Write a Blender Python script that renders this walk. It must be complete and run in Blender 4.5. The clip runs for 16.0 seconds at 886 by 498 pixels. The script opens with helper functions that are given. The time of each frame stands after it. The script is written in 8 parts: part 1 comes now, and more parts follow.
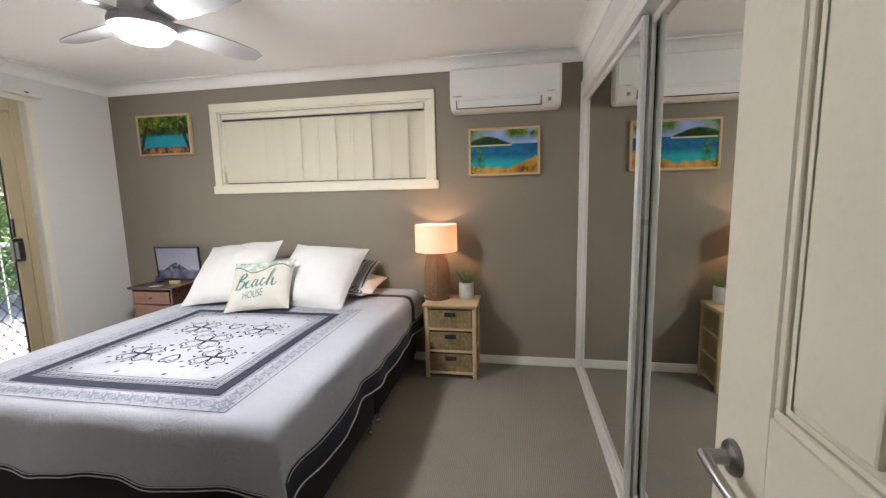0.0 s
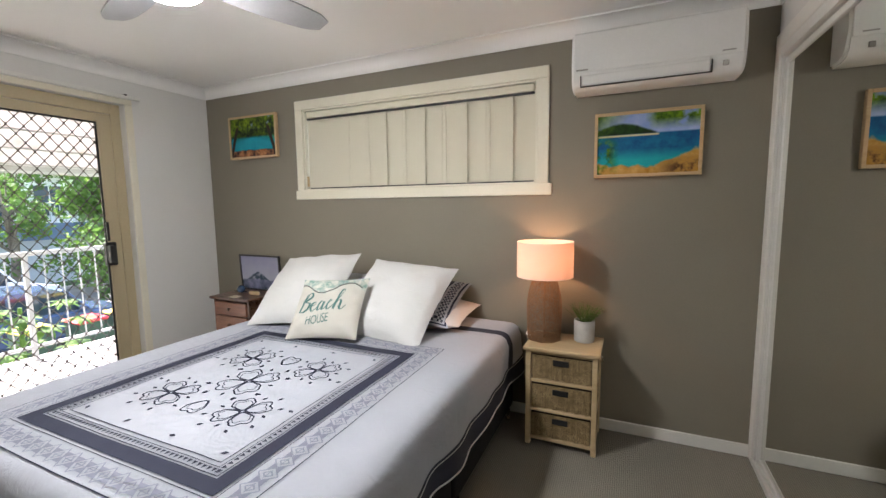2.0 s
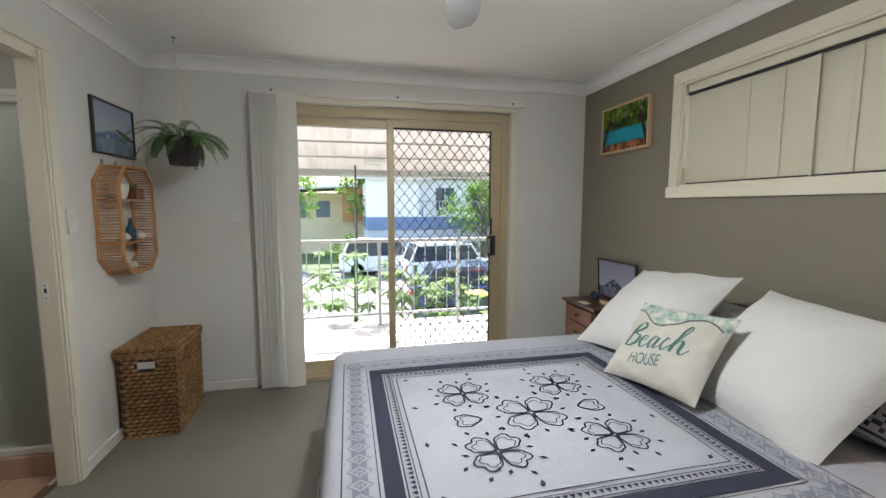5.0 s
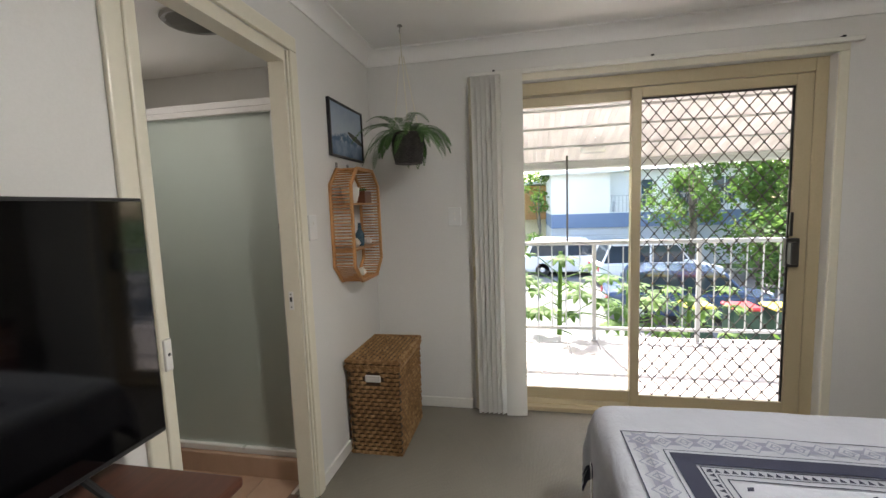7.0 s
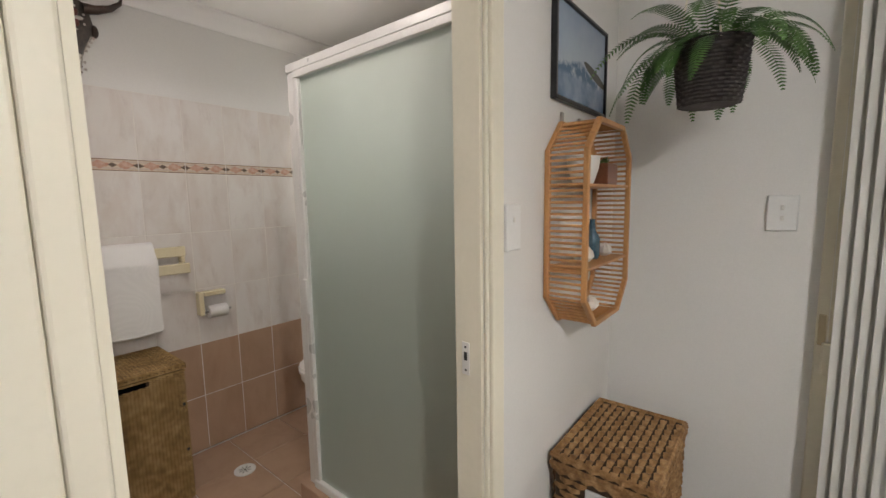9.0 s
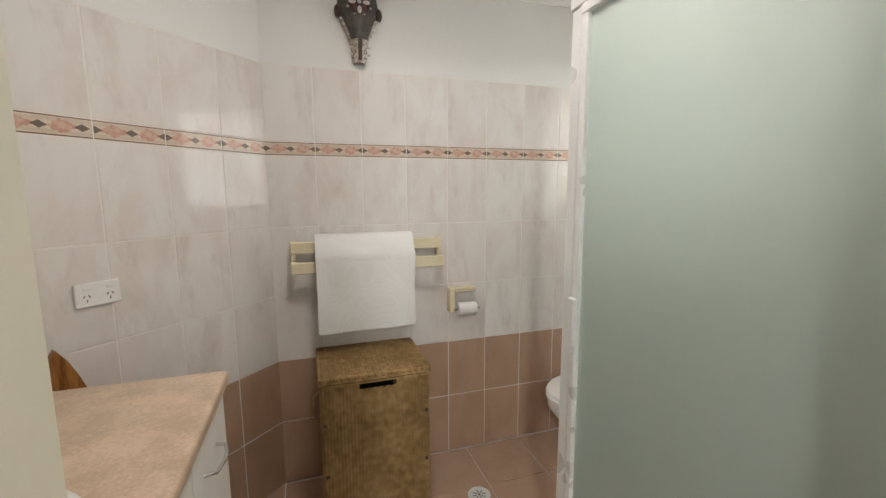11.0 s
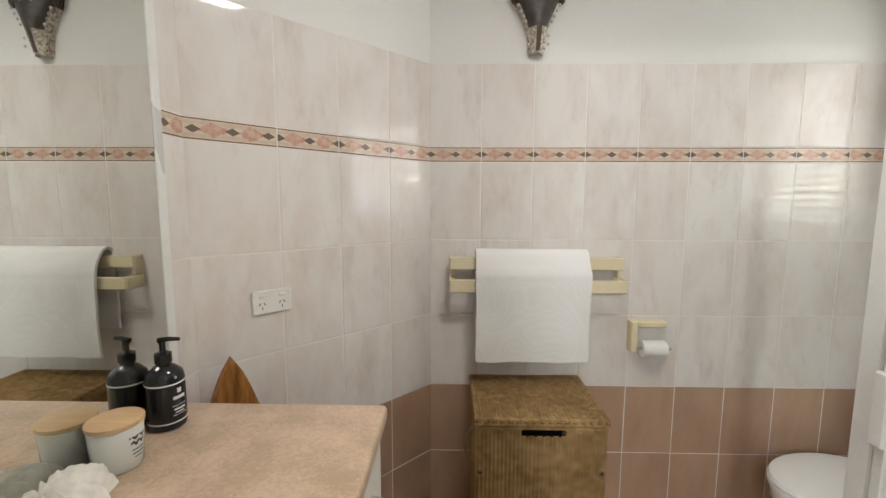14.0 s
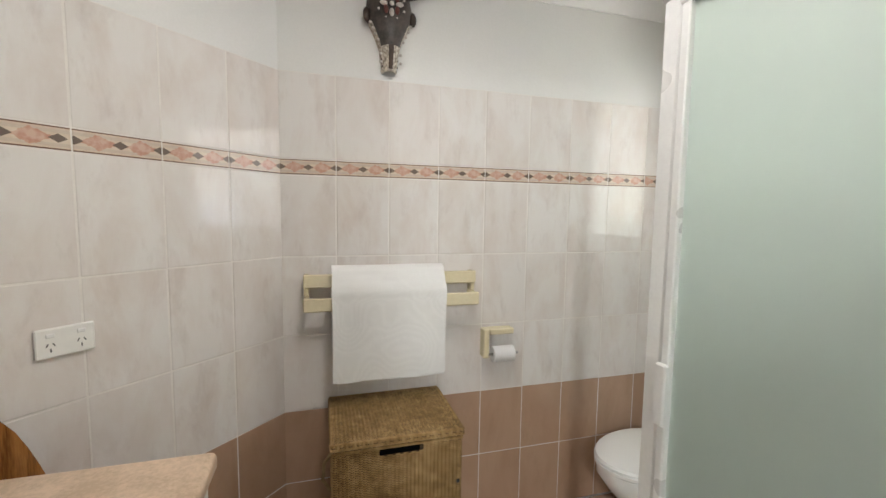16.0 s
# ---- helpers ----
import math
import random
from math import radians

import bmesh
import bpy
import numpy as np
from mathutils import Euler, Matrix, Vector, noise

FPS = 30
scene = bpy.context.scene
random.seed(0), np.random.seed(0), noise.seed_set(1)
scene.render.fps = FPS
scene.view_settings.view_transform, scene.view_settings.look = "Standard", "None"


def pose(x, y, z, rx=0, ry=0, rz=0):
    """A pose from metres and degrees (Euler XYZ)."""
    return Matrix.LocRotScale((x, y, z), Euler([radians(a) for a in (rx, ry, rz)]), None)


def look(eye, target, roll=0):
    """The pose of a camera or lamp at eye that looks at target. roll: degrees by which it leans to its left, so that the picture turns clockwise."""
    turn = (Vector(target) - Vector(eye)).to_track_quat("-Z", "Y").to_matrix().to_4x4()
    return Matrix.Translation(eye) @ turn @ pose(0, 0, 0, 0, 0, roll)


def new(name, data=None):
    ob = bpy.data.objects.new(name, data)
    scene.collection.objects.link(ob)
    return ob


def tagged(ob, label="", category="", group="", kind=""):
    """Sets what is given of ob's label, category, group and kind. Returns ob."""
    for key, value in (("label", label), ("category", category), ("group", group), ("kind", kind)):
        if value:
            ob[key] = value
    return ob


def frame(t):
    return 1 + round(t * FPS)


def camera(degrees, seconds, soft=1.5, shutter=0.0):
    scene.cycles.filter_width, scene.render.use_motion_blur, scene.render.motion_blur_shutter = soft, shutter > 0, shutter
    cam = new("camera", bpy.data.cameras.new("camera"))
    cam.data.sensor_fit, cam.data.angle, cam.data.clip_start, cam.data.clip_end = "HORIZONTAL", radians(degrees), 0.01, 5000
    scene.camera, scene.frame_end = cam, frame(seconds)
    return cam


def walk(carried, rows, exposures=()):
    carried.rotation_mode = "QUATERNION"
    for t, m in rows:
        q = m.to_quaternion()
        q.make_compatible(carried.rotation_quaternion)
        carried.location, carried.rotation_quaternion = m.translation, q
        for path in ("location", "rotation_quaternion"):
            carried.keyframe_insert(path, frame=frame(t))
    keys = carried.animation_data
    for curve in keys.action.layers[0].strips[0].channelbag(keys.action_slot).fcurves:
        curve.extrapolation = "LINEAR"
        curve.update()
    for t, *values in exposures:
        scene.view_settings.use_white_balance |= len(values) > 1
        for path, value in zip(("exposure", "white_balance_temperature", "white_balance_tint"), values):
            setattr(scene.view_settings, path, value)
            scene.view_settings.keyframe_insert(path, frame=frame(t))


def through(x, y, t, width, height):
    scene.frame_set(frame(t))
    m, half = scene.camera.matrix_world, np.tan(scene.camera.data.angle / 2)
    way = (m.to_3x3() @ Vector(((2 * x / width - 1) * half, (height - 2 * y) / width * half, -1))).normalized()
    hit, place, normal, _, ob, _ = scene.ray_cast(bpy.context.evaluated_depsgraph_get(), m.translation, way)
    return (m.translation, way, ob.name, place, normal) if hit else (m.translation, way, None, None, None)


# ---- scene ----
cam = camera(93.7, 16.0)
PATH = [
    (0, (0.23, 0.287, 1.39), (-0.125, 2.238, 1.126), -1.3),
    (0.5, (0.169, 0.458, 1.396), (-0.245, 2.4, 1.157), -1.2),
    (1, (0.133, 0.623, 1.381), (-0.378, 2.544, 1.156), -1.1),
    (1.5, (0.1, 0.811, 1.394), (-0.54, 2.693, 1.172), -0.9),
    (2, (0.052, 0.967, 1.379), (-0.762, 2.781, 1.165), -0.7),
    (2.5, (-0.02, 1.149, 1.38), (-1.041, 2.856, 1.173), -0.4),
    (3, (-0.065, 1.301, 1.374), (-1.329, 2.838, 1.173), -0.4),
    (3.5, (-0.07, 1.448, 1.377), (-1.574, 2.752, 1.178), -0.4),
    (4, (-0.055, 1.546, 1.387), (-1.761, 2.571, 1.187), -0.3),
    (4.5, (-0.064, 1.572, 1.385), (-1.916, 2.299, 1.183), -0.0),
    (5, (-0.086, 1.562, 1.382), (-2.026, 2.005, 1.175), 0.0),
    (5.2, (-0.104, 1.551, 1.374), (-2.064, 1.89, 1.17), -0.0),
    (7.3, (-0.826, 1.176, 1.387), (-2.748, 0.664, 1.182), -2.1),
    (7.5, (-0.93, 1.144, 1.391), (-2.829, 0.551, 1.183), -2.0),
    (8, (-1.168, 1.032, 1.373), (-3.002, 0.262, 1.168), -1.6),
    (8.5, (-1.375, 0.9, 1.382), (-3.097, -0.095, 1.172), -1.3),
    (9, (-1.557, 0.767, 1.381), (-3.097, -0.487, 1.145), -1.0),
    (9.5, (-1.707, 0.646, 1.381), (-3.022, -0.841, 1.137), -0.5),
    (10, (-1.765, 0.516, 1.379), (-2.839, -1.151, 1.119), -0.5),
    (10.2, (-1.778, 0.452, 1.381), (-2.751, -1.276, 1.117), -0.4),
    (12.3, (-1.762, 0.169, 1.379), (-1.903, -1.808, 1.115), -0.3),
    (12.5, (-1.763, 0.147, 1.381), (-1.844, -1.834, 1.119), -0.2),
    (13, (-1.745, 0.09, 1.386), (-1.714, -1.893, 1.133), -0.1),
    (13.5, (-1.716, 0.046, 1.383), (-1.644, -1.938, 1.145), 0.1),
    (14, (-1.691, 0.011, 1.38), (-1.652, -1.976, 1.157), 0.2),
    (14.5, (-1.683, -0.011, 1.381), (-1.743, -1.998, 1.168), 0.5),
    (15, (-1.702, -0.014, 1.387), (-1.91, -1.993, 1.187), 0.7),
    (15.5, (-1.729, -0.012, 1.394), (-2.109, -1.967, 1.211), 0.7),
    (16, (-1.761, 0.001, 1.406), (-2.313, -1.914, 1.231), 0.8),
]
EXPOSURE = [(0, 3.12, 6500, 17), (1.5, 3.0, 6500, 17), (3.5, 2.5, 6450, 15), (5, 2.4, 6450, 14), (7.5, 2.5, 6850, 17), (8.5, 2.64, 7000, 18), (9.5, 3.35, 6500, 17), (10, 3.4, 6500, 15), (12.5, 3.7, 6450, 13), (16, 3.7, 6300, 12)]
walk(cam, [(t, look(eye, target, roll)) for t, eye, target, roll in PATH], exposures=EXPOSURE)

# ---- world, sun and large lights ----
world = bpy.data.worlds.new("sky")
scene.world = world
world.use_nodes = True
_wn = world.node_tree
_sky = _wn.nodes.new("ShaderNodeTexSky")
_sky.sky_type, _sky.sun_disc = "NISHITA", False
_sky.sun_elevation, _sky.sun_rotation = radians(48), radians(260)
_sky.air_density, _sky.dust_density = 1.2, 2.0
_bg = _wn.nodes["Background"]
_bg.inputs["Strength"].default_value = 0.15
_wn.links.new(_sky.outputs[0], _bg.inputs["Color"])

sun = new("sun", bpy.data.lights.new("sun", "SUN"))
sun.data.energy, sun.data.angle, sun.data.color = 4.2, radians(0.6), (1.0, 0.96, 0.9)
sun.matrix_world = look((-24, -2.0, 22.2), (-4, 1.5, 0))


def window_light(name, x, y, z, w, h, watts, rx, rz, color=(0.93, 0.97, 1.0)):
    """Skylight standing in an opening."""
    lamp = new(name, bpy.data.lights.new(name, "AREA"))
    lamp.data.shape, lamp.data.size, lamp.data.size_y = "RECTANGLE", w, h
    lamp.data.energy, lamp.data.color = watts, color
    lamp.matrix_world = pose(x, y, z, rx, 0, rz)
    return lamp


window_light("ensuite_skylight", -3.485, -1.20, 1.65, 0.58, 0.74, 0.33, 90, -90, (0.95, 0.98, 0.96))

bulb = new("bedside_bulb", bpy.data.lights.new("bedside_bulb", "POINT"))
bulb.data.energy, bulb.data.color, bulb.data.shadow_soft_size = 0.56, (1.0, 0.57, 0.30), 0.012
bulb.location = (-0.388, 3.395, 1.05)


# ---- building blocks ----
def thing(name, x, y, z, label, category, group="", rz=0):
    ob = new(name)
    ob.empty_display_size = 0.05
    ob.matrix_basis = pose(x, y, z, 0, 0, rz)
    return tagged(ob, label, category, group)


def mesh_of(name, bm, material, smooth=False):
    me = bpy.data.meshes.new(name)
    bmesh.ops.recalc_face_normals(bm, faces=bm.faces[:])
    bm.to_mesh(me)
    bm.free()
    if material is not None:
        for m in (material if isinstance(material, (list, tuple)) else [material]):
            me.materials.append(m)
    if smooth:
        me.polygons.foreach_set("use_smooth", [True] * len(me.polygons))
        try:
            me.set_sharp_from_angle(angle=radians(42))
        except AttributeError:
            pass
    return me


def part(name, bm, material, parent, label="", smooth=False, m=None):
    ob = new(name, mesh_of(name, bm, material, smooth))
    ob.parent = parent
    if m is not None:
        ob.matrix_basis = m
    if label:
        ob["label"] = label
    return ob


def solo(name, bm, material, label, category, group="", kind="", smooth=False, m=None):
    ob = new(name, mesh_of(name, bm, material, smooth))
    if m is not None:
        ob.matrix_basis = m
    return tagged(ob, label, category, group, kind)


def structure(name, bm, material, label="", smooth=False):
    return solo(name, bm, material, label, "", "", "structure", smooth)


def box(bm, x0, y0, z0, x1, y1, z1, bevel=0.0, seg=1, m=None):
    """One box, with its edges rounded by bevel."""
    r = bmesh.ops.create_cube(bm, size=1.0)
    vs = r["verts"]
    c = Vector(((x0 + x1) / 2, (y0 + y1) / 2, (z0 + z1) / 2))
    d = (abs(x1 - x0), abs(y1 - y0), abs(z1 - z0))
    for v in vs:
        v.co = Vector((v.co.x * d[0], v.co.y * d[1], v.co.z * d[2])) + c
    geo = vs
    if bevel > 0:
        es = list({e for v in vs for e in v.link_edges})
        b = bmesh.ops.bevel(bm, geom=es, offset=min(bevel, 0.45 * min(d)), segments=seg, profile=0.5, affect="EDGES")
        geo = list({v for f in b["faces"] for v in f.verts} | {v for v in vs if v.is_valid})
    if m is not None:
        bmesh.ops.transform(bm, matrix=m, verts=geo)
    return geo


def boxes(*rows, bevel=0.0):
    bm = bmesh.new()
    for r in rows:
        box(bm, *r, bevel=bevel)
    return bm


def tube(bm, pts, r, sides=6, cap=True, r_end=None, closed=False):
    """A round rod along a line of points."""
    pts = [Vector(p) for p in pts]
    n = len(pts)
    rings = []
    prev = None
    for i, p in enumerate(pts):
        if closed:
            d = pts[(i + 1) % n] - pts[i - 1]
        else:
            d = pts[min(i + 1, n - 1)] - pts[max(i - 1, 0)]
        d = d.normalized() if d.length > 1e-9 else Vector((0, 0, 1))
        if prev is None:
            u = d.orthogonal().normalized()
        else:
            u = prev - d * prev.dot(d)
            u = u.normalized() if u.length > 1e-6 else d.orthogonal().normalized()
        prev = u
        w = d.cross(u)
        rr = r if r_end is None else r + (r_end - r) * i / max(1, n - 1)
        rings.append([bm.verts.new(p + rr * (math.cos(a) * u + math.sin(a) * w)) for a in (2 * math.pi * k / sides for k in range(sides))])
    for i in range(n if closed else n - 1):
        a, b = rings[i], rings[(i + 1) % n]
        for k in range(sides):
            bm.faces.new((a[k], a[(k + 1) % sides], b[(k + 1) % sides], b[k]))
    if cap and not closed:
        bm.faces.new(rings[0][::-1])
        bm.faces.new(rings[-1])
    return rings


def lathe(bm, profile, sides=32, x=0, y=0, z=0, cap=True, sx=1.0, sy=1.0):
    """Turned shape from (radius, height) pairs."""
    rings = []
    for r, h in profile:
        rings.append([bm.verts.new((x + sx * r * math.cos(2 * math.pi * k / sides), y + sy * r * math.sin(2 * math.pi * k / sides), z + h)) for k in range(sides)])
    for a, b in zip(rings, rings[1:]):
        for k in range(sides):
            bm.faces.new((a[k], a[(k + 1) % sides], b[(k + 1) % sides], b[k]))
    if cap:
        bm.faces.new(rings[0][::-1])
        bm.faces.new(rings[-1])
    return rings


def grid(bm, nu, nv, fn, mat=0):
    """A sheet of nu by nv cells through fn(u, v), u and v from 0 to 1."""
    vs = [[bm.verts.new(fn(i / nu, j / nv)) for j in range(nv + 1)] for i in range(nu + 1)]
    for i in range(nu):
        for j in range(nv):
            f = bm.faces.new((vs[i][j], vs[i + 1][j], vs[i + 1][j + 1], vs[i][j + 1]))
            f.material_index = mat
    return vs


def thicken(bm, t):
    """Gives an open sheet a second skin at distance t and closed edges."""
    bm.normal_update()
    faces, rim = bm.faces[:], [(e.verts[0], e.verts[1], e.link_faces[0]) for e in bm.edges if len(e.link_faces) == 1]
    twin = {v: bm.verts.new(v.co - v.normal * t) for v in bm.verts[:]}
    for f in faces:
        g = bm.faces.new([twin[v] for v in reversed(f.verts)])
        g.material_index = f.material_index
    for a, b, f in rim:
        vs = f.verts[:]
        if vs[(vs.index(a) + 1) % len(vs)] is not b:
            a, b = b, a
        bm.faces.new((b, a, twin[a], twin[b]))


def prism(bm, outline, depth, axis="y", at=0.0):
    """A flat outline of (a, b) pairs, given depth along an axis."""
    def put(a, b, c):
        return {"x": (c, a, b), "y": (a, c, b), "z": (a, b, c)}[axis]
    f = [bm.verts.new(put(a, b, at)) for a, b in outline]
    g = [bm.verts.new(put(a, b, at + depth)) for a, b in outline]
    bm.faces.new(f)
    bm.faces.new(g[::-1])
    n = len(f)
    for i in range(n):
        bm.faces.new((f[i], g[i], g[(i + 1) % n], f[(i + 1) % n]))


def lift(bm, m, since=0):
    bm.verts.ensure_lookup_table()
    bmesh.ops.transform(bm, matrix=m, verts=bm.verts[since:])


def n3(x, y, z=0.0):
    return noise.noise(Vector((x, y, z)))


# ---- materials ----
class Mat:
    """A node material with a principled shader and a few short cuts."""

    def __init__(self, name, rough=0.6, metal=0.0, **more):
        self.mat = bpy.data.materials.new(name)
        self.mat.use_nodes = True
        self.t = self.mat.node_tree
        self.p = self.t.nodes["Principled BSDF"]
        self.p.inputs["Roughness"].default_value = rough
        self.p.inputs["Metallic"].default_value = metal
        for k, v in more.items():
            self.p.inputs[k.replace("_", " ")].default_value = v
        self._co = None

    def n(self, kind, **props):
        node = self.t.nodes.new(kind)
        for k, v in props.items():
            if k == "op":
                node.operation = v
            elif k == "blend":
                node.blend_type = v
            elif k == "data":
                node.data_type = v
        return node

    def link(self, a, b):
        self.t.links.new(a, b)

    def co(self, scale=(1, 1, 1), rot=(0, 0, 0), loc=(0, 0, 0), space="Object"):
        tc = self.n("ShaderNodeTexCoord")
        mp = self.n("ShaderNodeMapping")
        mp.inputs["Scale"].default_value = scale
        mp.inputs["Rotation"].default_value = rot
        mp.inputs["Location"].default_value = loc
        self.link(tc.outputs[space], mp.inputs["Vector"])
        return mp.outputs["Vector"]

    def noise(self, scale, detail=4, rough=0.55, co=None, dist=0.0):
        nd = self.n("ShaderNodeTexNoise")
        nd.inputs["Scale"].default_value = scale
        nd.inputs["Detail"].default_value = detail
        nd.inputs["Roughness"].default_value = rough
        nd.inputs["Distortion"].default_value = dist
        self.link(co if co is not None else self.co(), nd.inputs["Vector"])
        return nd.outputs["Fac"]

    def wave(self, scale, co=None, direction="X", dist=0.0, kind="BANDS", detail=2):
        nd = self.n("ShaderNodeTexWave")
        nd.wave_type = kind
        if kind == "BANDS":
            nd.bands_direction = direction
        nd.inputs["Scale"].default_value = scale
        nd.inputs["Distortion"].default_value = dist
        nd.inputs["Detail"].default_value = detail
        self.link(co if co is not None else self.co(), nd.inputs["Vector"])
        return nd.outputs["Fac"]

    def ramp(self, fac, *stops):
        r = self.n("ShaderNodeValToRGB")
        el = r.color_ramp.elements
        while len(el) < len(stops):
            el.new(0.5)
        for e, (p, c) in zip(el, stops):
            e.position, e.color = p, (*c, 1) if len(c) == 3 else c
        self.link(fac, r.inputs["Fac"])
        return r.outputs["Color"]

    def mix(self, fac, a, b, blend="MIX"):
        m = self.n("ShaderNodeMix", data="RGBA", blend=blend)
        for sock, val in ((m.inputs[0], fac), (m.inputs[6], a), (m.inputs[7], b)):
            if isinstance(val, (int, float)):
                sock.default_value = val
            elif isinstance(val, tuple):
                sock.default_value = (*val, 1)
            else:
                self.link(val, sock)
        return m.outputs[2]

    def math(self, op, a, b=0.0, c=None):
        m = self.n("ShaderNodeMath", op=op)
        for i, v in enumerate((a, b) if c is None else (a, b, c)):
            if isinstance(v, (int, float)):
                m.inputs[i].default_value = v
            else:
                self.link(v, m.inputs[i])
        return m.outputs[0]

    def random(self):
        return self.n("ShaderNodeObjectInfo").outputs["Random"]

    def color(self, c):
        if isinstance(c, tuple):
            self.p.inputs["Base Color"].default_value = (*c, 1)
        else:
            self.link(c, self.p.inputs["Base Color"])
        return self

    def rough(self, fac, lo, hi):
        mr = self.n("ShaderNodeMapRange")
        mr.inputs["To Min"].default_value, mr.inputs["To Max"].default_value = lo, hi
        self.link(fac, mr.inputs["Value"])
        self.link(mr.outputs[0], self.p.inputs["Roughness"])
        return self

    def bump(self, fac, strength=0.3, dist=0.002):
        b = self.n("ShaderNodeBump")
        b.inputs["Strength"].default_value, b.inputs["Distance"].default_value = strength, dist
        self.link(fac, b.inputs["Height"])
        last = self.p.inputs["Normal"]
        if last.is_linked:
            self.link(last.links[0].from_socket, b.inputs["Normal"])
        self.link(b.outputs[0], last)
        return self


def mottled(name, a, b, scale=3.0, rough=0.6, metal=0.0, bump=0.1, fine=90.0, depth=0.001, spread=0.12, **more):
    """A surface of two near colours, with grain."""
    k = Mat(name, rough, metal, **more)
    big, small = k.noise(scale, 3), k.noise(fine, 3)
    both = k.math("ADD", k.math("MULTIPLY", big, 0.6), k.math("MULTIPLY", small, 0.4))
    k.color(k.ramp(both, (0.4, a), (0.6, b)))
    k.rough(big, max(0.02, rough - spread), min(1.0, rough + spread))
    if bump:
        k.bump(small, bump, depth)
    return k.mat


def wood(name, a, b, scale=1.0, axis="X", rough=0.4, bump=0.15):
    k = Mat(name, rough)
    st = {"X": (1.2, 14, 14), "Y": (14, 1.2, 14), "Z": (14, 14, 1.2)}[axis]
    co = k.co(tuple(s * scale for s in st))
    g = k.noise(3.0, 6, 0.62, co, 0.6)
    f = k.noise(22.0, 3, 0.5, co)
    v = k.math("ADD", k.math("MULTIPLY", g, 0.75), k.math("MULTIPLY", f, 0.25))
    k.color(k.ramp(v, (0.36, a), (0.62, b))).rough(g, rough - 0.1, rough + 0.12).bump(v, bump, 0.001)
    return k.mat


def translucent(name, color, through, rough=0.8, amount=0.5, weave=0.0):
    """Cloth that lets part of the light through."""
    k = Mat(name, rough)
    k.color(color)
    tr = k.n("ShaderNodeBsdfTranslucent")
    tr.inputs["Color"].default_value = (*through, 1)
    mx = k.n("ShaderNodeMixShader")
    mx.inputs[0].default_value = amount
    out = k.t.nodes["Material Output"]
    k.link(k.p.outputs[0], mx.inputs[1])
    k.link(tr.outputs[0], mx.inputs[2])
    k.link(mx.outputs[0], out.inputs["Surface"])
    if weave:
        k.bump(k.noise(weave, 2), 0.2, 0.001)
    return k.mat


WALL_TAUPE = mottled("taupe_paint", (0.222, 0.198, 0.154), (0.239, 0.214, 0.168), 1.6, 0.7, bump=0.12, fine=160)
WALL_WHITE = mottled("white_wall_paint", (0.70, 0.69, 0.665), (0.735, 0.725, 0.70), 1.4, 0.65, bump=0.12, fine=160)
CEILING = mottled("ceiling_paint", (0.87, 0.86, 0.84), (0.90, 0.89, 0.87), 1.2, 0.8, bump=0.1, fine=180)
CREAM = mottled("cream_gloss_paint", (0.74, 0.70, 0.575), (0.775, 0.73, 0.605), 2.2, 0.35, bump=0.08, fine=60)
CERAMIC_WHITE = mottled("white_switch_plastic", (0.73, 0.73, 0.715), (0.76, 0.76, 0.745), 5, 0.3, bump=0.02)
WHITE_TRIM = mottled("white_gloss_paint", (0.74, 0.73, 0.69), (0.78, 0.765, 0.72), 2.2, 0.35, bump=0.06, fine=60)


# ---- the large structure ----
def carpet():
    k = Mat("ribbed_carpet", 0.95)
    co = k.co()
    rib = k.wave(32.0, co, "X", 1.2)
    rib2 = k.wave(45.0, co, "Y", 1.5)
    loops = k.math("MULTIPLY", rib, rib2)
    tuft = k.noise(420.0, 2)
    worn = k.noise(1.3, 4)
    tone = k.math("ADD", k.math("MULTIPLY", loops, 0.35), k.math("ADD", k.math("MULTIPLY", tuft, 0.35), k.math("MULTIPLY", worn, 0.3)))
    k.color(k.ramp(tone, (0.2, (0.155, 0.138, 0.11)), (0.75, (0.37, 0.345, 0.29))))
    k.bump(loops, 0.7, 0.004).bump(tuft, 0.5, 0.002)
    return k.mat


def marble_tile(name, pale, blush, vein):
    """Glazed tile with soft upright clouds, differing from piece to piece."""
    k = Mat(name, 0.12)
    tc = k.n("ShaderNodeTexCoord")
    mp = k.n("ShaderNodeMapping")
    mp.inputs["Scale"].default_value = (8, 8, 3.2)
    shift = k.n("ShaderNodeCombineXYZ")
    rnd = k.random()
    for i in range(3):
        k.link(k.math("MULTIPLY", rnd, 37.0 + 11 * i), shift.inputs[i])
    k.link(tc.outputs["Object"], mp.inputs["Vector"])
    k.link(shift.outputs[0], mp.inputs["Location"])
    cloud = k.noise(1.0, 5, 0.6, mp.outputs[0], 0.4)
    dab = k.noise(1.7, 5, 0.7, mp.outputs[0], 0.25)
    base = k.ramp(cloud, (0.42, pale), (0.68, blush))
    base = k.mix(k.math("MULTIPLY", rnd, 0.28), base, blush)
    k.color(k.mix(k.ramp(dab, (0.54, (0, 0, 0)), (0.74, (0.42, 0.42, 0.42))), base, vein))
    k.rough(cloud, 0.03, 0.07).bump(k.noise(6.0, 2), 0.03, 0.002)
    return k.mat


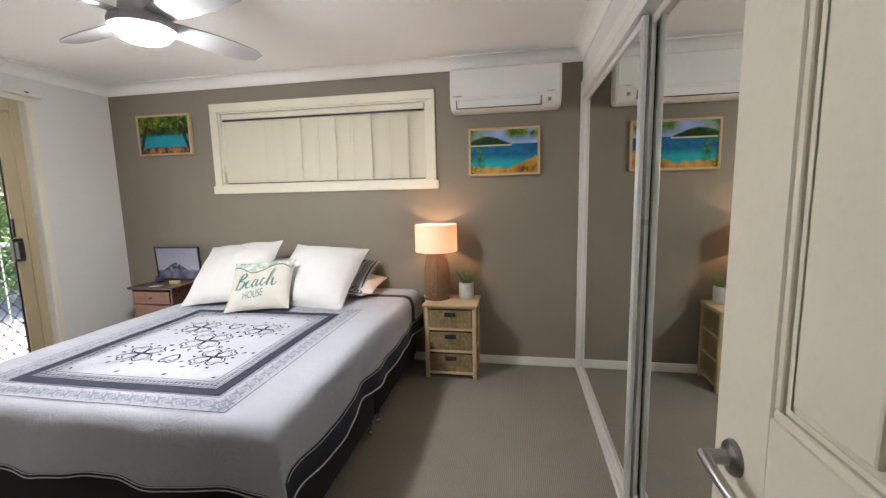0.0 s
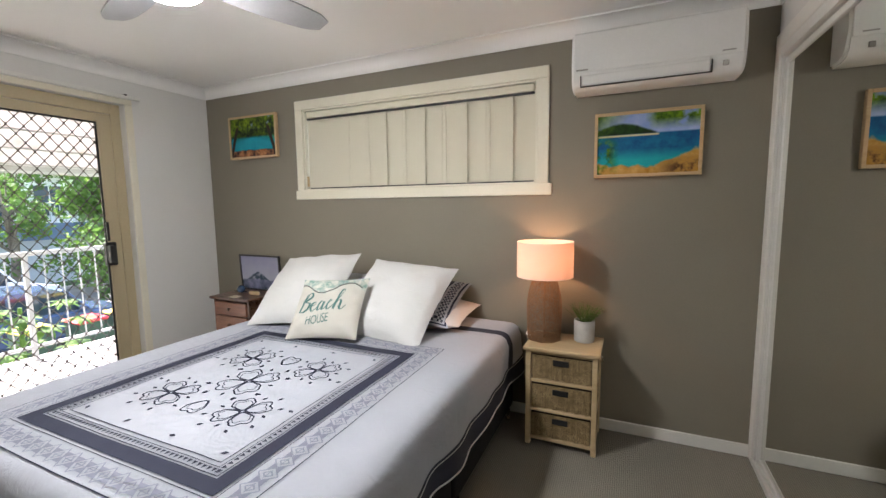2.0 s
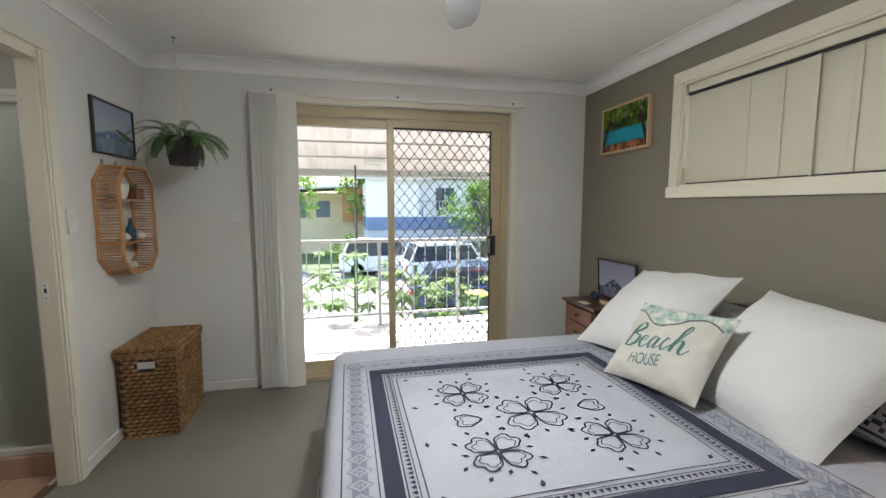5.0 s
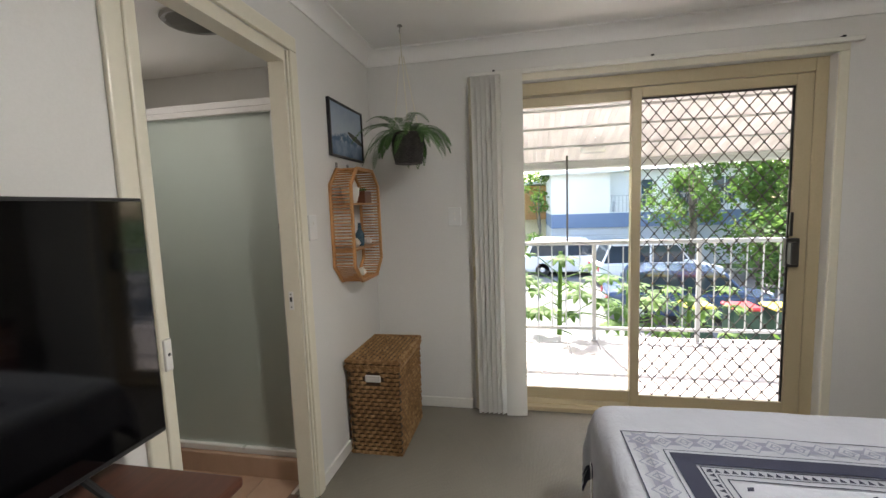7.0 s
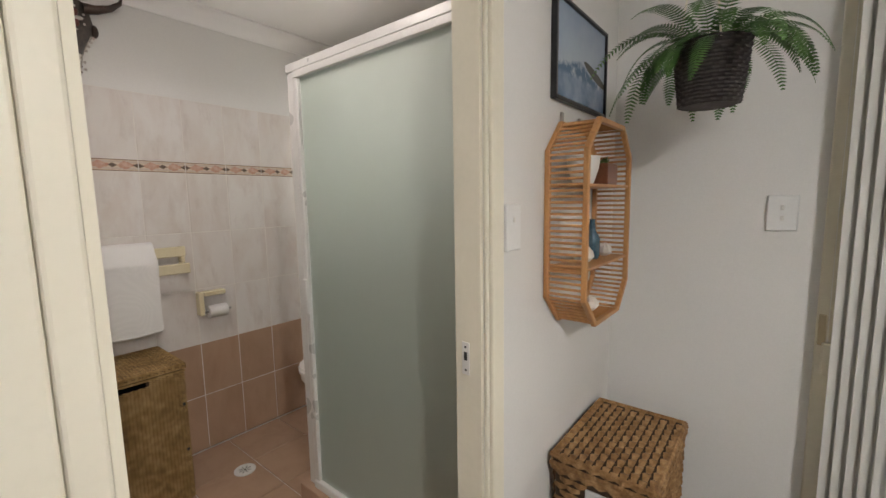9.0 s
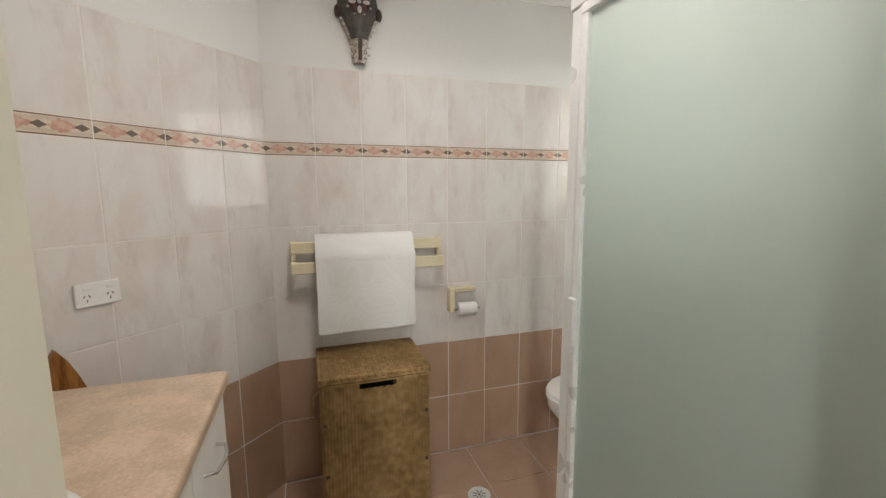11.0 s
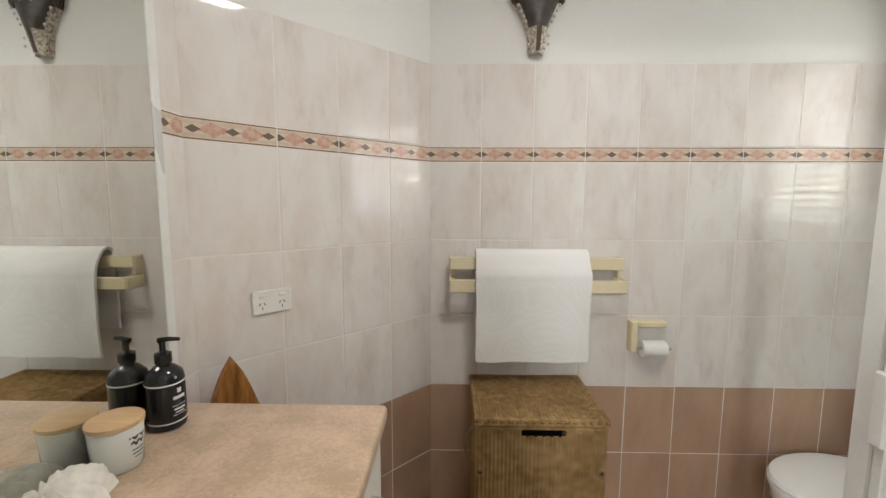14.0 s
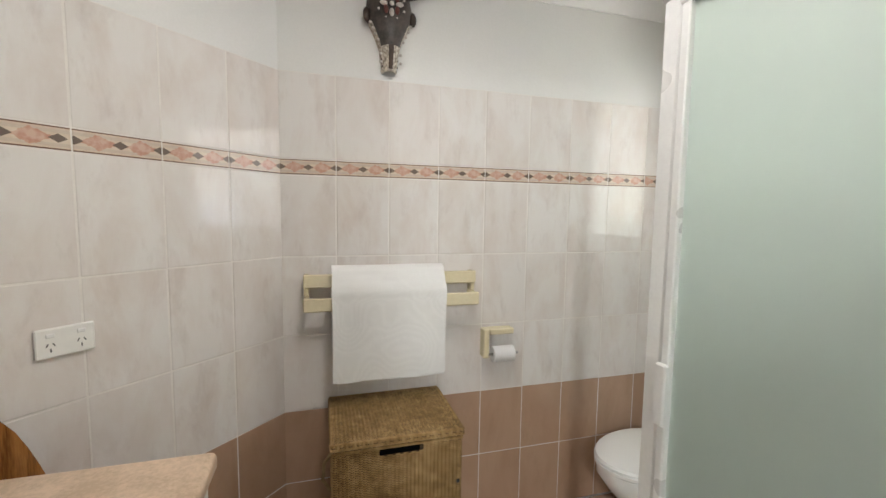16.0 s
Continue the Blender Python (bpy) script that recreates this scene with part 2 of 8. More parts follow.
CARPET = carpet()
TILE_PALE = marble_tile("pale_glazed_tile", (0.74, 0.71, 0.68), (0.66, 0.595, 0.55), (0.50, 0.425, 0.39))
TILE_PINK = marble_tile("pink_glazed_tile", (0.45, 0.300, 0.205), (0.395, 0.252, 0.166), (0.33, 0.205, 0.132))
TILE_FLOOR = marble_tile("terracotta_floor_tile", (0.44, 0.295, 0.205), (0.39, 0.255, 0.175), (0.35, 0.225, 0.15))
GROUT = mottled("grout", (0.69, 0.65, 0.60), (0.75, 0.71, 0.66), 8, 0.85, bump=0.2)
ALU_GOLD = mottled("beige_powder_coated_aluminium", (0.50, 0.42, 0.27), (0.54, 0.455, 0.30), 2, 0.38, 0.15, bump=0.04)
ALU = mottled("satin_aluminium", (0.72, 0.715, 0.69), (0.78, 0.775, 0.75), 3, 0.32, 0.2, bump=0.02)

H = 2.4
WX, EX, SY, NY = -3.39, 0.69, 0.21, 3.57
DY0, DY1, DZ = 0.93, 2.90, 2.14            # balcony door opening
OX0, OX1, OZ = -2.397, -1.65, 2.09        # ensuite opening
BS, BN, BW, BE = -1.69, 0.09, -3.39, -0.99  # ensuite walls

bm = boxes((WX - 0.2, SY - 0.12, -0.12, 1.45, NY + 0.2, 0.0))
structure("floor", bm, CARPET, "grey-beige ribbed loop carpet")
bm = boxes((WX - 0.2, BS - 0.2, -0.12, BE + 0.35, BN + 0.0, -0.006))
structure("floor_ensuite", bm, GROUT, "grouted screed under terracotta tiles")
bm = boxes((WX - 0.2, BS - 0.2, H, 1.45, NY + 0.2, H + 0.12))
structure("ceiling", bm, CEILING, "plain white plaster ceiling")

# north wall with the high window let into it
NX0, NX1, NZ0, NZ1 = -2.30, -0.475, 1.50, 2.12
bm = boxes((WX - 0.2, NY, 0, NX0, NY + 0.2, H), (NX1, NY, 0, 1.45, NY + 0.2, H), (NX0, NY, 0, NX1, NY + 0.2, NZ0), (NX0, NY, NZ1, NX1, NY + 0.2, H))
structure("wall_north", bm, WALL_TAUPE, "taupe painted plaster feature wall")
# west wall with the balcony door opening, and the ensuite window further south
VY0, VY1, VZ0, VZ1 = -1.52, -0.88, 1.25, 2.05
bm = boxes((WX - 0.2, DY1, 0, WX, NY, H), (WX - 0.2, BS, 0, WX, VY0, H), (WX - 0.2, VY1, 0, WX, DY0, H), (WX - 0.2, DY0, DZ, WX, DY1, H),
           (WX - 0.2, VY0, 0, WX, VY1, VZ0), (WX - 0.2, VY0, VZ1, WX, VY1, H))
structure("wall_west", bm, WALL_WHITE, "off-white painted plaster wall")
# south wall: ensuite opening and the entry doorway
EX0, EX1 = -0.24, 0.60
LY = 0.135                                # ensuite side of the door lining
bm = boxes((WX, BN, 0, OX0 - 0.08, LY, H), (WX, LY, 0, OX0, SY, H), (OX1, BN, 0, EX0, SY, H), (EX1, BN, 0, 1.45, SY, H), (OX0 - 0.08, BN, OZ, OX1, LY, H), (OX0, LY, OZ, OX1, SY, H), (EX0, BN, 2.06, EX1, SY, H))
structure("wall_south", bm, WALL_WHITE, "off-white painted plaster wall")
# east side: wardrobe front and the wall behind it
WY0, WY1, WZ = 0.62, 3.50, 2.10
bm = boxes((EX, SY, 0, EX + 0.12, WY0, H), (EX, WY1, 0, EX + 0.12, NY, H), (EX, WY0, WZ, EX + 0.12, WY1, H), (1.35, SY, 0, 1.45, NY, H))
structure("wall_east", bm, WALL_WHITE, "off-white wall round the built-in wardrobe")
# hall behind the entry doorway
bm = boxes((-1.0, -1.3, -0.12, 1.3, BN, -0.002))
structure("floor_hall", bm, CARPET, "grey-beige ribbed hall carpet")
bm = boxes((-0.98, -1.4, 0, 1.4, -1.3, H), (1.3, -1.3, 0, 1.4, BN, H))
structure("wall_hall", bm, WALL_WHITE, "off-white painted hall wall")
# ensuite walls
bm = boxes((WX - 0.2, BS - 0.2, 0, BE + 0.2, BS, H))
structure("wall_ensuite_south", bm, WALL_WHITE, "off-white wall above pale tiles")
bm = boxes((BE, BS, 0, BE + 0.01, BN, H))
structure("wall_ensuite_east", bm, WALL_WHITE, "off-white wall beside the vanity mirror")
bm = bmesh.new()
prism(bm, [(-1.604, BS), (-0.99, -1.076), (-0.99, BS)], H, "z")
structure("wall_ensuite_corner", bm, WALL_WHITE, "off-white angled corner wall")


# cornices: a coved strip along each wall
def cornice(name, x0, y0, x1, y1, s=0.085):
    bm = bmesh.new()
    d = Vector((x1 - x0, y1 - y0, 0))
    side = Vector((-d.y, d.x, 0)).normalized()  # into the room, to the left of the run
    prof = [(0.0, -s), (0.008, -s), (0.008, -s + 0.01)] + [(0.008 + (s - 0.016) * (1 - math.cos(a)), -s + 0.01 + (s - 0.02) * math.sin(a)) for a in (radians(x) for x in (15, 30, 45, 60, 75, 90))] + [(s, -0.01), (s, 0.0)]
    rings = []
    for p in (Vector((x0, y0, H)), Vector((x1, y1, H))):
        rings.append([bm.verts.new(p + side * a + Vector((0, 0, b))) for a, b in prof])
    for k in range(len(prof) - 1):
        bm.faces.new((rings[0][k], rings[0][k + 1], rings[1][k + 1], rings[1][k]))
    return structure(name, bm, CEILING, "coved white plaster cornice", True)


cornice("trim_cornice_north", EX, NY, WX, NY)
cornice("trim_cornice_west", WX, NY, WX, SY)
cornice("trim_cornice_south", WX, SY, EX, SY)
cornice("trim_cornice_east", EX, SY, EX, NY)
cornice("trim_cornice_ensuite_south", WX, BS, BE, BS)
cornice("trim_cornice_ensuite_corner", -1.604, BS, -0.99, -1.076)
cornice("trim_cornice_ensuite_north", BE, BN, WX, BN)


# skirting
def skirt(name, *rows):
    bm = bmesh.new()
    for r in rows:
        box(bm, *r, bevel=0.004)
    structure(name, bm, WHITE_TRIM, "low white painted skirting board")


skirt("baseboard_north", (WX, NY - 0.014, 0, EX, NY, 0.07))
skirt("baseboard_west", (WX, DY1 + 0.07, 0, WX + 0.014, NY - 0.014, 0.07), (WX, SY, 0, WX + 0.014, DY0 - 0.07, 0.07))
skirt("baseboard_south", (WX + 0.014, SY, 0, OX0 - 0.067, SY + 0.014, 0.07), (OX1 + 0.091, SY, 0, EX0 - 0.07, SY + 0.014, 0.07))


# ---- doors, windows, wardrobe front ----
def glass(name, tint=(0.95, 0.98, 0.97), rough=0.0):
    k = Mat(name, rough)
    k.color(tint)
    k.p.inputs["Transmission Weight"].default_value = 1.0
    k.p.inputs["IOR"].default_value = 1.02 if rough == 0 else 1.45
    return k.mat


CLEAR = glass("clear_glass")
FROST = glass("frosted_glass", (0.548, 0.60, 0.55), 0.7)
FROST.node_tree.nodes["Principled BSDF"].inputs["Transmission Weight"].default_value = 0.75
MIRROR = Mat("mirror_silver", 0.01, 1.0).color((0.80, 0.81, 0.77)).mat
BLACK = mottled("black_plastic", (0.012, 0.012, 0.013), (0.02, 0.02, 0.021), 6, 0.42, bump=0.05)
CHROME = Mat("chrome", 0.12, 1.0).color((0.72, 0.72, 0.70)).mat
PEWTER = mottled("brushed_pewter", (0.34, 0.33, 0.31), (0.40, 0.39, 0.37), 9, 0.32, 0.95, bump=0.05)
MESH_DARK = mottled("dark_bronze_wire", (0.085, 0.072, 0.06), (0.12, 0.10, 0.085), 9, 0.5, 0.3, bump=0)


def casing(name, axis, at, a0, a1, z1, w=0.07, d=0.018, out=1, mat=None, label="cream painted door casing", z0=0.0, sill=False):
    """A casing round an opening: two uprights, a head, and a sill if wanted. out: the way it stands off the wall."""
    ob = tagged(new(name), label, "", "", "structure")
    def piece(nm, p0, p1, q0, q1):
        bm = bmesh.new()
        lo, hi = sorted((at, at + out * d))
        if axis == "y":
            box(bm, p0, lo, q0, p1, hi, q1, bevel=0.005, seg=2)
        else:
            box(bm, lo, p0, q0, hi, p1, q1, bevel=0.005, seg=2)
        part(nm, bm, mat or CREAM, ob)
    piece("upright", a0 - w, a0, z0, z1)
    piece("upright", a1, a1 + w, z0, z1)
    piece("head", a0 - w, a1 + w, z1, z1 + w)
    if sill:
        piece("sill", a0 - w - 0.02, a1 + w + 0.02, z0 - w, z0)
    return ob


# ensuite doorway: casing, lining with the strike plate, tiled edge strip
def ensuite_surround():
    """Casing with an inner bead on both sides, and the lining behind it."""
    ob = tagged(new("trim_ensuite_casing"), "cream painted casing of the ensuite doorway", "", "", "structure")
    for nm, x0, x1, z0, z1, d in (("upright", OX0 - 0.066, OX0 - 0.010, 0.0, OZ, 0.020), ("bead", OX0 - 0.0095, OX0 + 0.003, 0.0, OZ - 0.003, 0.012),
                                  ("upright", OX1 + 0.0345, OX1 + 0.090, 0.0, OZ, 0.016), ("bead", OX1 - 0.003, OX1 + 0.034, 0.0, OZ - 0.003, 0.021),
                                  ("head", OX0 - 0.066, OX1 + 0.090, OZ + 0.0005, OZ + 0.066, 0.020)):
        bm = bmesh.new()
        box(bm, x0, SY, z0, x1, SY + d, z1, bevel=0.005, seg=2)
        part(nm, bm, CREAM, ob)
    bm = boxes((OX0 - 0.001, LY - 0.004, 0, OX0 + 0.012, SY - 0.001, OZ), (OX1 - 0.018, BN - 0.01, 0, OX1 + 0.001, SY - 0.001, OZ), (OX0 + 0.012, LY - 0.004, OZ - 0.05, OX1 - 0.018, SY - 0.001, OZ + 0.001))
    structure("trim_ensuite_lining", bm, CREAM, "cream painted door lining")


ensuite_surround()
ob = thing("strike_plate", 0, 0, 0, "small bright metal strike plate let into the door lining", "strike plate")
part("plate", boxes((OX0 + 0.0115, 0.152, 0.934, OX0 + 0.0145, 0.174, 1.019)), mottled("bright_steel", (0.76, 0.75, 0.72), (0.82, 0.81, 0.78), 9, 0.35, 0.2, bump=0.03), ob)
part("slot", boxes((OX0 + 0.014, 0.158, 0.972, OX0 + 0.0153, 0.168, 0.994)), BLACK, ob)
for z in (0.946, 1.007):
    part("screw", boxes((OX0 + 0.014, 0.160, z - 0.003, OX0 + 0.0153, 0.166, z + 0.003), bevel=0.0005), BLACK, ob)
ob = thing("latch", 0, 0, 0, "white plastic latch plate screwed to the door casing", "latch")
part("body", boxes((OX1 + 0.002, SY + 0.019, 0.950, OX1 + 0.026, SY + 0.029, 1.040), bevel=0.002), WHITE_TRIM, ob)
part("screw", boxes((OX1 + 0.009, SY + 0.0285, 0.992, OX1 + 0.018, SY + 0.031, 1.0), bevel=0.001), BLACK, ob)
bm = boxes((OX0, BN - 0.02, -0.004, OX1, BN + 0.03, 0.006), bevel=0.003)
structure("trim_threshold", bm, mottled("brown_threshold", (0.10, 0.06, 0.04), (0.14, 0.09, 0.06), 5, 0.5), "dark threshold strip between carpet and tiles")

# entry doorway and its open panelled leaf
casing("trim_entry_casing", "y", SY, EX0, EX1, 2.06, 0.06, 0.018)


def entry_door():
    L, T, HT = 0.80, 0.038, 2.04
    leaf = tagged(new("door_1"), "cream panelled entry door standing open", "", "", "structure")
    leaf.matrix_basis = pose(0.612, 0.245, 0.008, 0, 0, 90)
    bm = bmesh.new()
    st = 0.150
    rows = [(0.0, 0.22), (0.93, 1.065), (1.90, HT)]
    for x0, x1 in ((0, st), (L - st, L), (L / 2 - 0.05, L / 2 + 0.05)):
        box(bm, x0, 0, 0, x1, T, HT, bevel=0.003)
    for z0, z1 in rows:
        for x0, x1 in ((st, L / 2 - 0.05), (L / 2 + 0.05, L - st)):
            box(bm, x0, 0, z0, x1, T, z1)
    part("door_frame", bm, CREAM, leaf)
    for (z0, z1) in ((0.22, 0.93), (1.065, 1.90)):
        for x0, x1 in ((st, L / 2 - 0.05), (L / 2 + 0.05, L - st)):
            bm = bmesh.new()
            box(bm, x0 - 0.002, 0.012, z0 - 0.002, x1 + 0.002, T - 0.012, z1 + 0.002)
            for y0, y1 in ((0.003, 0.0125), (T - 0.0125, T - 0.003)):
                box(bm, x0 + 0.035, y0, z0 + 0.035, x1 - 0.035, y1, z1 - 0.035, bevel=0.006, seg=2)
                for w, e in ((0.0, 0.014), (0.017, 0.026)):
                    for b in ((x0 + w, x1 - w, z0 + w, z0 + e), (x0 + w, x1 - w, z1 - e, z1 - w), (x0 + w, x0 + e, z0 + e, z1 - e), (x1 - e, x1 - w, z0 + e, z1 - e)):
                        box(bm, b[0], y0 + w * 0.3, b[2], b[1], y1 - w * 0.3 if y0 > 0.01 else y1, b[3], bevel=0.002)
            part("door_panel", bm, CREAM, leaf)
    hx, hz = L - 0.068, 0.95
    for s in (1, -1):
        bm = bmesh.new()
        yy = T if s > 0 else 0.0
        lathe(bm, [(0.029, 0), (0.029, 0.004), (0.026, 0.009), (0.012, 0.012), (0.011, 0.045), (0.0, 0.046)], 28, cap=False)
        lift(bm, Matrix.Translation((hx, yy, hz)) @ pose(0, 0, 0, -90 * s, 0, 0))
        k = len(bm.verts)
        y2 = yy + s * 0.044
        tube(bm, [(hx + 0.004, y2, hz), (hx - 0.02, y2 + s * 0.004, hz + 0.003), (hx - 0.06, y2 + s * 0.002, hz - 0.004), (hx - 0.10, y2, hz - 0.008), (hx - 0.118, y2 - s * 0.004, hz - 0.006)], 0.0105, 12, r_end=0.007)
        part("door_handle", bm, PEWTER, leaf, "pewter lever handle", True)


entry_door()

# high window: cream casing with sill, vertical slat blind inside
casing("trim_window_casing", "y", NY, NX0, NX1, NZ1, 0.07, 0.02, -1, z0=NZ0, sill=True, label="cream painted window casing with sill")
win = tagged(new("window_1"), "high sliding window behind a cream slat blind", "", "", "structure")
bm = boxes((NX0, NY + 0.12, NZ0, NX0 + 0.03, NY + 0.17, NZ1), (NX1 - 0.03, NY + 0.12, NZ0, NX1, NY + 0.17, NZ1), (NX0 + 0.03, NY + 0.12, NZ0, NX1 - 0.03, NY + 0.17, NZ0 + 0.03), (NX0 + 0.03, NY + 0.12, NZ1 - 0.03, NX1 - 0.03, NY + 0.17, NZ1))
part("window_frame", bm, ALU_GOLD, win)
pane = part("pane", boxes((NX0 + 0.03, NY + 0.142, NZ0 + 0.03, NX1 - 0.03, NY + 0.147, NZ1 - 0.03)), CLEAR, win)
pane.visible_shadow = False
bm = boxes((NX0, NY - 0.004, NZ0, NX0 + 0.012, NY + 0.11, NZ1), (NX1 - 0.012, NY - 0.004, NZ0, NX1, NY + 0.11, NZ1), (NX0 + 0.012, NY - 0.004, NZ0 - 0.001, NX1 - 0.012, NY + 0.11, NZ0 + 0.012), (NX0 + 0.012, NY - 0.004, NZ1 - 0.012, NX1 - 0.012, NY + 0.11, NZ1 + 0.001))
structure("trim_window_reveal", bm, CREAM, "cream painted window reveal")
BLIND_CREAM = translucent("cream_blind_cloth", (0.69, 0.645, 0.52), (0.80, 0.74, 0.58), 0.85, 0.07, 260)
BLIND_CREAM_RAIL = mottled("cream_blind_fabric", (0.66, 0.615, 0.49), (0.72, 0.675, 0.545), 5, 0.8, bump=0.25, fine=240)


def window_blind():
    ob = thing("window_blind", (NX0 + NX1) / 2, NY + 0.05, NZ0, "closed cream fabric slat blind in the high window", "blind")
    w = (NX1 - NX0) / 2 - 0.014
    bm = bmesh.new()
    box(bm, -w + 0.01, -0.045, NZ1 - NZ0 - 0.062, w - 0.01, -0.005, NZ1 - NZ0 - 0.016, bevel=0.005)
    part("head_rail", bm, BLIND_CREAM_RAIL, ob)
    part("hanger_strip", boxes((-w + 0.01, -0.04, NZ1 - NZ0 - 0.076, w - 0.01, -0.022, NZ1 - NZ0 - 0.0645)), BLACK, ob, "dark row of slat hangers")
    x = -w + 0.40
    edges = [(-w + 0.002, -w + 0.398)]
    edges += [(x - 0.012 + i * (2 * w - 0.41) / 9, x + (i + 1) * (2 * w - 0.41) / 9 + 0.022) for i in range(9)]
    for i, (a, b) in enumerate(edges):
        bm = bmesh.new()
        yo = -0.022 + (0.006 if i % 2 else 0.0)
        tilt = 0.010 if i else 0.0
        def f(u, v, a=a, b=b, yo=yo, tilt=tilt, i=i):
            return (a + (b - a) * u, yo - tilt * u + 0.008 * math.sin(math.pi * u) + 0.002 * n3(u * 3, v * 2, i), 0.016 + v * (NZ1 - NZ0 - 0.016 - 0.050))
        front, back = grid(bm, 10, 2, f), grid(bm, 10, 2, lambda u, v: Vector(f(u, v)) + Vector((0, 0.002, 0)))
        for k in range(10):
            for e in (0, 2):
                bm.faces.new((front[k][e], front[k + 1][e], back[k + 1][e], back[k][e]))
        for k in range(2):
            for e in (0, 10):
                bm.faces.new((front[e][k], front[e][k + 1], back[e][k + 1], back[e][k]))
        bmesh.ops.recalc_face_normals(bm, faces=bm.faces[:])
        part("slat", bm, BLIND_CREAM, ob)
    part("bottom_bar", boxes((-w + 0.012, -0.03, 0.0135, w - 0.012, -0.012, 0.0215)), BLACK, ob, "thin dark bottom chain")
    part("latch", boxes((-w - 0.002, -0.052, 0.03, -w + 0.018, -0.04, 0.11), bevel=0.003), mottled("tan_plastic", (0.55, 0.40, 0.20), (0.6, 0.45, 0.24), 9, 0.4), ob, "tan plastic catch")


window_blind()


# balcony sliding door
def balcony_door():
    casing("trim_balcony_casing", "x", WX, DY0, DY1, DZ, 0.05, 0.012)
    door = tagged(new("door_2"), "beige aluminium sliding balcony door with diamond security mesh", "", "", "structure")
    xo, xi = WX - 0.20, WX - 0.06
    bm = boxes((xo, DY0, 0.0, xi, DY0 + 0.04, DZ), (xo, DY1 - 0.065, 0.0, xi, DY1, DZ), (xo, DY0 + 0.04, DZ - 0.075, xi, DY1 - 0.065, DZ), (xo, DY0 + 0.04, 0.0, xi, DY1 - 0.065, 0.035),
               (xi, DY0, 0.0, xi + 0.05, DY1, 0.03), bevel=0.003)
    part("door_frame", bm, ALU_GOLD, door)
    ym = 1.905
    def leaf(nm, y0, y1, x, w0=0.06, w1=0.06):
        bm = boxes((x, y0, 0.04, x + 0.03, y0 + w0, DZ - 0.08), (x, y1 - w1, 0.04, x + 0.03, y1, DZ - 0.08), (x, y0 + w0, 0.04, x + 0.03, y1 - w1, 0.12), (x, y0 + w0, DZ - 0.14, x + 0.03, y1 - w1, DZ - 0.08), bevel=0.003)
        part(nm, bm, ALU_GOLD, door)
    leaf("sliding_leaf", DY0 + 0.04, ym + 0.03, xo + 0.05, 0.05, 0.055)
    leaf("screen_leaf", ym - 0.03, DY1 - 0.066, xi - 0.035, 0.055, 0.085)
    g = part("pane", boxes((xo + 0.063, DY0 + 0.09, 0.12, xo + 0.067, ym - 0.025, DZ - 0.14)), CLEAR, door)
    g.visible_shadow = False
    # diamond grille, one mesh of welded wires
    y0, y1, z0, z1 = ym + 0.025, DY1 - 0.151, 0.12, DZ - 0.14
    bm = bmesh.new()
    p, q = 0.084, 0.105
    x = xi - 0.022
    def wire(a, b):
        d = Vector((b[0] - a[0], b[1] - a[1]))
        if d.length < 0.01:
            return
        tube(bm, [(x, a[0], a[1]), (x, b[0], b[1])], 0.0031, 4, cap=False)
    for sgn in (1, -1):
        k = -40
        while k < 60:
            # z as a function of y along the wire
            def zz(y):
                return z0 + sgn * (y - y0) * q / p + k * q
            ts = [y0, y1]
            for zt in (z0, z1):
                ts.append(y0 + (zt - z0 - k * q) * p / q * sgn)
            ts = sorted(t for t in ts if y0 - 1e-6 <= t <= y1 + 1e-6 and z0 - 1e-6 <= zz(t) <= z1 + 1e-6)
            if len(ts) >= 2:
                wire((ts[0], zz(ts[0])), (ts[-1], zz(ts[-1])))
            k += 1
    iy = 0
    while y0 + iy * p / 2 < y1:
        iz = iy % 2
        while z0 + iz * q / 2 < z1:
            y, z = y0 + iy * p / 2, z0 + iz * q / 2
            box(bm, x - 0.004, y - 0.0045, z - 0.0095, x + 0.004, y + 0.0045, z + 0.0095, bevel=0.0)
            iz += 2
        iy += 1
    part("diamond_grille", bm, MESH_DARK, door, "dark diamond security mesh")
    part("mesh_edge", boxes((x - 0.006, y1 - 0.012, z0, x + 0.004, y1, z1), (x - 0.006, y0, z1 - 0.012, x + 0.004, y1 - 0.012, z1)), BLACK, door)
    lk = part("lock", boxes((xi - 0.006, DY1 - 0.190, 0.96, xi + 0.035, DY1 - 0.120, 1.13), (xi + 0.025, DY1 - 0.185, 0.98, xi + 0.075, DY1 - 0.145, 1.11), bevel=0.006), BLACK, door, "black lock with pull handle")
    part("catch", boxes((WX + 0.010, DY0 - 0.045, 0.88, WX + 0.022, DY0 - 0.024, 0.985), bevel=0.003), ALU_GOLD, door, "small beige catch plate")
    part("pull_bar", boxes((xi - 0.006, DY1 - 0.163, 1.14, xi + 0.012, DY1 - 0.145, 1.28), bevel=0.004), BLACK, door)


balcony_door()


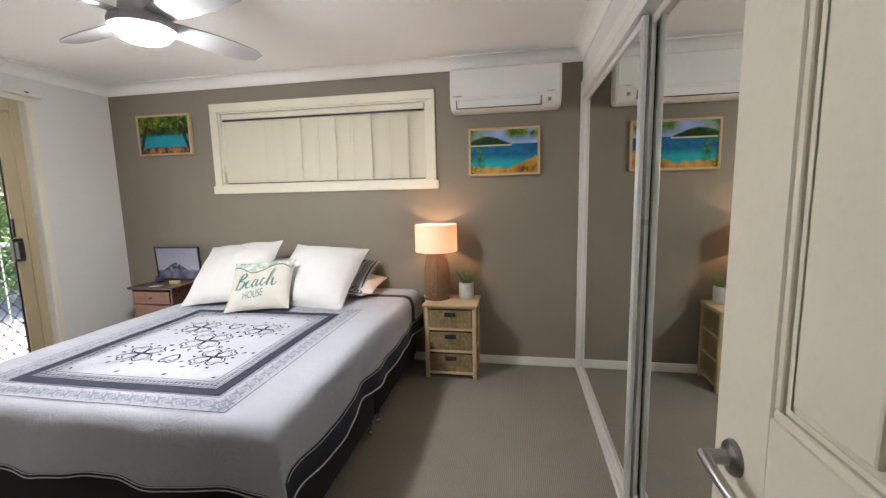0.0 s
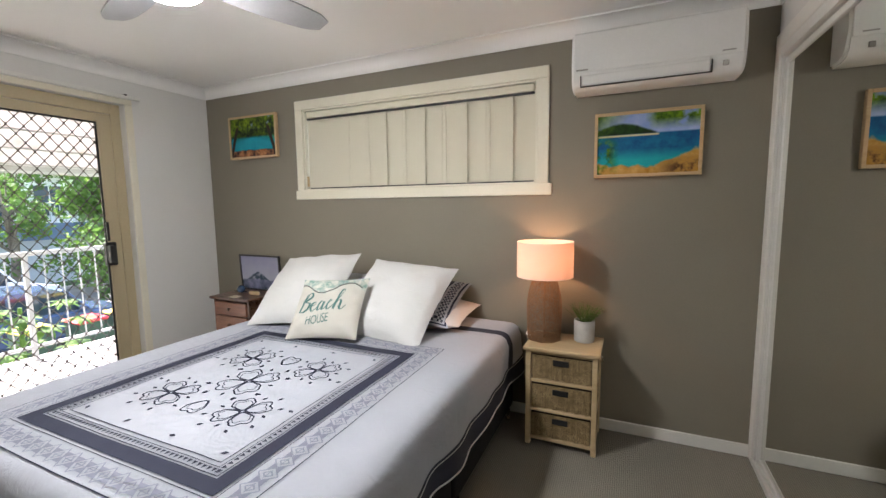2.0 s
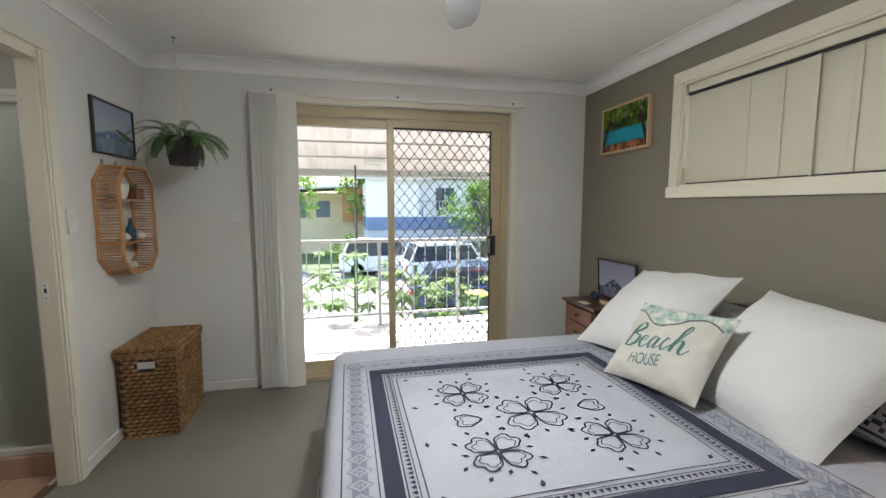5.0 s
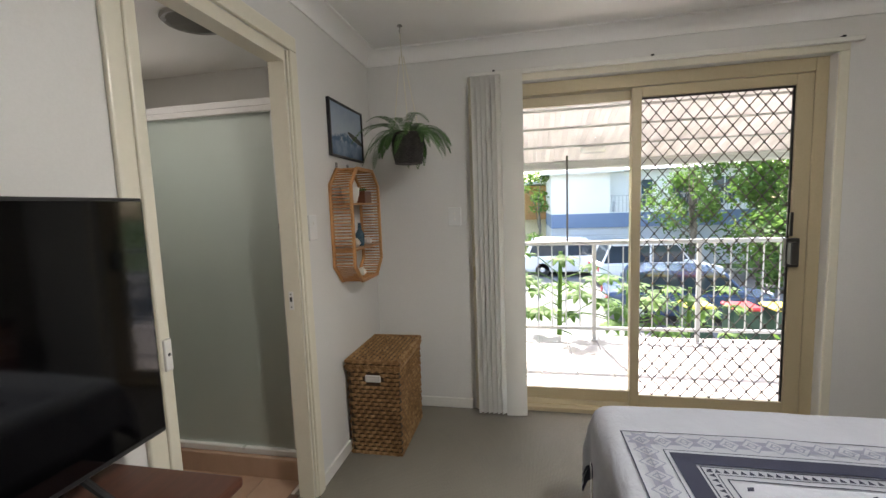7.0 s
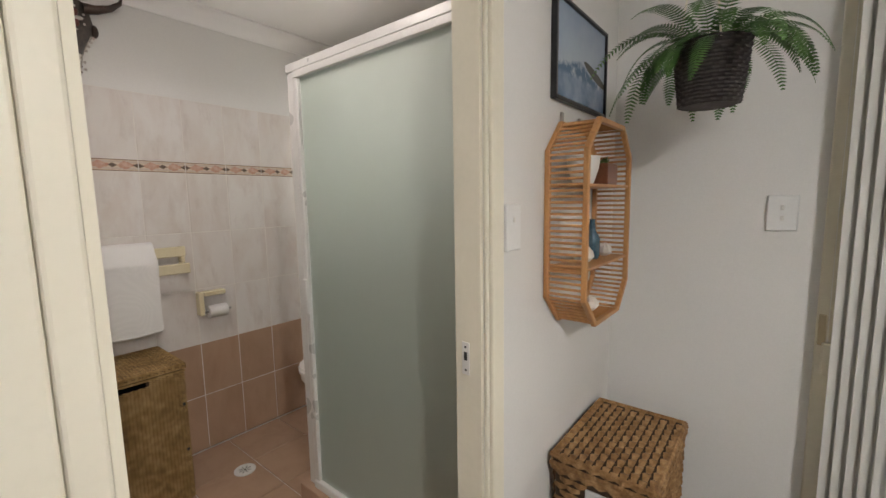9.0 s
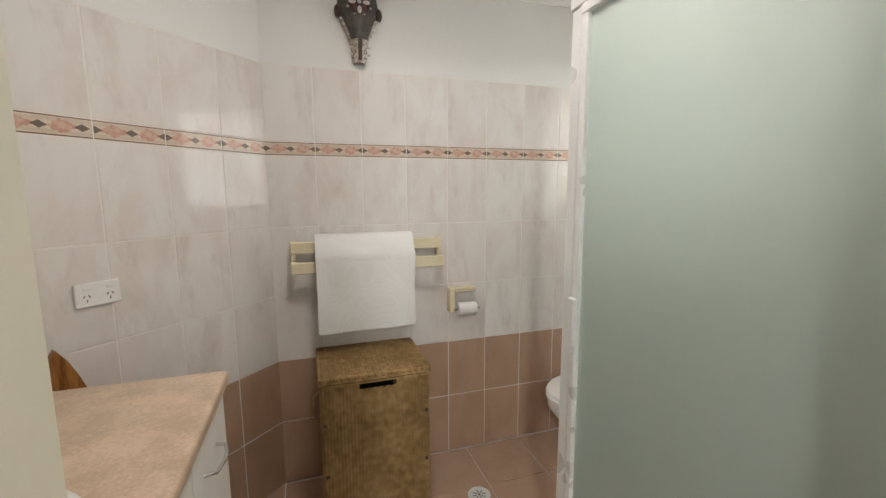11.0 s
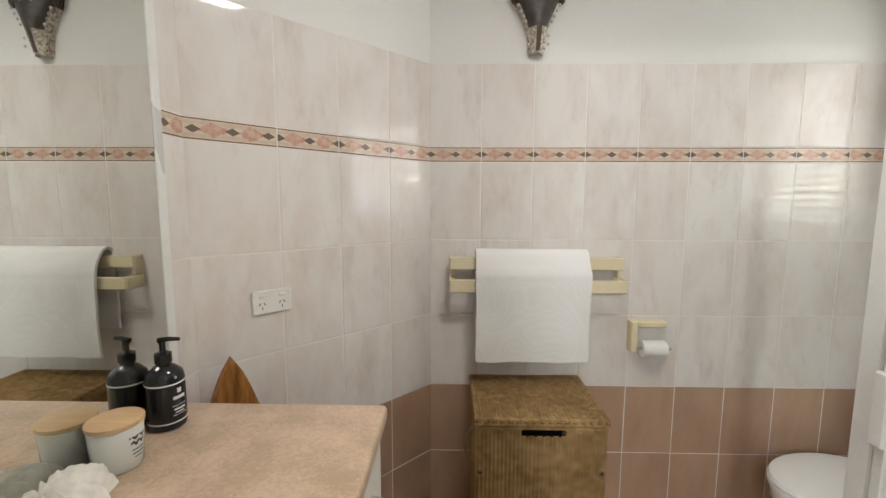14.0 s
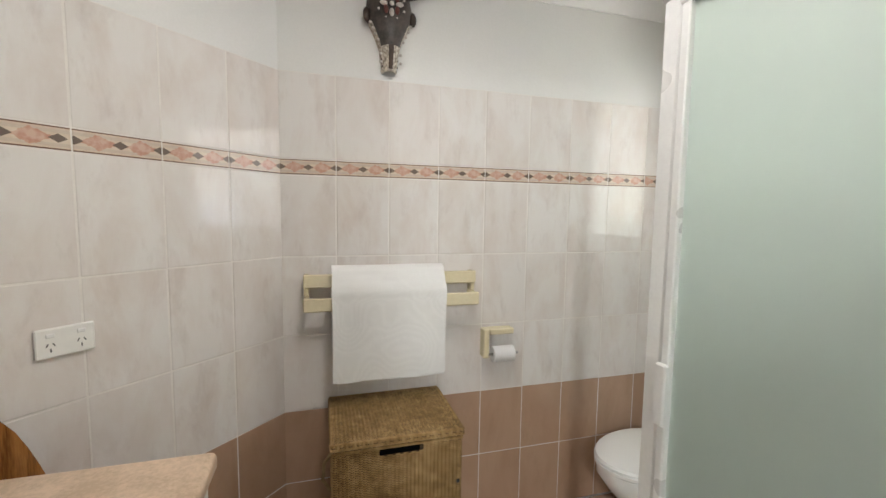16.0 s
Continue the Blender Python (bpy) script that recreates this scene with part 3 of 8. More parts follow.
# vertical blind drawn aside, with its track
def vertical_blind():
    ob = thing("vertical_blind", WX + 0.05, 1.08, 0.0, "grey-white vertical slat blind drawn aside by the balcony door", "blind")
    grey = translucent("grey_blind_fabric", (0.78, 0.77, 0.73), (0.80, 0.78, 0.72), 0.85, 0.25, 240)
    bm = boxes((-0.012, -0.17, 2.172, 0.018, 1.90, 2.196), bevel=0.003)
    part("track", bm, WHITE_TRIM, ob)
    for y in (-0.03, 0.87, 1.80):
        part("bracket", boxes((-0.045, y - 0.008, 2.193, 0.022, y + 0.008, 2.203), bevel=0.002), BLACK, ob)
    n = 11
    for i in range(n):
        y = -0.120 + i * 0.0105
        a = radians(-48 + 5 * math.sin(i * 2.1))
        bm = bmesh.new()
        w = 0.105
        grid(bm, 4, 8, lambda u, v: ((u - 0.5) * w * math.cos(a), y + (u - 0.5) * w * math.sin(a) + 0.004 * math.sin(math.pi * u), 0.022 + 2.145 * v))
        thicken(bm, 0.0012)
        part("slat", bm, grey, ob, smooth=True)
    for k in range(7):
        a, w = -0.168 + 0.030 * k, 0.085 if k < 6 else 0.13
        bm = bmesh.new()
        grid(bm, 6, 8, lambda u, v: (0.062 - 0.075 * u + 0.006 * math.sin(3.1 * u), a + w * 0.72 * u, 0.022 + 2.145 * v) if k < 6 else (0.066 - 0.012 * u + 0.006 * math.sin(3.1 * u), a + w * u, 0.022 + 2.145 * v))
        thicken(bm, 0.0012)
        part("slat", bm, grey, ob, smooth=True)
    bm = bmesh.new()
    tube(bm, [(0.0, -0.172, 2.17), (0.0, -0.174, 1.4), (0.0, -0.172, 0.86)], 0.0012, 5)
    part("cord", bm, WHITE_TRIM, ob)
    part("cord_weight", boxes((-0.008, -0.185, 0.79, 0.008, -0.16, 0.90), bevel=0.005), CREAM, ob)


vertical_blind()


# wardrobe: two mirrored sliding doors on tracks
def wardrobe():
    casing("trim_wardrobe_casing", "x", EX, WY0, WY1, WZ, 0.07, 0.012, -1, WHITE_TRIM, "white painted wardrobe casing")
    bm = boxes((EX - 0.012, WY0, 0.0, EX + 0.14, WY1, 0.022), (EX - 0.012, WY0, 0.022, EX - 0.004, WY1, 0.034), (EX + 0.022, WY0, 0.022, EX + 0.030, WY1, 0.034), (EX + 0.12, WY0, 0.022, EX + 0.13, WY1, 0.034), bevel=0.002)
    structure("trim_wardrobe_track", bm, ALU, "aluminium floor track of the wardrobe")
    bm = boxes((EX - 0.01, WY0, WZ - 0.05, EX, WY1, WZ), (EX, WY0, WZ - 0.05, EX + 0.12, WY1, WZ - 0.002), bevel=0.002)
    structure("trim_wardrobe_head_track", bm, ALU, "aluminium head track of the wardrobe")
    def leaf(y0, y1, x, label):
        ob = thing("wardrobe_door", x, (y0 + y1) / 2, 0.024, label, "wardrobe door", "mirrored wardrobe doors")
        h = (y1 - y0) / 2
        zt = WZ - 0.055 - 0.024
        for a, b in ((-h, -h + 0.038), (h - 0.038, h)):
            bm = bmesh.new()
            box(bm, -0.009, a, 0, 0.011, b, zt, bevel=0.004, seg=2)
            box(bm, -0.013, a + 0.010, 0, -0.008, b - 0.010, zt, bevel=0.002)
            part("stile", bm, ALU, ob, "satin aluminium stile", True)
        for a, b in ((0, 0.03), (zt - 0.03, zt)):
            part("rail", boxes((-0.008, -h + 0.038, a, 0.010, h - 0.038, b), bevel=0.003), ALU, ob)
        part("mirror", boxes((0.0, -h + 0.034, 0.028, 0.006, h - 0.034, zt - 0.028)), MIRROR, ob, "large mirror panel")
        part("backing", boxes((0.0065, -h + 0.034, 0.028, 0.0095, h - 0.034, zt - 0.028)), BLACK, ob)
    leaf(2.075, WY1 - 0.002, EX + 0.018, "mirrored sliding wardrobe door with aluminium frame, front track")
    leaf(WY0 + 0.002, 2.12, EX + 0.050, "mirrored sliding wardrobe door with aluminium frame, rear track")


wardrobe()


# ---- bedroom furniture ----
def linen(name, a, b, thread=520.0, crease=0.25):
    k = Mat(name, 0.85)
    co = k.co()
    w1, w2 = k.wave(thread, co, "X", 1.0), k.wave(thread, co, "Y", 1.0)
    th = k.math("MULTIPLY", w1, w2)
    fold = k.noise(7.0, 4, 0.6, co, 0.5)
    blot = k.noise(2.2, 3, 0.5, co)
    k.color(k.ramp(k.math("ADD", k.math("MULTIPLY", blot, 0.7), k.math("MULTIPLY", th, 0.3)), (0.25, a), (0.7, b)))
    k.bump(fold, crease, 0.012).bump(th, 0.15, 0.0006)
    return k.mat


SHEET_WHITE = linen("white_cotton", (0.35, 0.365, 0.41), (0.43, 0.445, 0.49), 520, 1.0)
NAVY = linen("navy_cotton", (0.014, 0.017, 0.034), (0.024, 0.028, 0.05))
BASE_BLACK = linen("black_bed_base_fabric", (0.004, 0.0045, 0.007), (0.008, 0.009, 0.012), 400, 0.1)
PRINT_NAVY = linen("navy_print", (0.016, 0.019, 0.04), (0.028, 0.032, 0.06), 700, 0.05)
PRINT_GREY = linen("grey_blue_print", (0.20, 0.21, 0.27), (0.27, 0.28, 0.34), 700, 0.05)
PILLOW_WHITE = linen("white_pillow_cotton", (0.57, 0.57, 0.56), (0.64, 0.64, 0.63), 480, 0.8)
PEACH = linen("peach_cotton", (0.56, 0.49, 0.44), (0.63, 0.56, 0.51), 480, 0.7)
CUSHION = linen("oatmeal_cotton", (0.46, 0.445, 0.395), (0.56, 0.54, 0.485), 300, 0.25)
TEAL = linen("teal_print", (0.045, 0.12, 0.115), (0.10, 0.21, 0.195), 600, 0.05)
SAGE = mottled("sage_print", (0.16, 0.30, 0.26), (0.58, 0.58, 0.52), 22, 0.85, bump=0.1, fine=70)

BX0, BX1, BY0, BY1, BZ = -2.305, -0.57, 1.475, 3.53, 0.622


def bed_height(x, y):
    """Height of the made bed's top."""
    z = BZ + 0.005 * n3(x * 2.3, y * 2.3, 3.0) + 0.0022 * n3(x * 9, y * 9, 1.0)
    r = 0.07
    for d in (x - BX0, BX1 - x, y - BY0):
        if d < r:
            q = max(0.0, (r - max(d, 0.0)) / r)
            z -= r * (1 - math.sqrt(max(0.0, 1 - q * q))) * 0.55
    return z


def bed():
    ob = thing("bed", -1.4375, 2.5, 0.0, "king-size bed with black upholstered base on castors", "bed")
    def rel(*r):
        return (r[0] + 1.4375, r[1] - 2.5, r[2], r[3] + 1.4375, r[4] - 2.5, r[5])
    for y0, y1 in ((BY0 + 0.03, 2.49), (2.50, BY1 - 0.01)):
        bm = bmesh.new()
        box(bm, *rel(BX0 + 0.03, y0, 0.075, BX1 - 0.03, y1, 0.36), bevel=0.025, seg=3)
        part("base", bm, BASE_BLACK, ob, smooth=True)
    bm = bmesh.new()
    box(bm, *rel(BX0 + 0.015, BY0 + 0.015, 0.362, BX1 - 0.015, BY1 - 0.01, 0.602), bevel=0.05, seg=4)
    part("mattress", bm, SHEET_WHITE, ob, smooth=True)
    for x in (BX0 + 0.09, BX1 - 0.045):
        for y in (BY0 + 0.10, 2.43, 2.565, BY1 - 0.1):
            bm = bmesh.new()
            lathe(bm, [(0.006, 0.04), (0.012, 0.06), (0.014, 0.078)], 12, x + 1.4375, y - 2.5, 0)
            s = len(bm.verts)
            lathe(bm, [(0.0, -0.012), (0.014, -0.012), (0.02, -0.007), (0.02, 0.007), (0.014, 0.012), (0.0, 0.012)], 16, cap=False)
            lift(bm, Matrix.Translation((x + 1.4375, y - 2.5, 0.02)) @ pose(0, 0, 0, 0, 90, 30), s)
            part("castor", bm, CHROME, ob, "metal castor", True)


def drape(x, y, over_x, over_y, side):
    """A point of the bedspread: over_x, over_y run past the mattress edge and hang."""
    cx, cy = min(max(x, BX0), BX1), max(y, BY0)
    ox, oy = abs(x - cx), abs(y - cy)
    d = (ox ** 2.2 + oy ** 2.2) ** (1 / 2.2) if ox > 0 and oy > 0 else max(ox, oy)
    z = bed_height(cx, cy)
    if d <= 0:
        return Vector((x, y, z))
    along = cy if ox >= oy else cx
    wave = 0.5 * n3(along * 3.1, ox - oy, 7.0) + 0.5 * math.sin(along * 11 + 2 * n3(along * 2, 0.5))
    flare = (0.012 + 0.03 * d + 0.028 * wave * min(1.0, d / 0.2)) * min(1.0, d / 0.03)
    ux, uy = (ox / d, oy / d)
    corner = min(ox, oy) / max(d, 1e-6)
    flare += 0.05 * corner * min(1.0, d / 0.15)
    px = cx + math.copysign(ux * flare, x - cx) if ox else cx
    py = cy - uy * flare if oy else cy
    px += 0.01 * n3(along * 5, d * 6, 2.0) * min(1.0, d / 0.1)
    return Vector((px, py, z - d))


def bedspread():
    side_e, foot = 0.27, 0.225
    nx, ny = 124, 120
    xs = [BX0 - side_e + (BX1 - BX0 + 2 * side_e) * i / nx for i in range(nx + 1)]
    ys = [BY0 - foot + (BY1 - 0.005 - BY0 + foot) * j / ny for j in range(ny + 1)]
    bm = bmesh.new()
    vs = []
    for x in xs:
        col = []
        for y in ys:
            xx = x
            k = 1.0 + 0.16 * n3(y * 2.1, 4.0) + 0.09 * n3(y * 6, 1.0)
            ov = max(BX0 - x, x - BX1, 0.0)
            if ov > 0:
                xx = (BX0 - ov * k) if x < BX0 else (BX1 + ov * k)
            yy = y
            if y < BY0:
                yy = BY0 - (BY0 - y) * (1.0 + 0.14 * n3(x * 2.0, 9.0) + 0.06 * n3(x * 7, 2.0))
            col.append(bm.verts.new(drape(xx, yy, 0, 0, 0)))
        vs.append(col)
    for i in range(nx):
        for j in range(ny):
            f = bm.faces.new((vs[i][j], vs[i + 1][j], vs[i + 1][j + 1], vs[i][j + 1]))
            x, y = (xs[i] + xs[i + 1]) / 2, (ys[j] + ys[j + 1]) / 2
            ox, oy = max(BX0 - x, x - BX1, 0.0), max(BY0 - y, 0.0)
            hem = ox > 0.155 or oy > 0.205
            f.material_index = 1 if hem or (3.235 < y < 3.315 and x > -1.6) or (3.235 < y < 3.315 and x < -2.0) else 0
    thicken(bm, 0.004)
    ob = solo("bedspread", bm, [SHEET_WHITE, NAVY], "white cotton bedspread with navy hem, draped over the bed", "bedspread", smooth=True)
    # printed pattern, lying on the cloth
    lay = 0.0035
    def put(bm, pts):
        f = [bm.verts.new((x, y, bed_height(x, y) + lay)) for x, y in pts]
        try:
            bm.faces.new(f)
        except ValueError:
            pass
    def strip(bm, x0, y0, x1, y1, w, n):
        """A straight printed line of width w."""
        d = Vector((x1 - x0, y1 - y0))
        s = Vector((-d.y, d.x)).normalized() * (w / 2)
        for i in range(n):
            a, b = Vector((x0, y0)) + d * (i / n), Vector((x0, y0)) + d * ((i + 1) / n)
            put(bm, [a - s, b - s, b + s, a + s])
    def ring(bm, x0, y0, x1, y1, w):
        strip(bm, x0 - w / 2, y0, x1 + w / 2, y0, w, 48)
        strip(bm, x0 - w / 2, y1, x1 + w / 2, y1, w, 48)
        strip(bm, x0, y0 + w / 2, x0, y1 - w / 2, w, 48)
        strip(bm, x1, y0 + w / 2, x1, y1 - w / 2, w, 48)
    cx, cy = -1.44, 2.205
    hx, hy = 0.52, 0.565
    bm = bmesh.new()
    ring(bm, cx - hx + 0.027, cy - hy + 0.027, cx + hx - 0.027, cy + hy - 0.027, 0.054)
    part("printed_border", bm, PRINT_NAVY, ob, "solid navy printed border")
    for e, w in ((0.112, 0.004), (-0.012, 0.003), (0.062, 0.004), (0.094, 0.003), (-0.112, 0.004)):
        bm = bmesh.new()
        ring(bm, cx - hx + e, cy - hy + e, cx + hx - e, cy + hy - e, w)
        part("printed_line", bm, PRINT_NAVY, ob, "thin navy printed line")
    # saw-tooth row inside the border, diamonds outside it
    bm = bmesh.new()
    def row(fn, e, step):
        for axis in (0, 1):
            L = (hx if axis == 0 else hy) - e
            n = int(2 * L / step)
            for s in (-1, 1):
                for i in range(n + 1):
                    t = -L + 2 * L * i / n
                    other = s * ((hy if axis == 0 else hx) - e)
                    fn((cx + t, cy + other) if axis == 0 else (cx + other, cy + t), axis, s)
    def teeth(c, axis, s):
        a = 0.0085
        p = [(-a, -a), (a, -a), (0, a)]
        put(bm, [(c[0] + (u if axis == 0 else v * s), c[1] + (v * s if axis == 0 else u)) for u, v in p])
    row(teeth, 0.078, 0.021)
    part("printed_teeth", bm, PRINT_NAVY, ob, "row of navy printed triangles")
    def diamond(c, axis, s):
        bm = bmesh.new()
        for (a, b, w) in ((0.030, 0.036, 0.004), (0.013, 0.017, 0.004)):
            pts = [(-a, 0), (0, b), (a, 0), (0, -b)]
            if axis == 1:
                pts = [(v, u) for u, v in pts]
            for k in range(4):
                p, q = pts[k], pts[(k + 1) % 4]
                strip(bm, c[0] + p[0], c[1] + p[1], c[0] + q[0], c[1] + q[1], w, 1)
        for k in (-1, 1):
            d = [(k * 0.030 - 0.016, 0.022), (k * 0.030 + 0.016, 0.022), (k * 0.030, 0.002)]
            e = [(k * 0.030 - 0.016, -0.022), (k * 0.030 + 0.016, -0.022), (k * 0.030, -0.002)]
            for t in (d, e):
                put(bm, [(c[0] + (u if axis == 0 else v), c[1] + (v if axis == 0 else u)) for u, v in t])
        strip(bm, *( (c[0] - 0.02, c[1], c[0] + 0.02, c[1]) if axis == 0 else (c[0], c[1] - 0.02, c[0], c[1] + 0.02)), 0.003, 1)
        part("printed_diamond", bm, PRINT_GREY, ob)
    row(diamond, -0.062, 0.0605)
    # four-petalled flowers
    def petal(cx0, cy0, ang, size):
        """Outline of a lobed petal as an inked line, outer and inner."""
        for k, w in ((1.0, 0.0062), (0.74, 0.0032)):
            pts = []
            n = 70
            for i in range(n + 1):
                t = i / n
                a = math.pi * t
                length = size * (1 - math.cos(2 * math.pi * t)) / 2
                width = size * 0.43 * math.sin(2 * math.pi * t) * (0.55 + 0.9 * (1 - math.cos(2 * math.pi * t)) / 2)
                lob = 1 + 0.15 * abs(math.sin(6 * math.pi * t)) * (0.2 + length / size)
                u, v = length * lob, width * lob
                u = size * 0.10 + (u - 0.0) * k + (1 - k) * size * 0.22
                v = v * k
                pts.append((cx0 + u * math.cos(ang) - v * math.sin(ang), cy0 + u * math.sin(ang) + v * math.cos(ang)))
            for p, q in zip(pts, pts[1:]):
                if (p[0] - q[0]) ** 2 + (p[1] - q[1]) ** 2 > 1e-8:
                    strip(bm, p[0], p[1], q[0], q[1], w, 1)
    def dash(x, y, a, s=0.013):
        ca, sa = math.cos(a), math.sin(a)
        put(bm, [(x + s * u * ca - s * v * sa, y + s * u * sa + s * v * ca) for u, v in ((-1, 0), (0, 0.55), (1, 0), (0, -0.55))])
    rng = random.Random(5)
    for fx, fy, s in ((0.0, 0.0, 0.128), (-0.205, 0.205, 0.105), (0.205, 0.205, 0.105), (-0.205, -0.205, 0.105), (0.205, -0.205, 0.105)):
        bm = bmesh.new()
        for q in range(4):
            petal(cx + fx, cy + fy, radians(45 + 90 * q), s * 0.80)
        for q in range(4):
            for sh in (-0.006, 0.006):
                a = radians(90 * q)
                strip(bm, cx + fx + sh * math.sin(a), cy + fy + sh * math.cos(a), cx + fx + sh * math.sin(a) + 0.4 * s * math.cos(a), cy + fy + sh * math.cos(a) + 0.4 * s * math.sin(a), 0.003, 2)
        part("printed_flower", bm, PRINT_NAVY, ob, "navy printed four-petalled flower")
        for q in range(4):
            for r, o in ((1.0, 0), (1.32, 28), (1.32, -28)):
                bm = bmesh.new()
                a = radians(90 * q + o)
                dash(cx + fx + r * s * math.cos(a), cy + fy + r * s * math.sin(a), a + rng.uniform(-0.5, 0.5), 0.014)
                part("printed_dash", bm, PRINT_NAVY, ob)
    for ly in (-0.235, 0.235):
        bm = bmesh.new()
        petal(cx, cy + ly * 0.78, radians(90 if ly > 0 else -90), 0.085)
        part("printed_leaf", bm, PRINT_NAVY, ob)
    for i in range(-3, 4):
        for j in range(-3, 4):
            if max(abs(i), abs(j)) == 3 and (i + j) % 2 == 0:
                bm = bmesh.new()
                dash(cx + i * 0.125, cy + j * 0.138, rng.uniform(0, 3), 0.015)
                part("printed_dash", bm, PRINT_NAVY, ob)
    # fine pale edging on the navy hem
    def side_at(y, ov, s):
        k = 1.0 + 0.16 * n3(y * 2.1, 4.0) + 0.09 * n3(y * 6, 1.0)
        p = drape(BX1 + ov * k if s > 0 else BX0 - ov * k, y, 0, 0, 0)
        return p + Vector((0.006 * s, 0, 0))
    def foot_at(x, oy):
        p = drape(x, BY0 - oy * (1.0 + 0.14 * n3(x * 2.0, 9.0) + 0.06 * n3(x * 7, 2.0)), 0, 0, 0)
        return p + Vector((0, -0.006, 0))
    for s in (1, -1):
        for ov, r in ((0.168, 0.0016), (0.262, 0.0032)):
            bm = bmesh.new()
            tube(bm, [side_at(BY0 + 0.02 + (BY1 - 0.05 - BY0) * i / 150, ov, s) for i in range(151)], r, 5)
            part("piping", bm, PILLOW_WHITE, ob, "thin white piping along the navy hem")
    for oy, r in ((0.206, 0.0016), (0.221, 0.0022)):
        bm = bmesh.new()
        tube(bm, [foot_at(BX0 + 0.02 + (BX1 - BX0 - 0.04) * i / 120, oy) for i in range(121)], r, 5)
        part("piping", bm, PILLOW_WHITE, ob)
    return ob


def pillow_mesh(bm, w, h, t, n=26, pinch=0.06, seed=0.0, mats=None, bow=0.0):
    """A stuffed square cushion in the xz-plane, its front towards -y."""
    def at(u, v, s):
        e = (1 - abs(u) ** 2.6) * (1 - abs(v) ** 2.6)
        th = 0.5 * t * max(0.0, e) ** 0.62
        px = u * w / 2 * (1 - pinch * (1 - v * v) * abs(u) ** 3)
        pz = v * h / 2 * (1 - pinch * (1 - u * u) * abs(v) ** 3)
        wr = 0.010 * n3(u * 2.2 + seed, v * 2.2, s) + 0.006 * n3(u * 5 + seed, v * 5, s + 3)
        return Vector((px, s * th + wr * min(1.0, th * 30), pz + bow * (1 - u * u) * 0))
    sheets = []
    for s in (-1, 1):
        sheets.append([[bm.verts.new(at(-1 + 2 * i / n, -1 + 2 * j / n, s)) for j in range(n + 1)] for i in range(n + 1)])
    for k, vs in enumerate(sheets):
        for i in range(n):
            for j in range(n):
                q = (vs[i][j], vs[i + 1][j], vs[i + 1][j + 1], vs[i][j + 1])
                f = bm.faces.new(q if k == 0 else q[::-1])
                if mats:
                    f.material_index = mats(-1 + 2 * (i + 0.5) / n, -1 + 2 * (j + 0.5) / n, k)
    bmesh.ops.remove_doubles(bm, verts=bm.verts[:], dist=0.0004)
    return at


def pillows():
    for seed, m, w in ((1.0, pose(-1.25, 3.13, 0.805, -53, 3, -3), 0.63), (5.0, pose(-1.915, 3.10, 0.832, -53, -5, 6), 0.61)):
        bm = bmesh.new()
        pillow_mesh(bm, w, 0.62, 0.19, seed=seed)
        solo("pillow", bm, PILLOW_WHITE, "large square white cotton pillow leaning at the bedhead", "pillow", "white bed pillows", smooth=True, m=m)
    # sleeping pillows lying behind
    bm = bmesh.new()
    pillow_mesh(bm, 0.70, 0.44, 0.16, seed=9)
    solo("pillow", bm, PEACH, "pale peach sleeping pillow lying flat on the bed", "pillow", "sleeping pillows", smooth=True, m=pose(-1.18, 3.335, 0.69, -86, 0, 2))
    def bands(u, v, k):
        edge = max(u, -v if u > 0.2 else -1)
        if 0.66 < edge < 0.70 or 0.93 < edge < 0.97:
            return 1
        return 1 if 0.74 < edge < 0.90 and (int((u + 1) * 22) + int((v + 1) * 16)) % 2 else 0
    bm = bmesh.new()
    pillow_mesh(bm, 0.72, 0.46, 0.15, n=56, seed=12, mats=bands)
    solo("pillow", bm, [SHEET_WHITE, PRINT_NAVY], "white sleeping pillow with navy patterned border", "pillow", "sleeping pillows", smooth=True, m=pose(-1.25, 3.31, 0.775, -66, 3, 2))
    bm = bmesh.new()
    pillow_mesh(bm, 0.72, 0.46, 0.15, n=56, seed=15, mats=bands)
    solo("pillow", bm, [SHEET_WHITE, PRINT_NAVY], "white sleeping pillow with navy patterned border", "pillow", "sleeping pillows", smooth=True, m=pose(-1.86, 3.33, 0.78, -72, 0, 0))


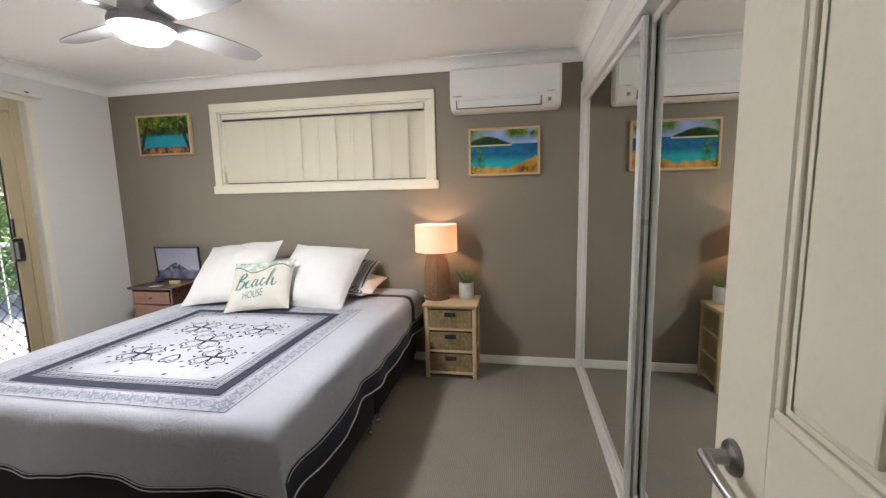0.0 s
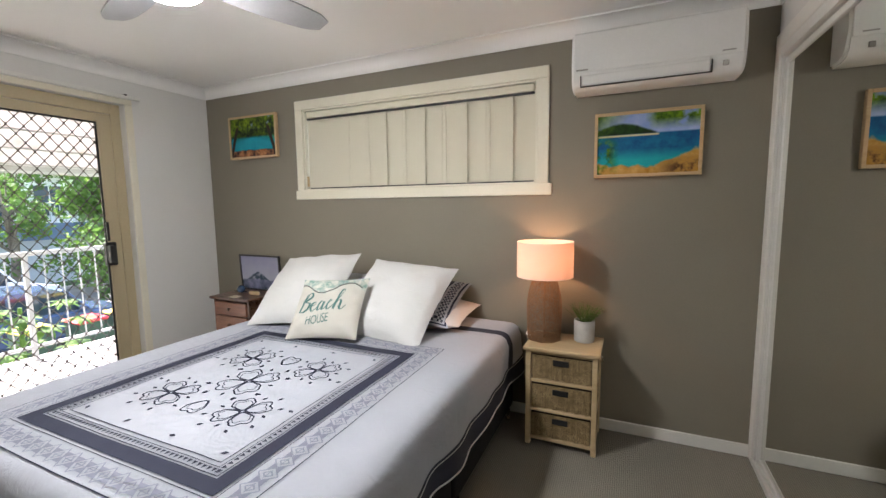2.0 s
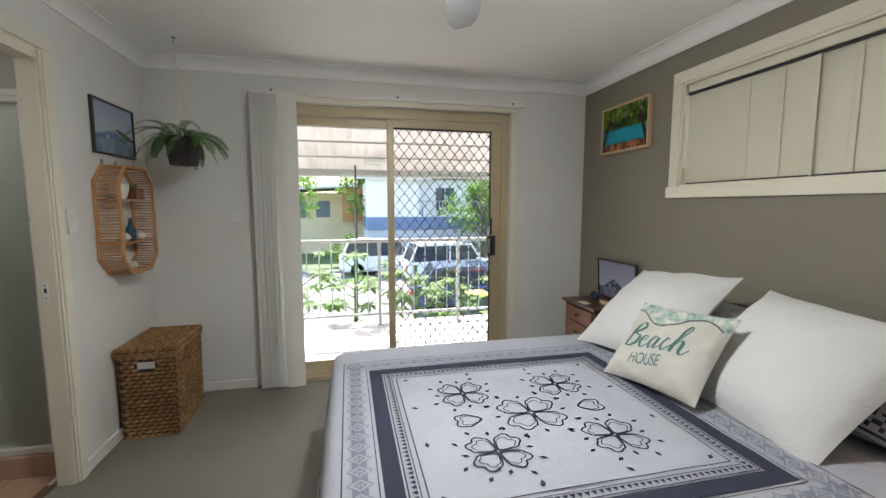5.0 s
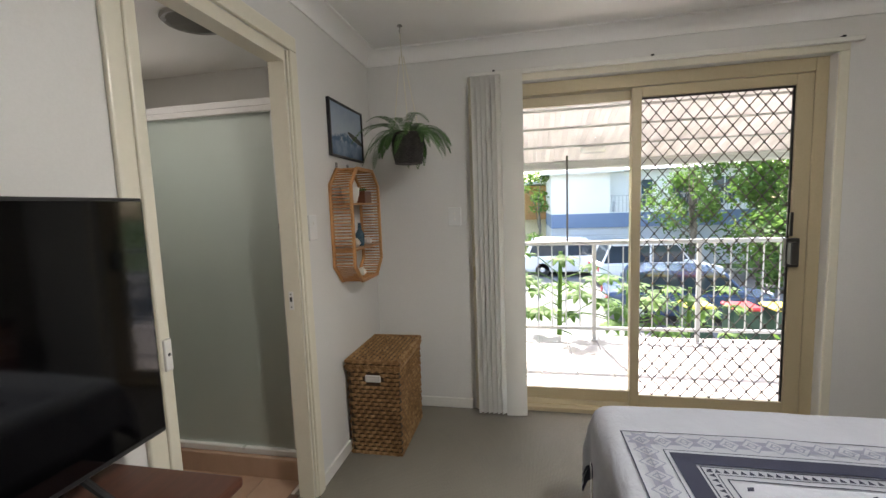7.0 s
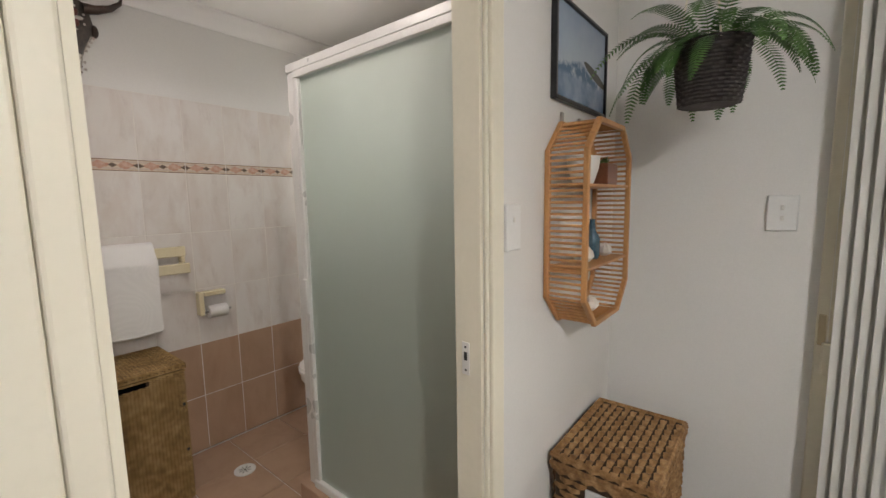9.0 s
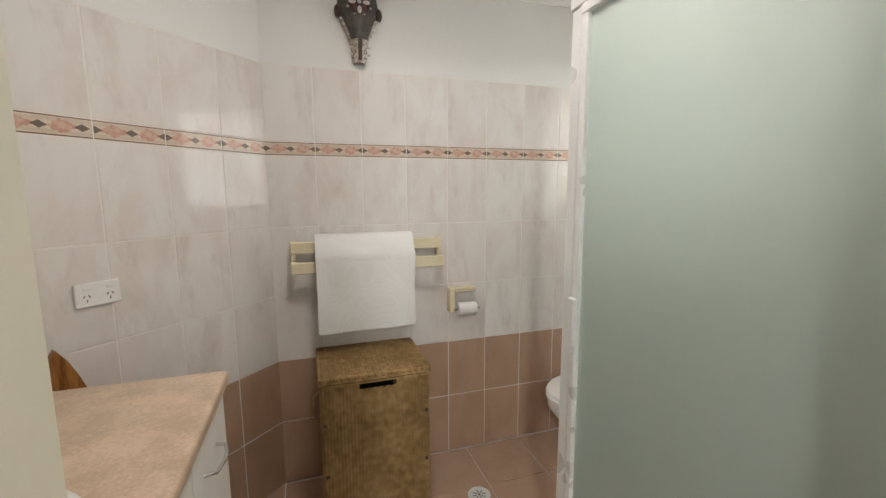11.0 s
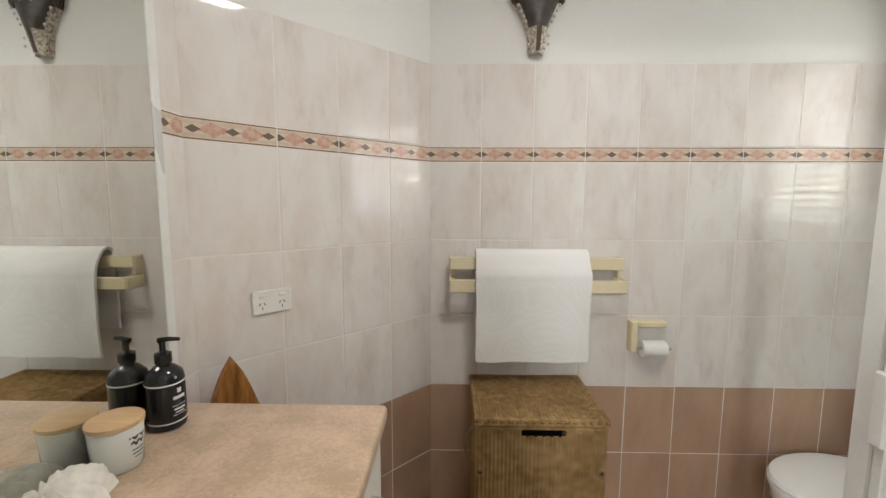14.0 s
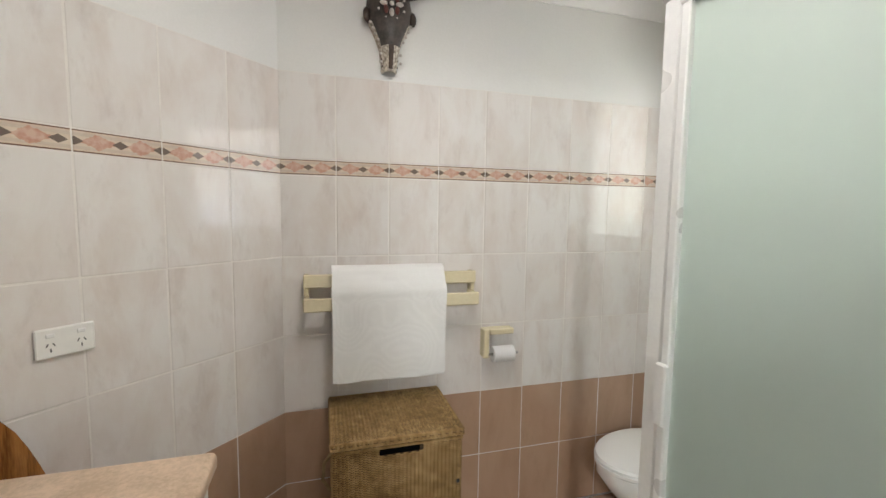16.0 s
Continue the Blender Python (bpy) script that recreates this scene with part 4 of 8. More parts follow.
def beach_cushion():
    m = pose(-1.535, 2.862, 0.785, -43, -3, 12)
    bm = bmesh.new()
    at = pillow_mesh(bm, 0.435, 0.40, 0.13, n=34, seed=3, mats=lambda u, v, k: 1 if v > 0.50 - 0.20 * math.cos(4.2 * u + 0.6) and k == 0 else 0)
    ob = solo("cushion", bm, [CUSHION, SAGE], "oatmeal cushion lettered Beach House in teal", "cushion", smooth=True, m=m)
    def on(x, z):
        u, v = max(-0.98, min(0.98, x / 0.2175)), max(-0.98, min(0.98, z / 0.20))
        p = at(u, v, -1)
        return Vector((x, p.y - 0.0025, z))
    def glide(pts, n=9):
        """A smooth line through the given points."""
        q = [pts[0]] + list(pts) + [pts[-1]]
        line = []
        for a, b, c, d in zip(q, q[1:], q[2:], q[3:]):
            for i in range(n):
                t = i / n
                line.append(tuple(0.5 * (2 * b[k] + (c[k] - a[k]) * t + (2 * a[k] - 5 * b[k] + 4 * c[k] - d[k]) * t * t + (3 * b[k] - a[k] - 3 * c[k] + d[k]) * t ** 3) for k in (0, 1)))
        return line + [pts[-1]]
    script = {"B": [[(0.3, 2.0), (0.12, 1.0), (0.0, 0.0)], [(0.0, 1.8), (0.55, 2.1), (0.8, 1.75), (0.3, 1.15), (0.8, 0.9), (0.8, 0.35), (0.4, 0.0), (-0.1, 0.12)]],
              "e": [[(1.05, 0.5), (1.45, 0.72), (1.4, 1.0), (1.15, 0.92), (1.1, 0.35), (1.38, 0.0), (1.78, 0.38)]],
              "a": [[(2.36, 0.88), (2.05, 1.0), (1.86, 0.42), (2.05, 0.0), (2.34, 0.5), (2.4, 0.95)], [(2.4, 0.95), (2.38, 0.25), (2.52, 0.0), (2.82, 0.4)]],
              "c": [[(3.28, 0.85), (3.05, 1.0), (2.85, 0.48), (3.06, 0.0), (3.5, 0.4)]],
              "h": [[(3.5, 0.4), (3.98, 1.55), (4.08, 2.2), (3.82, 2.15), (3.7, 1.0), (3.62, 0.0)], [(3.66, 0.45), (3.95, 1.0), (4.15, 0.82), (4.14, 0.2), (4.34, 0.0), (4.72, 0.45)]]}
    u = 0.057
    for strokes in script.values():
        tb = bmesh.new()
        for st in strokes:
            line = [(-0.142 + u * (px + 0.14 * pz), -0.062 + u * pz + 0.10 * u * px) for px, pz in glide(st)]
            prev = None
            for k, p in enumerate(line):
                a, b = Vector(line[max(0, k - 1)]), Vector(line[min(len(line) - 1, k + 1)])
                d = (b - a).normalized()
                w = 0.0018 + 0.0042 * max(0.0, -d.y) + 0.001 * abs(d.x)
                side = Vector((-d.y, d.x)) * w
                pair = [tb.verts.new(on(p[0] + side.x * e, p[1] + side.y * e)) for e in (-1, 1)]
                if prev:
                    tb.faces.new((prev[0], prev[1], pair[1], pair[0]))
                prev = pair
        part("letter", tb, TEAL, ob, "teal brush-script letter")
    for text, size, x, z, shear, stretch, mat, name in (("HOUSE", 0.070, -0.088, -0.135, 0.0, 0.62, TEAL, "lettering_house"),):
        cu = bpy.data.curves.new(name, "FONT")
        cu.body, cu.size, cu.shear, cu.space_character = text, size, shear, 0.95
        tmp = bpy.data.objects.new(name, cu)
        scene.collection.objects.link(tmp)
        me = bpy.data.meshes.new_from_object(tmp.evaluated_get(bpy.context.evaluated_depsgraph_get()))
        bpy.data.objects.remove(tmp)
        tb = bmesh.new()
        tb.from_mesh(me)
        bmesh.ops.triangulate(tb, faces=tb.faces[:])
        bmesh.ops.subdivide_edges(tb, edges=[e for e in tb.edges if e.calc_length() > 0.012], cuts=2)
        for v in tb.verts:
            v.co = on(x + v.co.x * stretch, z + v.co.y + 0.10 * v.co.x)
        part(name, tb, mat, ob, "teal lettering")
    bm = bmesh.new()
    tube(bm, [on(-0.195 + 0.39 * i / 40, 0.102 - 0.040 * math.cos(4.2 * (-0.9 + 1.8 * i / 40) + 0.6)) for i in range(41)], 0.0032, 5)
    part("printed_wave", bm, mottled("charcoal_print", (0.10, 0.10, 0.10), (0.16, 0.16, 0.16), 40, 0.8), ob, "dark wavy printed line")


bed()
bedspread()
pillows()
beach_cushion()

# bedside chest with woven drawers
PINE = wood("pale_pine", (0.52, 0.38, 0.21), (0.62, 0.47, 0.28), 1.0, "X", 0.5)
# near-black brown: the shade between woven strands, put into the core's colour
SEAGRASS_GAP_SHADE = mottled("seagrass_gap_shade", (0.035, 0.02, 0.01), (0.06, 0.036, 0.018), 30, 0.9, bump=0.3)


def straw(name, a, b, c):
    k = Mat(name, 0.75)
    co = k.co()
    n1, n2 = k.noise(38.0, 3, 0.6, co), k.noise(6.0, 3, 0.5, co)
    v = k.math("ADD", k.math("MULTIPLY", n1, 0.6), k.math("MULTIPLY", n2, 0.4))
    k.color(k.ramp(v, (0.34, a), (0.5, b), (0.66, c))).bump(n1, 0.4, 0.002)
    return k.mat


SEAGRASS = straw("seagrass", (0.20, 0.135, 0.06), (0.30, 0.21, 0.10), (0.42, 0.31, 0.165))
HYACINTH = straw("water_hyacinth", (0.13, 0.062, 0.022), (0.27, 0.145, 0.055), (0.44, 0.27, 0.125))
SEAGRASS_FINE = straw("fine_seagrass", (0.18, 0.104, 0.036), (0.33, 0.205, 0.077), (0.48, 0.325, 0.145))


def weave_face(bm, w, h, step_x, step_z, r, m, hole=None, columns=False):
    """Woven strands on a w by h face in the xz-plane, bulging towards -y."""
    nz = max(2, int(h / step_z))
    nx = max(2, int(w / step_x))
    for j in range(nz):
        z = (j + 0.5) * h / nz
        for i in range(nx):
            x = (i + 0.5 + (0.5 if j % 2 and not columns else 0.0)) * w / nx
            z = (j + 0.5 + (0.5 if i % 2 and columns and j < nz - 1 else 0.0)) * h / nz
            x0, x1 = max(0, x - 0.55 * w / nx), min(w, x + 0.55 * w / nx)
            if x1 - x0 < 0.2 * w / nx:
                continue
            if hole and hole[0] < x < hole[1] and hole[2] < z < hole[3]:
                continue
            zz = h / nz * 0.46
            c = [(x0, 0.0, z - zz * 0.6), (x0, 0.0, z + zz * 0.6), ((x0 + x1) / 2, -r, z + zz), (x1, 0.0, z + zz * 0.6), (x1, 0.0, z - zz * 0.6), ((x0 + x1) / 2, -r, z - zz)]
            v = [bm.verts.new(m @ Vector(p)) for p in c]
            mid = bm.verts.new(m @ Vector(((x0 + x1) / 2, -r * 1.25, z)))
            for k in range(6):
                bm.faces.new((v[k], v[(k + 1) % 6], mid))


def woven_drawer_chest():
    W, D, HT = 0.385, 0.31, 0.58
    ob = thing("bedside_chest", -0.266, 3.385, 0.0, "pale pine bedside chest with three woven seagrass drawers", "bedside table")
    bm = bmesh.new()
    box(bm, -W / 2 - 0.012, -D / 2 - 0.02, HT - 0.02, W / 2 + 0.012, D / 2, HT, bevel=0.006, seg=2)
    part("tabletop", bm, PINE, ob)
    for x in (-W / 2, W / 2 - 0.028):
        for y in (-D / 2, D / 2 - 0.028):
            part("leg", boxes((x, y, 0, x + 0.028, y + 0.028, HT - 0.02), bevel=0.003), PINE, ob)
    for z in (0.035, 0.205, 0.375, 0.540):
        bm = boxes((-W / 2 + 0.028, -D / 2 + 0.003, z, W / 2 - 0.028, -D / 2 + 0.022, z + 0.018), bevel=0.002)
        part("rail", bm, PINE, ob)
        for x in (-W / 2 + 0.003, W / 2 - 0.022):
            part("side_rail", boxes((x, -D / 2 + 0.028, z, x + 0.018, D / 2 - 0.028, z + 0.018), bevel=0.002), PINE, ob)
    part("backboard", boxes((-W / 2 + 0.028, D / 2 - 0.012, 0.053, W / 2 - 0.028, D / 2 - 0.006, HT - 0.02)), PINE, ob)
    for z in (0.053, 0.223, 0.393):
        w, h = W - 0.062, 0.140
        # solid drawer block, coloured as the shade seen between its strands
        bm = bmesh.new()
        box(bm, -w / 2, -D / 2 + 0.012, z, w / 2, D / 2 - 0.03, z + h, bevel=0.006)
        dr = part("drawer", bm, SEAGRASS_GAP_SHADE, ob)
        bm = bmesh.new()
        weave_face(bm, w, h, 0.027, 0.0065, 0.0035, Matrix.Translation((-w / 2, -D / 2 + 0.0115, z)), (w / 2 - 0.045, w / 2 + 0.045, h - 0.055, h - 0.018), True)
        part("weave", bm, SEAGRASS, dr, "woven seagrass front", True)
        # no real opening: a black block paints the shade within the grip
        part("grip_hole", boxes((-0.042, -D / 2 + 0.006, z + h - 0.052, 0.042, -D / 2 + 0.011, z + h - 0.02), bevel=0.001), BLACK, dr)
        bm = bmesh.new()
        for a, b in (((-0.046, z + h - 0.016), (0.046, z + h - 0.016)), ((-0.046, z + h - 0.056), (0.046, z + h - 0.056)), ((-0.046, z + h - 0.056), (-0.046, z + h - 0.016)), ((0.046, z + h - 0.056), (0.046, z + h - 0.016))):
            tube(bm, [(a[0], -D / 2 + 0.006, a[1]), (b[0], -D / 2 + 0.006, b[1])], 0.0022, 6)
        part("grip_edge", bm, SEAGRASS, dr)
    for s in (-1, 1):
        for z in (0.053, 0.223, 0.393):
            bm = bmesh.new()
            m = Matrix.Translation((s * (W / 2 - 0.012), -s * (D / 2 - 0.03), z)) @ pose(0, 0, 0, 0, 0, 90 * s)
            weave_face(bm, D - 0.06, 0.15, 0.022, 0.0085, 0.003, m)
            part("side_weave", bm, SEAGRASS, ob, smooth=True)
    bm = bmesh.new()
    tube(bm, [(W / 2, 0.02, 0.512), (W / 2 + 0.014, 0.02, 0.512), (W / 2 + 0.018, 0.02, 0.502), (W / 2 + 0.014, 0.02, 0.492), (W / 2 + 0.018, 0.02, 0.482), (W / 2, 0.02, 0.482)], 0.004, 7)
    part("hook", bm, CHROME, ob, "small metal hook", True)


woven_drawer_chest()


def table_lamp():
    ob = thing("table_lamp", -0.388, 3.395, 0.58, "lit table lamp with rattan cage base and pink-white drum shade", "table lamp")
    rattan = mottled("brown_rattan", (0.20, 0.10, 0.045), (0.30, 0.16, 0.075), 30, 0.6, bump=0.3)
    prof = lambda t: 0.092 + 0.007 * math.sin(math.pi * t / 0.9) if t < 0.45 else 0.026 + 0.073 * math.sqrt(max(0.0, 1 - ((t - 0.45) / 0.57) ** 2))
    HT = 0.375
    for k in range(40):
        bm = bmesh.new()
        a = 2 * math.pi * k / 40
        tube(bm, [(prof(t) * math.cos(a), prof(t) * math.sin(a), 0.004 + HT * t) for t in (i / 18 for i in range(19))], 0.0010, 4, cap=False)
        part("upright_cane", bm, rattan, ob)
    n = 50
    for i in range(n):
        t = i / (n - 1)
        if 0.17 < t < 0.20:
            continue
        r = prof(t) + 0.0012
        zz = 0.006 + HT * t
        bm = bmesh.new()
        tube(bm, [(r * math.cos(a), r * math.sin(a), zz + 0.002 * math.sin(9 * a + i)) for a in (2 * math.pi * k / 28 for k in range(28))], 0.0018 if i else 0.004, 4, closed=True)
        part("woven_ring", bm, rattan, ob)
    bm = bmesh.new()
    lathe(bm, [(0.086, 0.001), (0.088, 0.006), (0.01, 0.008)], 28)
    part("base_plate", bm, rattan, ob)
    bm = bmesh.new()
    lathe(bm, [(0.006, 0.008), (0.006, 0.40), (0.015, 0.402), (0.015, 0.44)], 12)
    part("stem", bm, rattan, ob)
    cloth = translucent("pink_white_shade_cloth", (0.84, 0.74, 0.68), (0.88, 0.72, 0.64), 0.85, 0.45, 300)
    bm = bmesh.new()
    R, z0, z1 = 0.160, 0.374, 0.578
    lathe(bm, [(R, z0), (R, z1), (R - 0.0015, z1), (R - 0.0015, z0), (R, z0)], 56, cap=False)
    part("shade", bm, cloth, ob, "pink-white fabric drum shade", True)
    bm = bmesh.new()
    for z in (z0 + 0.002, z1 - 0.002):
        tube(bm, [((R - 0.001) * math.cos(a), (R - 0.001) * math.sin(a), z) for a in (2 * math.pi * k / 48 for k in range(48))], 0.0022, 5, closed=True)
    for k in range(3):
        a = 2 * math.pi * k / 3
        tube(bm, [(0.014 * math.cos(a), 0.014 * math.sin(a), 0.43), ((R - 0.002) * math.cos(a), (R - 0.002) * math.sin(a), z0 + 0.01)], 0.0016, 5)
    part("shade_ring", bm, WHITE_TRIM, ob)
    bm = bmesh.new()
    tube(bm, [(-0.08, 0.0, 0.01), (-0.105, 0.02, 0.006), (-0.118, 0.06, 0.003), (-0.12, 0.13, 0.003)], 0.003, 6)
    part("cord", bm, WHITE_TRIM, ob)


table_lamp()

LEAF = mottled("leaf_green", (0.045, 0.11, 0.02), (0.09, 0.18, 0.04), 30, 0.5, bump=0.1)
FERN = mottled("fern_green", (0.035, 0.105, 0.022), (0.085, 0.19, 0.045), 18, 0.5, bump=0.1)
SOIL = mottled("potting_soil", (0.03, 0.02, 0.012), (0.06, 0.04, 0.025), 60, 0.95, bump=0.5)
CONCRETE = mottled("pale_grey_pot", (0.46, 0.46, 0.45), (0.54, 0.54, 0.53), 20, 0.8, bump=0.3)


def leaf_blade(bm, base, d, up, length, width, bend=0.3, n=4):
    """A pointed leaf, bending as it goes."""
    d, up = Vector(d).normalized(), Vector(up)
    side = d.cross(up).normalized()
    pts, p = [], Vector(base)
    for i in range(n + 1):
        t = i / n
        pts.append((p.copy(), width * math.sin(math.pi * min(0.98, 0.12 + 0.88 * t)) ** 0.8 * (1 if t < 1 else 0)))
        d = (d - up * (bend / n)).normalized()
        p = p + d * (length / n)
    prev = None
    for q, w in pts:
        l, r = bm.verts.new(q - side * w / 2), bm.verts.new(q + side * w / 2)
        if prev:
            try:
                bm.faces.new((prev[0], prev[1], r, l))
            except ValueError:
                pass
        prev = (l, r)


def small_plant(name, x, y, z, label, r=0.05, h=0.11, spread=0.085, count=46, seed=1):
    ob = thing(name, x, y, z, label, "potted plant")
    bm = bmesh.new()
    lathe(bm, [(r * 0.92, 0), (r, 0.006), (r * 1.02, h - 0.004), (r * 0.99, h), (r * 0.9, h), (r * 0.88, h - 0.018)], 30)
    part("pot", bm, CONCRETE, ob, smooth=True)
    bm = bmesh.new()
    lathe(bm, [(0.001, h - 0.014), (r * 0.87, h - 0.016)], 20, cap=False)
    part("soil", bm, SOIL, ob)
    bm = bmesh.new()
    rng = random.Random(seed)
    for i in range(count):
        a, t = rng.uniform(0, 6.28), rng.uniform(0.15, 1.0)
        d = Vector((math.cos(a) * t, math.sin(a) * t, 0.9))
        p = Vector((0.5 * r * math.cos(a) * t, 0.5 * r * math.sin(a) * t, h - 0.015))
        L = rng.uniform(0.45, 1.0) * spread
        tip = p + d.normalized() * L
        tube(bm, [p, p.lerp(tip, 0.5), tip], 0.001, 3, cap=False)
        for k in range(5):
            q = p.lerp(tip, 0.35 + 0.16 * k)
            b = a + rng.uniform(-2, 2)
            leaf_blade(bm, q, (math.cos(b), math.sin(b), 0.5), (0, 0, 1), rng.uniform(0.014, 0.026), 0.009, 0.5, 2)
    part("foliage", bm, LEAF, ob, "small green leaves")
    return ob


small_plant("potted_plant", -0.165, 3.44, 0.58, "small green plant in a pale grey pot on the bedside chest", 0.056, 0.125, 0.125, 60)

# dark wooden bedside table and the framed picture on it
CHERRY = wood("reddish_brown_wood", (0.13, 0.045, 0.022), (0.21, 0.08, 0.04), 1.0, "X", 0.32)
DARK_CHERRY = wood("dark_cherry_wood", (0.070, 0.024, 0.015), (0.115, 0.042, 0.026), 1.0, "X", 0.35)
WALNUT = wood("dark_brown_wood", (0.06, 0.025, 0.014), (0.10, 0.045, 0.025), 1.0, "X", 0.28)


def dark_bedside():
    W, D, HT = 0.39, 0.32, 0.665
    ob = thing("bedside_table", -2.81, 3.385, 0.0, "dark reddish-brown wooden bedside table with drawers", "bedside table")
    bm = bmesh.new()
    box(bm, -W / 2 - 0.025, -D / 2 - 0.025, HT - 0.022, W / 2 + 0.025, D / 2 + 0.005, HT, bevel=0.007, seg=2)
    part("tabletop", bm, WALNUT, ob)
    part("carcass", boxes((-W / 2, -D / 2, 0.06, -W / 2 + 0.02, D / 2, HT - 0.022), (W / 2 - 0.02, -D / 2, 0.06, W / 2, D / 2, HT - 0.022), (-W / 2 + 0.02, D / 2 - 0.012, 0.06, W / 2 - 0.02, D / 2, HT - 0.022), (-W / 2 + 0.02, -D / 2, 0.06, W / 2 - 0.02, D / 2 - 0.012, 0.085), bevel=0.002), WALNUT, ob)
    for x in (-W / 2, W / 2 - 0.035):
        for y in (-D / 2, D / 2 - 0.035):
            part("leg", boxes((x, y, 0, x + 0.035, y + 0.035, 0.06), bevel=0.004), WALNUT, ob)
    z = HT - 0.03
    for h in (0.115, 0.14, 0.14, 0.14):
        bm = bmesh.new()
        box(bm, -W / 2 + 0.022, -D / 2 - 0.012, z - h, W / 2 - 0.022, -D / 2 + 0.25, z - 0.008, bevel=0.004)
        dr = part("drawer", bm, CHERRY, ob)
        bm = bmesh.new()
        lathe(bm, [(0.005, 0), (0.005, 0.012), (0.012, 0.017), (0.013, 0.022), (0.009, 0.027), (0.0, 0.028)], 16, cap=False)
        lift(bm, Matrix.Translation((0, -D / 2 - 0.012, z - h / 2)) @ pose(0, 0, 0, 90, 0, 0))
        part("knob", bm, WALNUT, dr, smooth=True)
        z -= h


dark_bedside()


def painted_scene(kind):
    """Procedural seaside paint for the small canvases: kind picks the picture. Runs over x -1..1, z -1..1 of the canvas."""
    k = Mat("canvas_" + kind, 0.85)
    tc = k.n("ShaderNodeTexCoord")
    sp = k.n("ShaderNodeSeparateXYZ")
    k.link(tc.outputs["Object"], sp.inputs[0])
    x, z = sp.outputs[0], sp.outputs[2]
    dab = k.noise(24.0, 4, 0.6)
    soft = k.noise(7.0, 4, 0.6)
    wob = k.math("MULTIPLY", k.math("SUBTRACT", soft, 0.5), 0.10)
    def above(a, b, w=0.006):
        mr = k.n("ShaderNodeMapRange")
        k.link(k.math("SUBTRACT", a, b), mr.inputs["Value"])
        mr.inputs["From Min"].default_value, mr.inputs["From Max"].default_value = -w, w
        return mr.outputs[0]
    if kind == "bay":
        sky = k.ramp(soft, (0.3, (0.33, 0.42, 0.66)), (0.7, (0.55, 0.60, 0.76)))
        sea = k.ramp(k.math("ADD", z, k.math("MULTIPLY", wob, 0.6)), (0.0, (0.0, 0.28, 0.36)), (0.06, (0.01, 0.14, 0.28)))
        sea = k.mix(above(z, -0.055, 0.03), k.ramp(soft, (0.3, (0.03, 0.42, 0.48)), (0.7, (0.06, 0.50, 0.52))), k.ramp(dab, (0.3, (0.0, 0.15, 0.32)), (0.7, (0.01, 0.26, 0.42))))
        col = k.mix(above(z, 0.055, 0.004), sea, sky)
        hill = k.math("SUBTRACT", 0.115, k.math("MULTIPLY", k.math("POWER", k.math("ABSOLUTE", k.math("ADD", x, 0.13)), 1.6), 0.9))
        isl = k.math("MULTIPLY", above(k.math("ADD", hill, k.math("MULTIPLY", wob, 0.3)), z), above(z, 0.052))
        isl = k.math("MULTIPLY", isl, above(0.05, x))
        col = k.mix(isl, col, k.ramp(dab, (0.35, (0.008, 0.04, 0.010)), (0.65, (0.04, 0.11, 0.022))))
        spit = k.math("MULTIPLY", k.math("MULTIPLY", above(z, 0.043, 0.002), above(0.053, z, 0.002)), above(0.06, x))
        col = k.mix(spit, col, (0.72, 0.66, 0.50))
        shore = k.math("ADD", k.math("MULTIPLY", k.math("SUBTRACT", 1.0, k.math("COSINE", k.math("MULTIPLY", k.math("ADD", x, 0.06), 5.5))), 0.075), -0.125)
        col = k.mix(above(k.math("ADD", shore, wob), z), col, k.ramp(dab, (0.3, (0.50, 0.33, 0.15)), (0.7, (0.68, 0.50, 0.28))))
        rock = k.math("MULTIPLY", above(x, 0.10, 0.05), above(-0.10, z, 0.03))
        col = k.mix(k.math("MULTIPLY", rock, above(dab, 0.48, 0.08)), col, (0.16, 0.09, 0.05))
        leafy = k.math("ADD", above(k.math("ADD", z, k.math("MULTIPLY", x, -0.9)), 0.30, 0.08), k.math("MULTIPLY", above(x, 0.02, 0.03), above(z, 0.10, 0.03)))
        leafy = k.math("ADD", leafy, k.math("MULTIPLY", above(-0.165, x, 0.03), above(0.03, z, 0.03)))
        col = k.mix(k.math("MULTIPLY", k.math("MINIMUM", leafy, 1.0), above(soft, 0.44, 0.04)), col, k.ramp(dab, (0.35, (0.05, 0.12, 0.02)), (0.65, (0.28, 0.40, 0.10))))
    else:
        sky = k.ramp(soft, (0.3, (0.35, 0.45, 0.60)), (0.7, (0.52, 0.60, 0.72)))
        sea = k.ramp(soft, (0.3, (0.0, 0.30, 0.40)), (0.7, (0.04, 0.44, 0.52)))
        col = k.mix(above(z, 0.0, 0.01), sea, k.ramp(dab, (0.35, (0.002, 0.010, 0.004)), (0.65, (0.02, 0.06, 0.012))))
        col = k.mix(above(k.math("ADD", z, k.math("MULTIPLY", wob, 0.6)), 0.075, 0.02), col, sky)
        col = k.mix(above(k.math("ADD", -0.105, k.math("MULTIPLY", wob, 0.4)), z), col, k.ramp(dab, (0.36, (0.06, 0.03, 0.03)), (0.64, (0.55, 0.33, 0.22))))
        crown = k.math("MULTIPLY", above(k.math("ADD", z, k.math("MULTIPLY", k.math("ABSOLUTE", x), 0.25)), 0.045, 0.05), above(soft, 0.40, 0.03))
        col = k.mix(crown, col, k.ramp(dab, (0.38, (0.02, 0.05, 0.012)), (0.66, (0.30, 0.38, 0.10))))
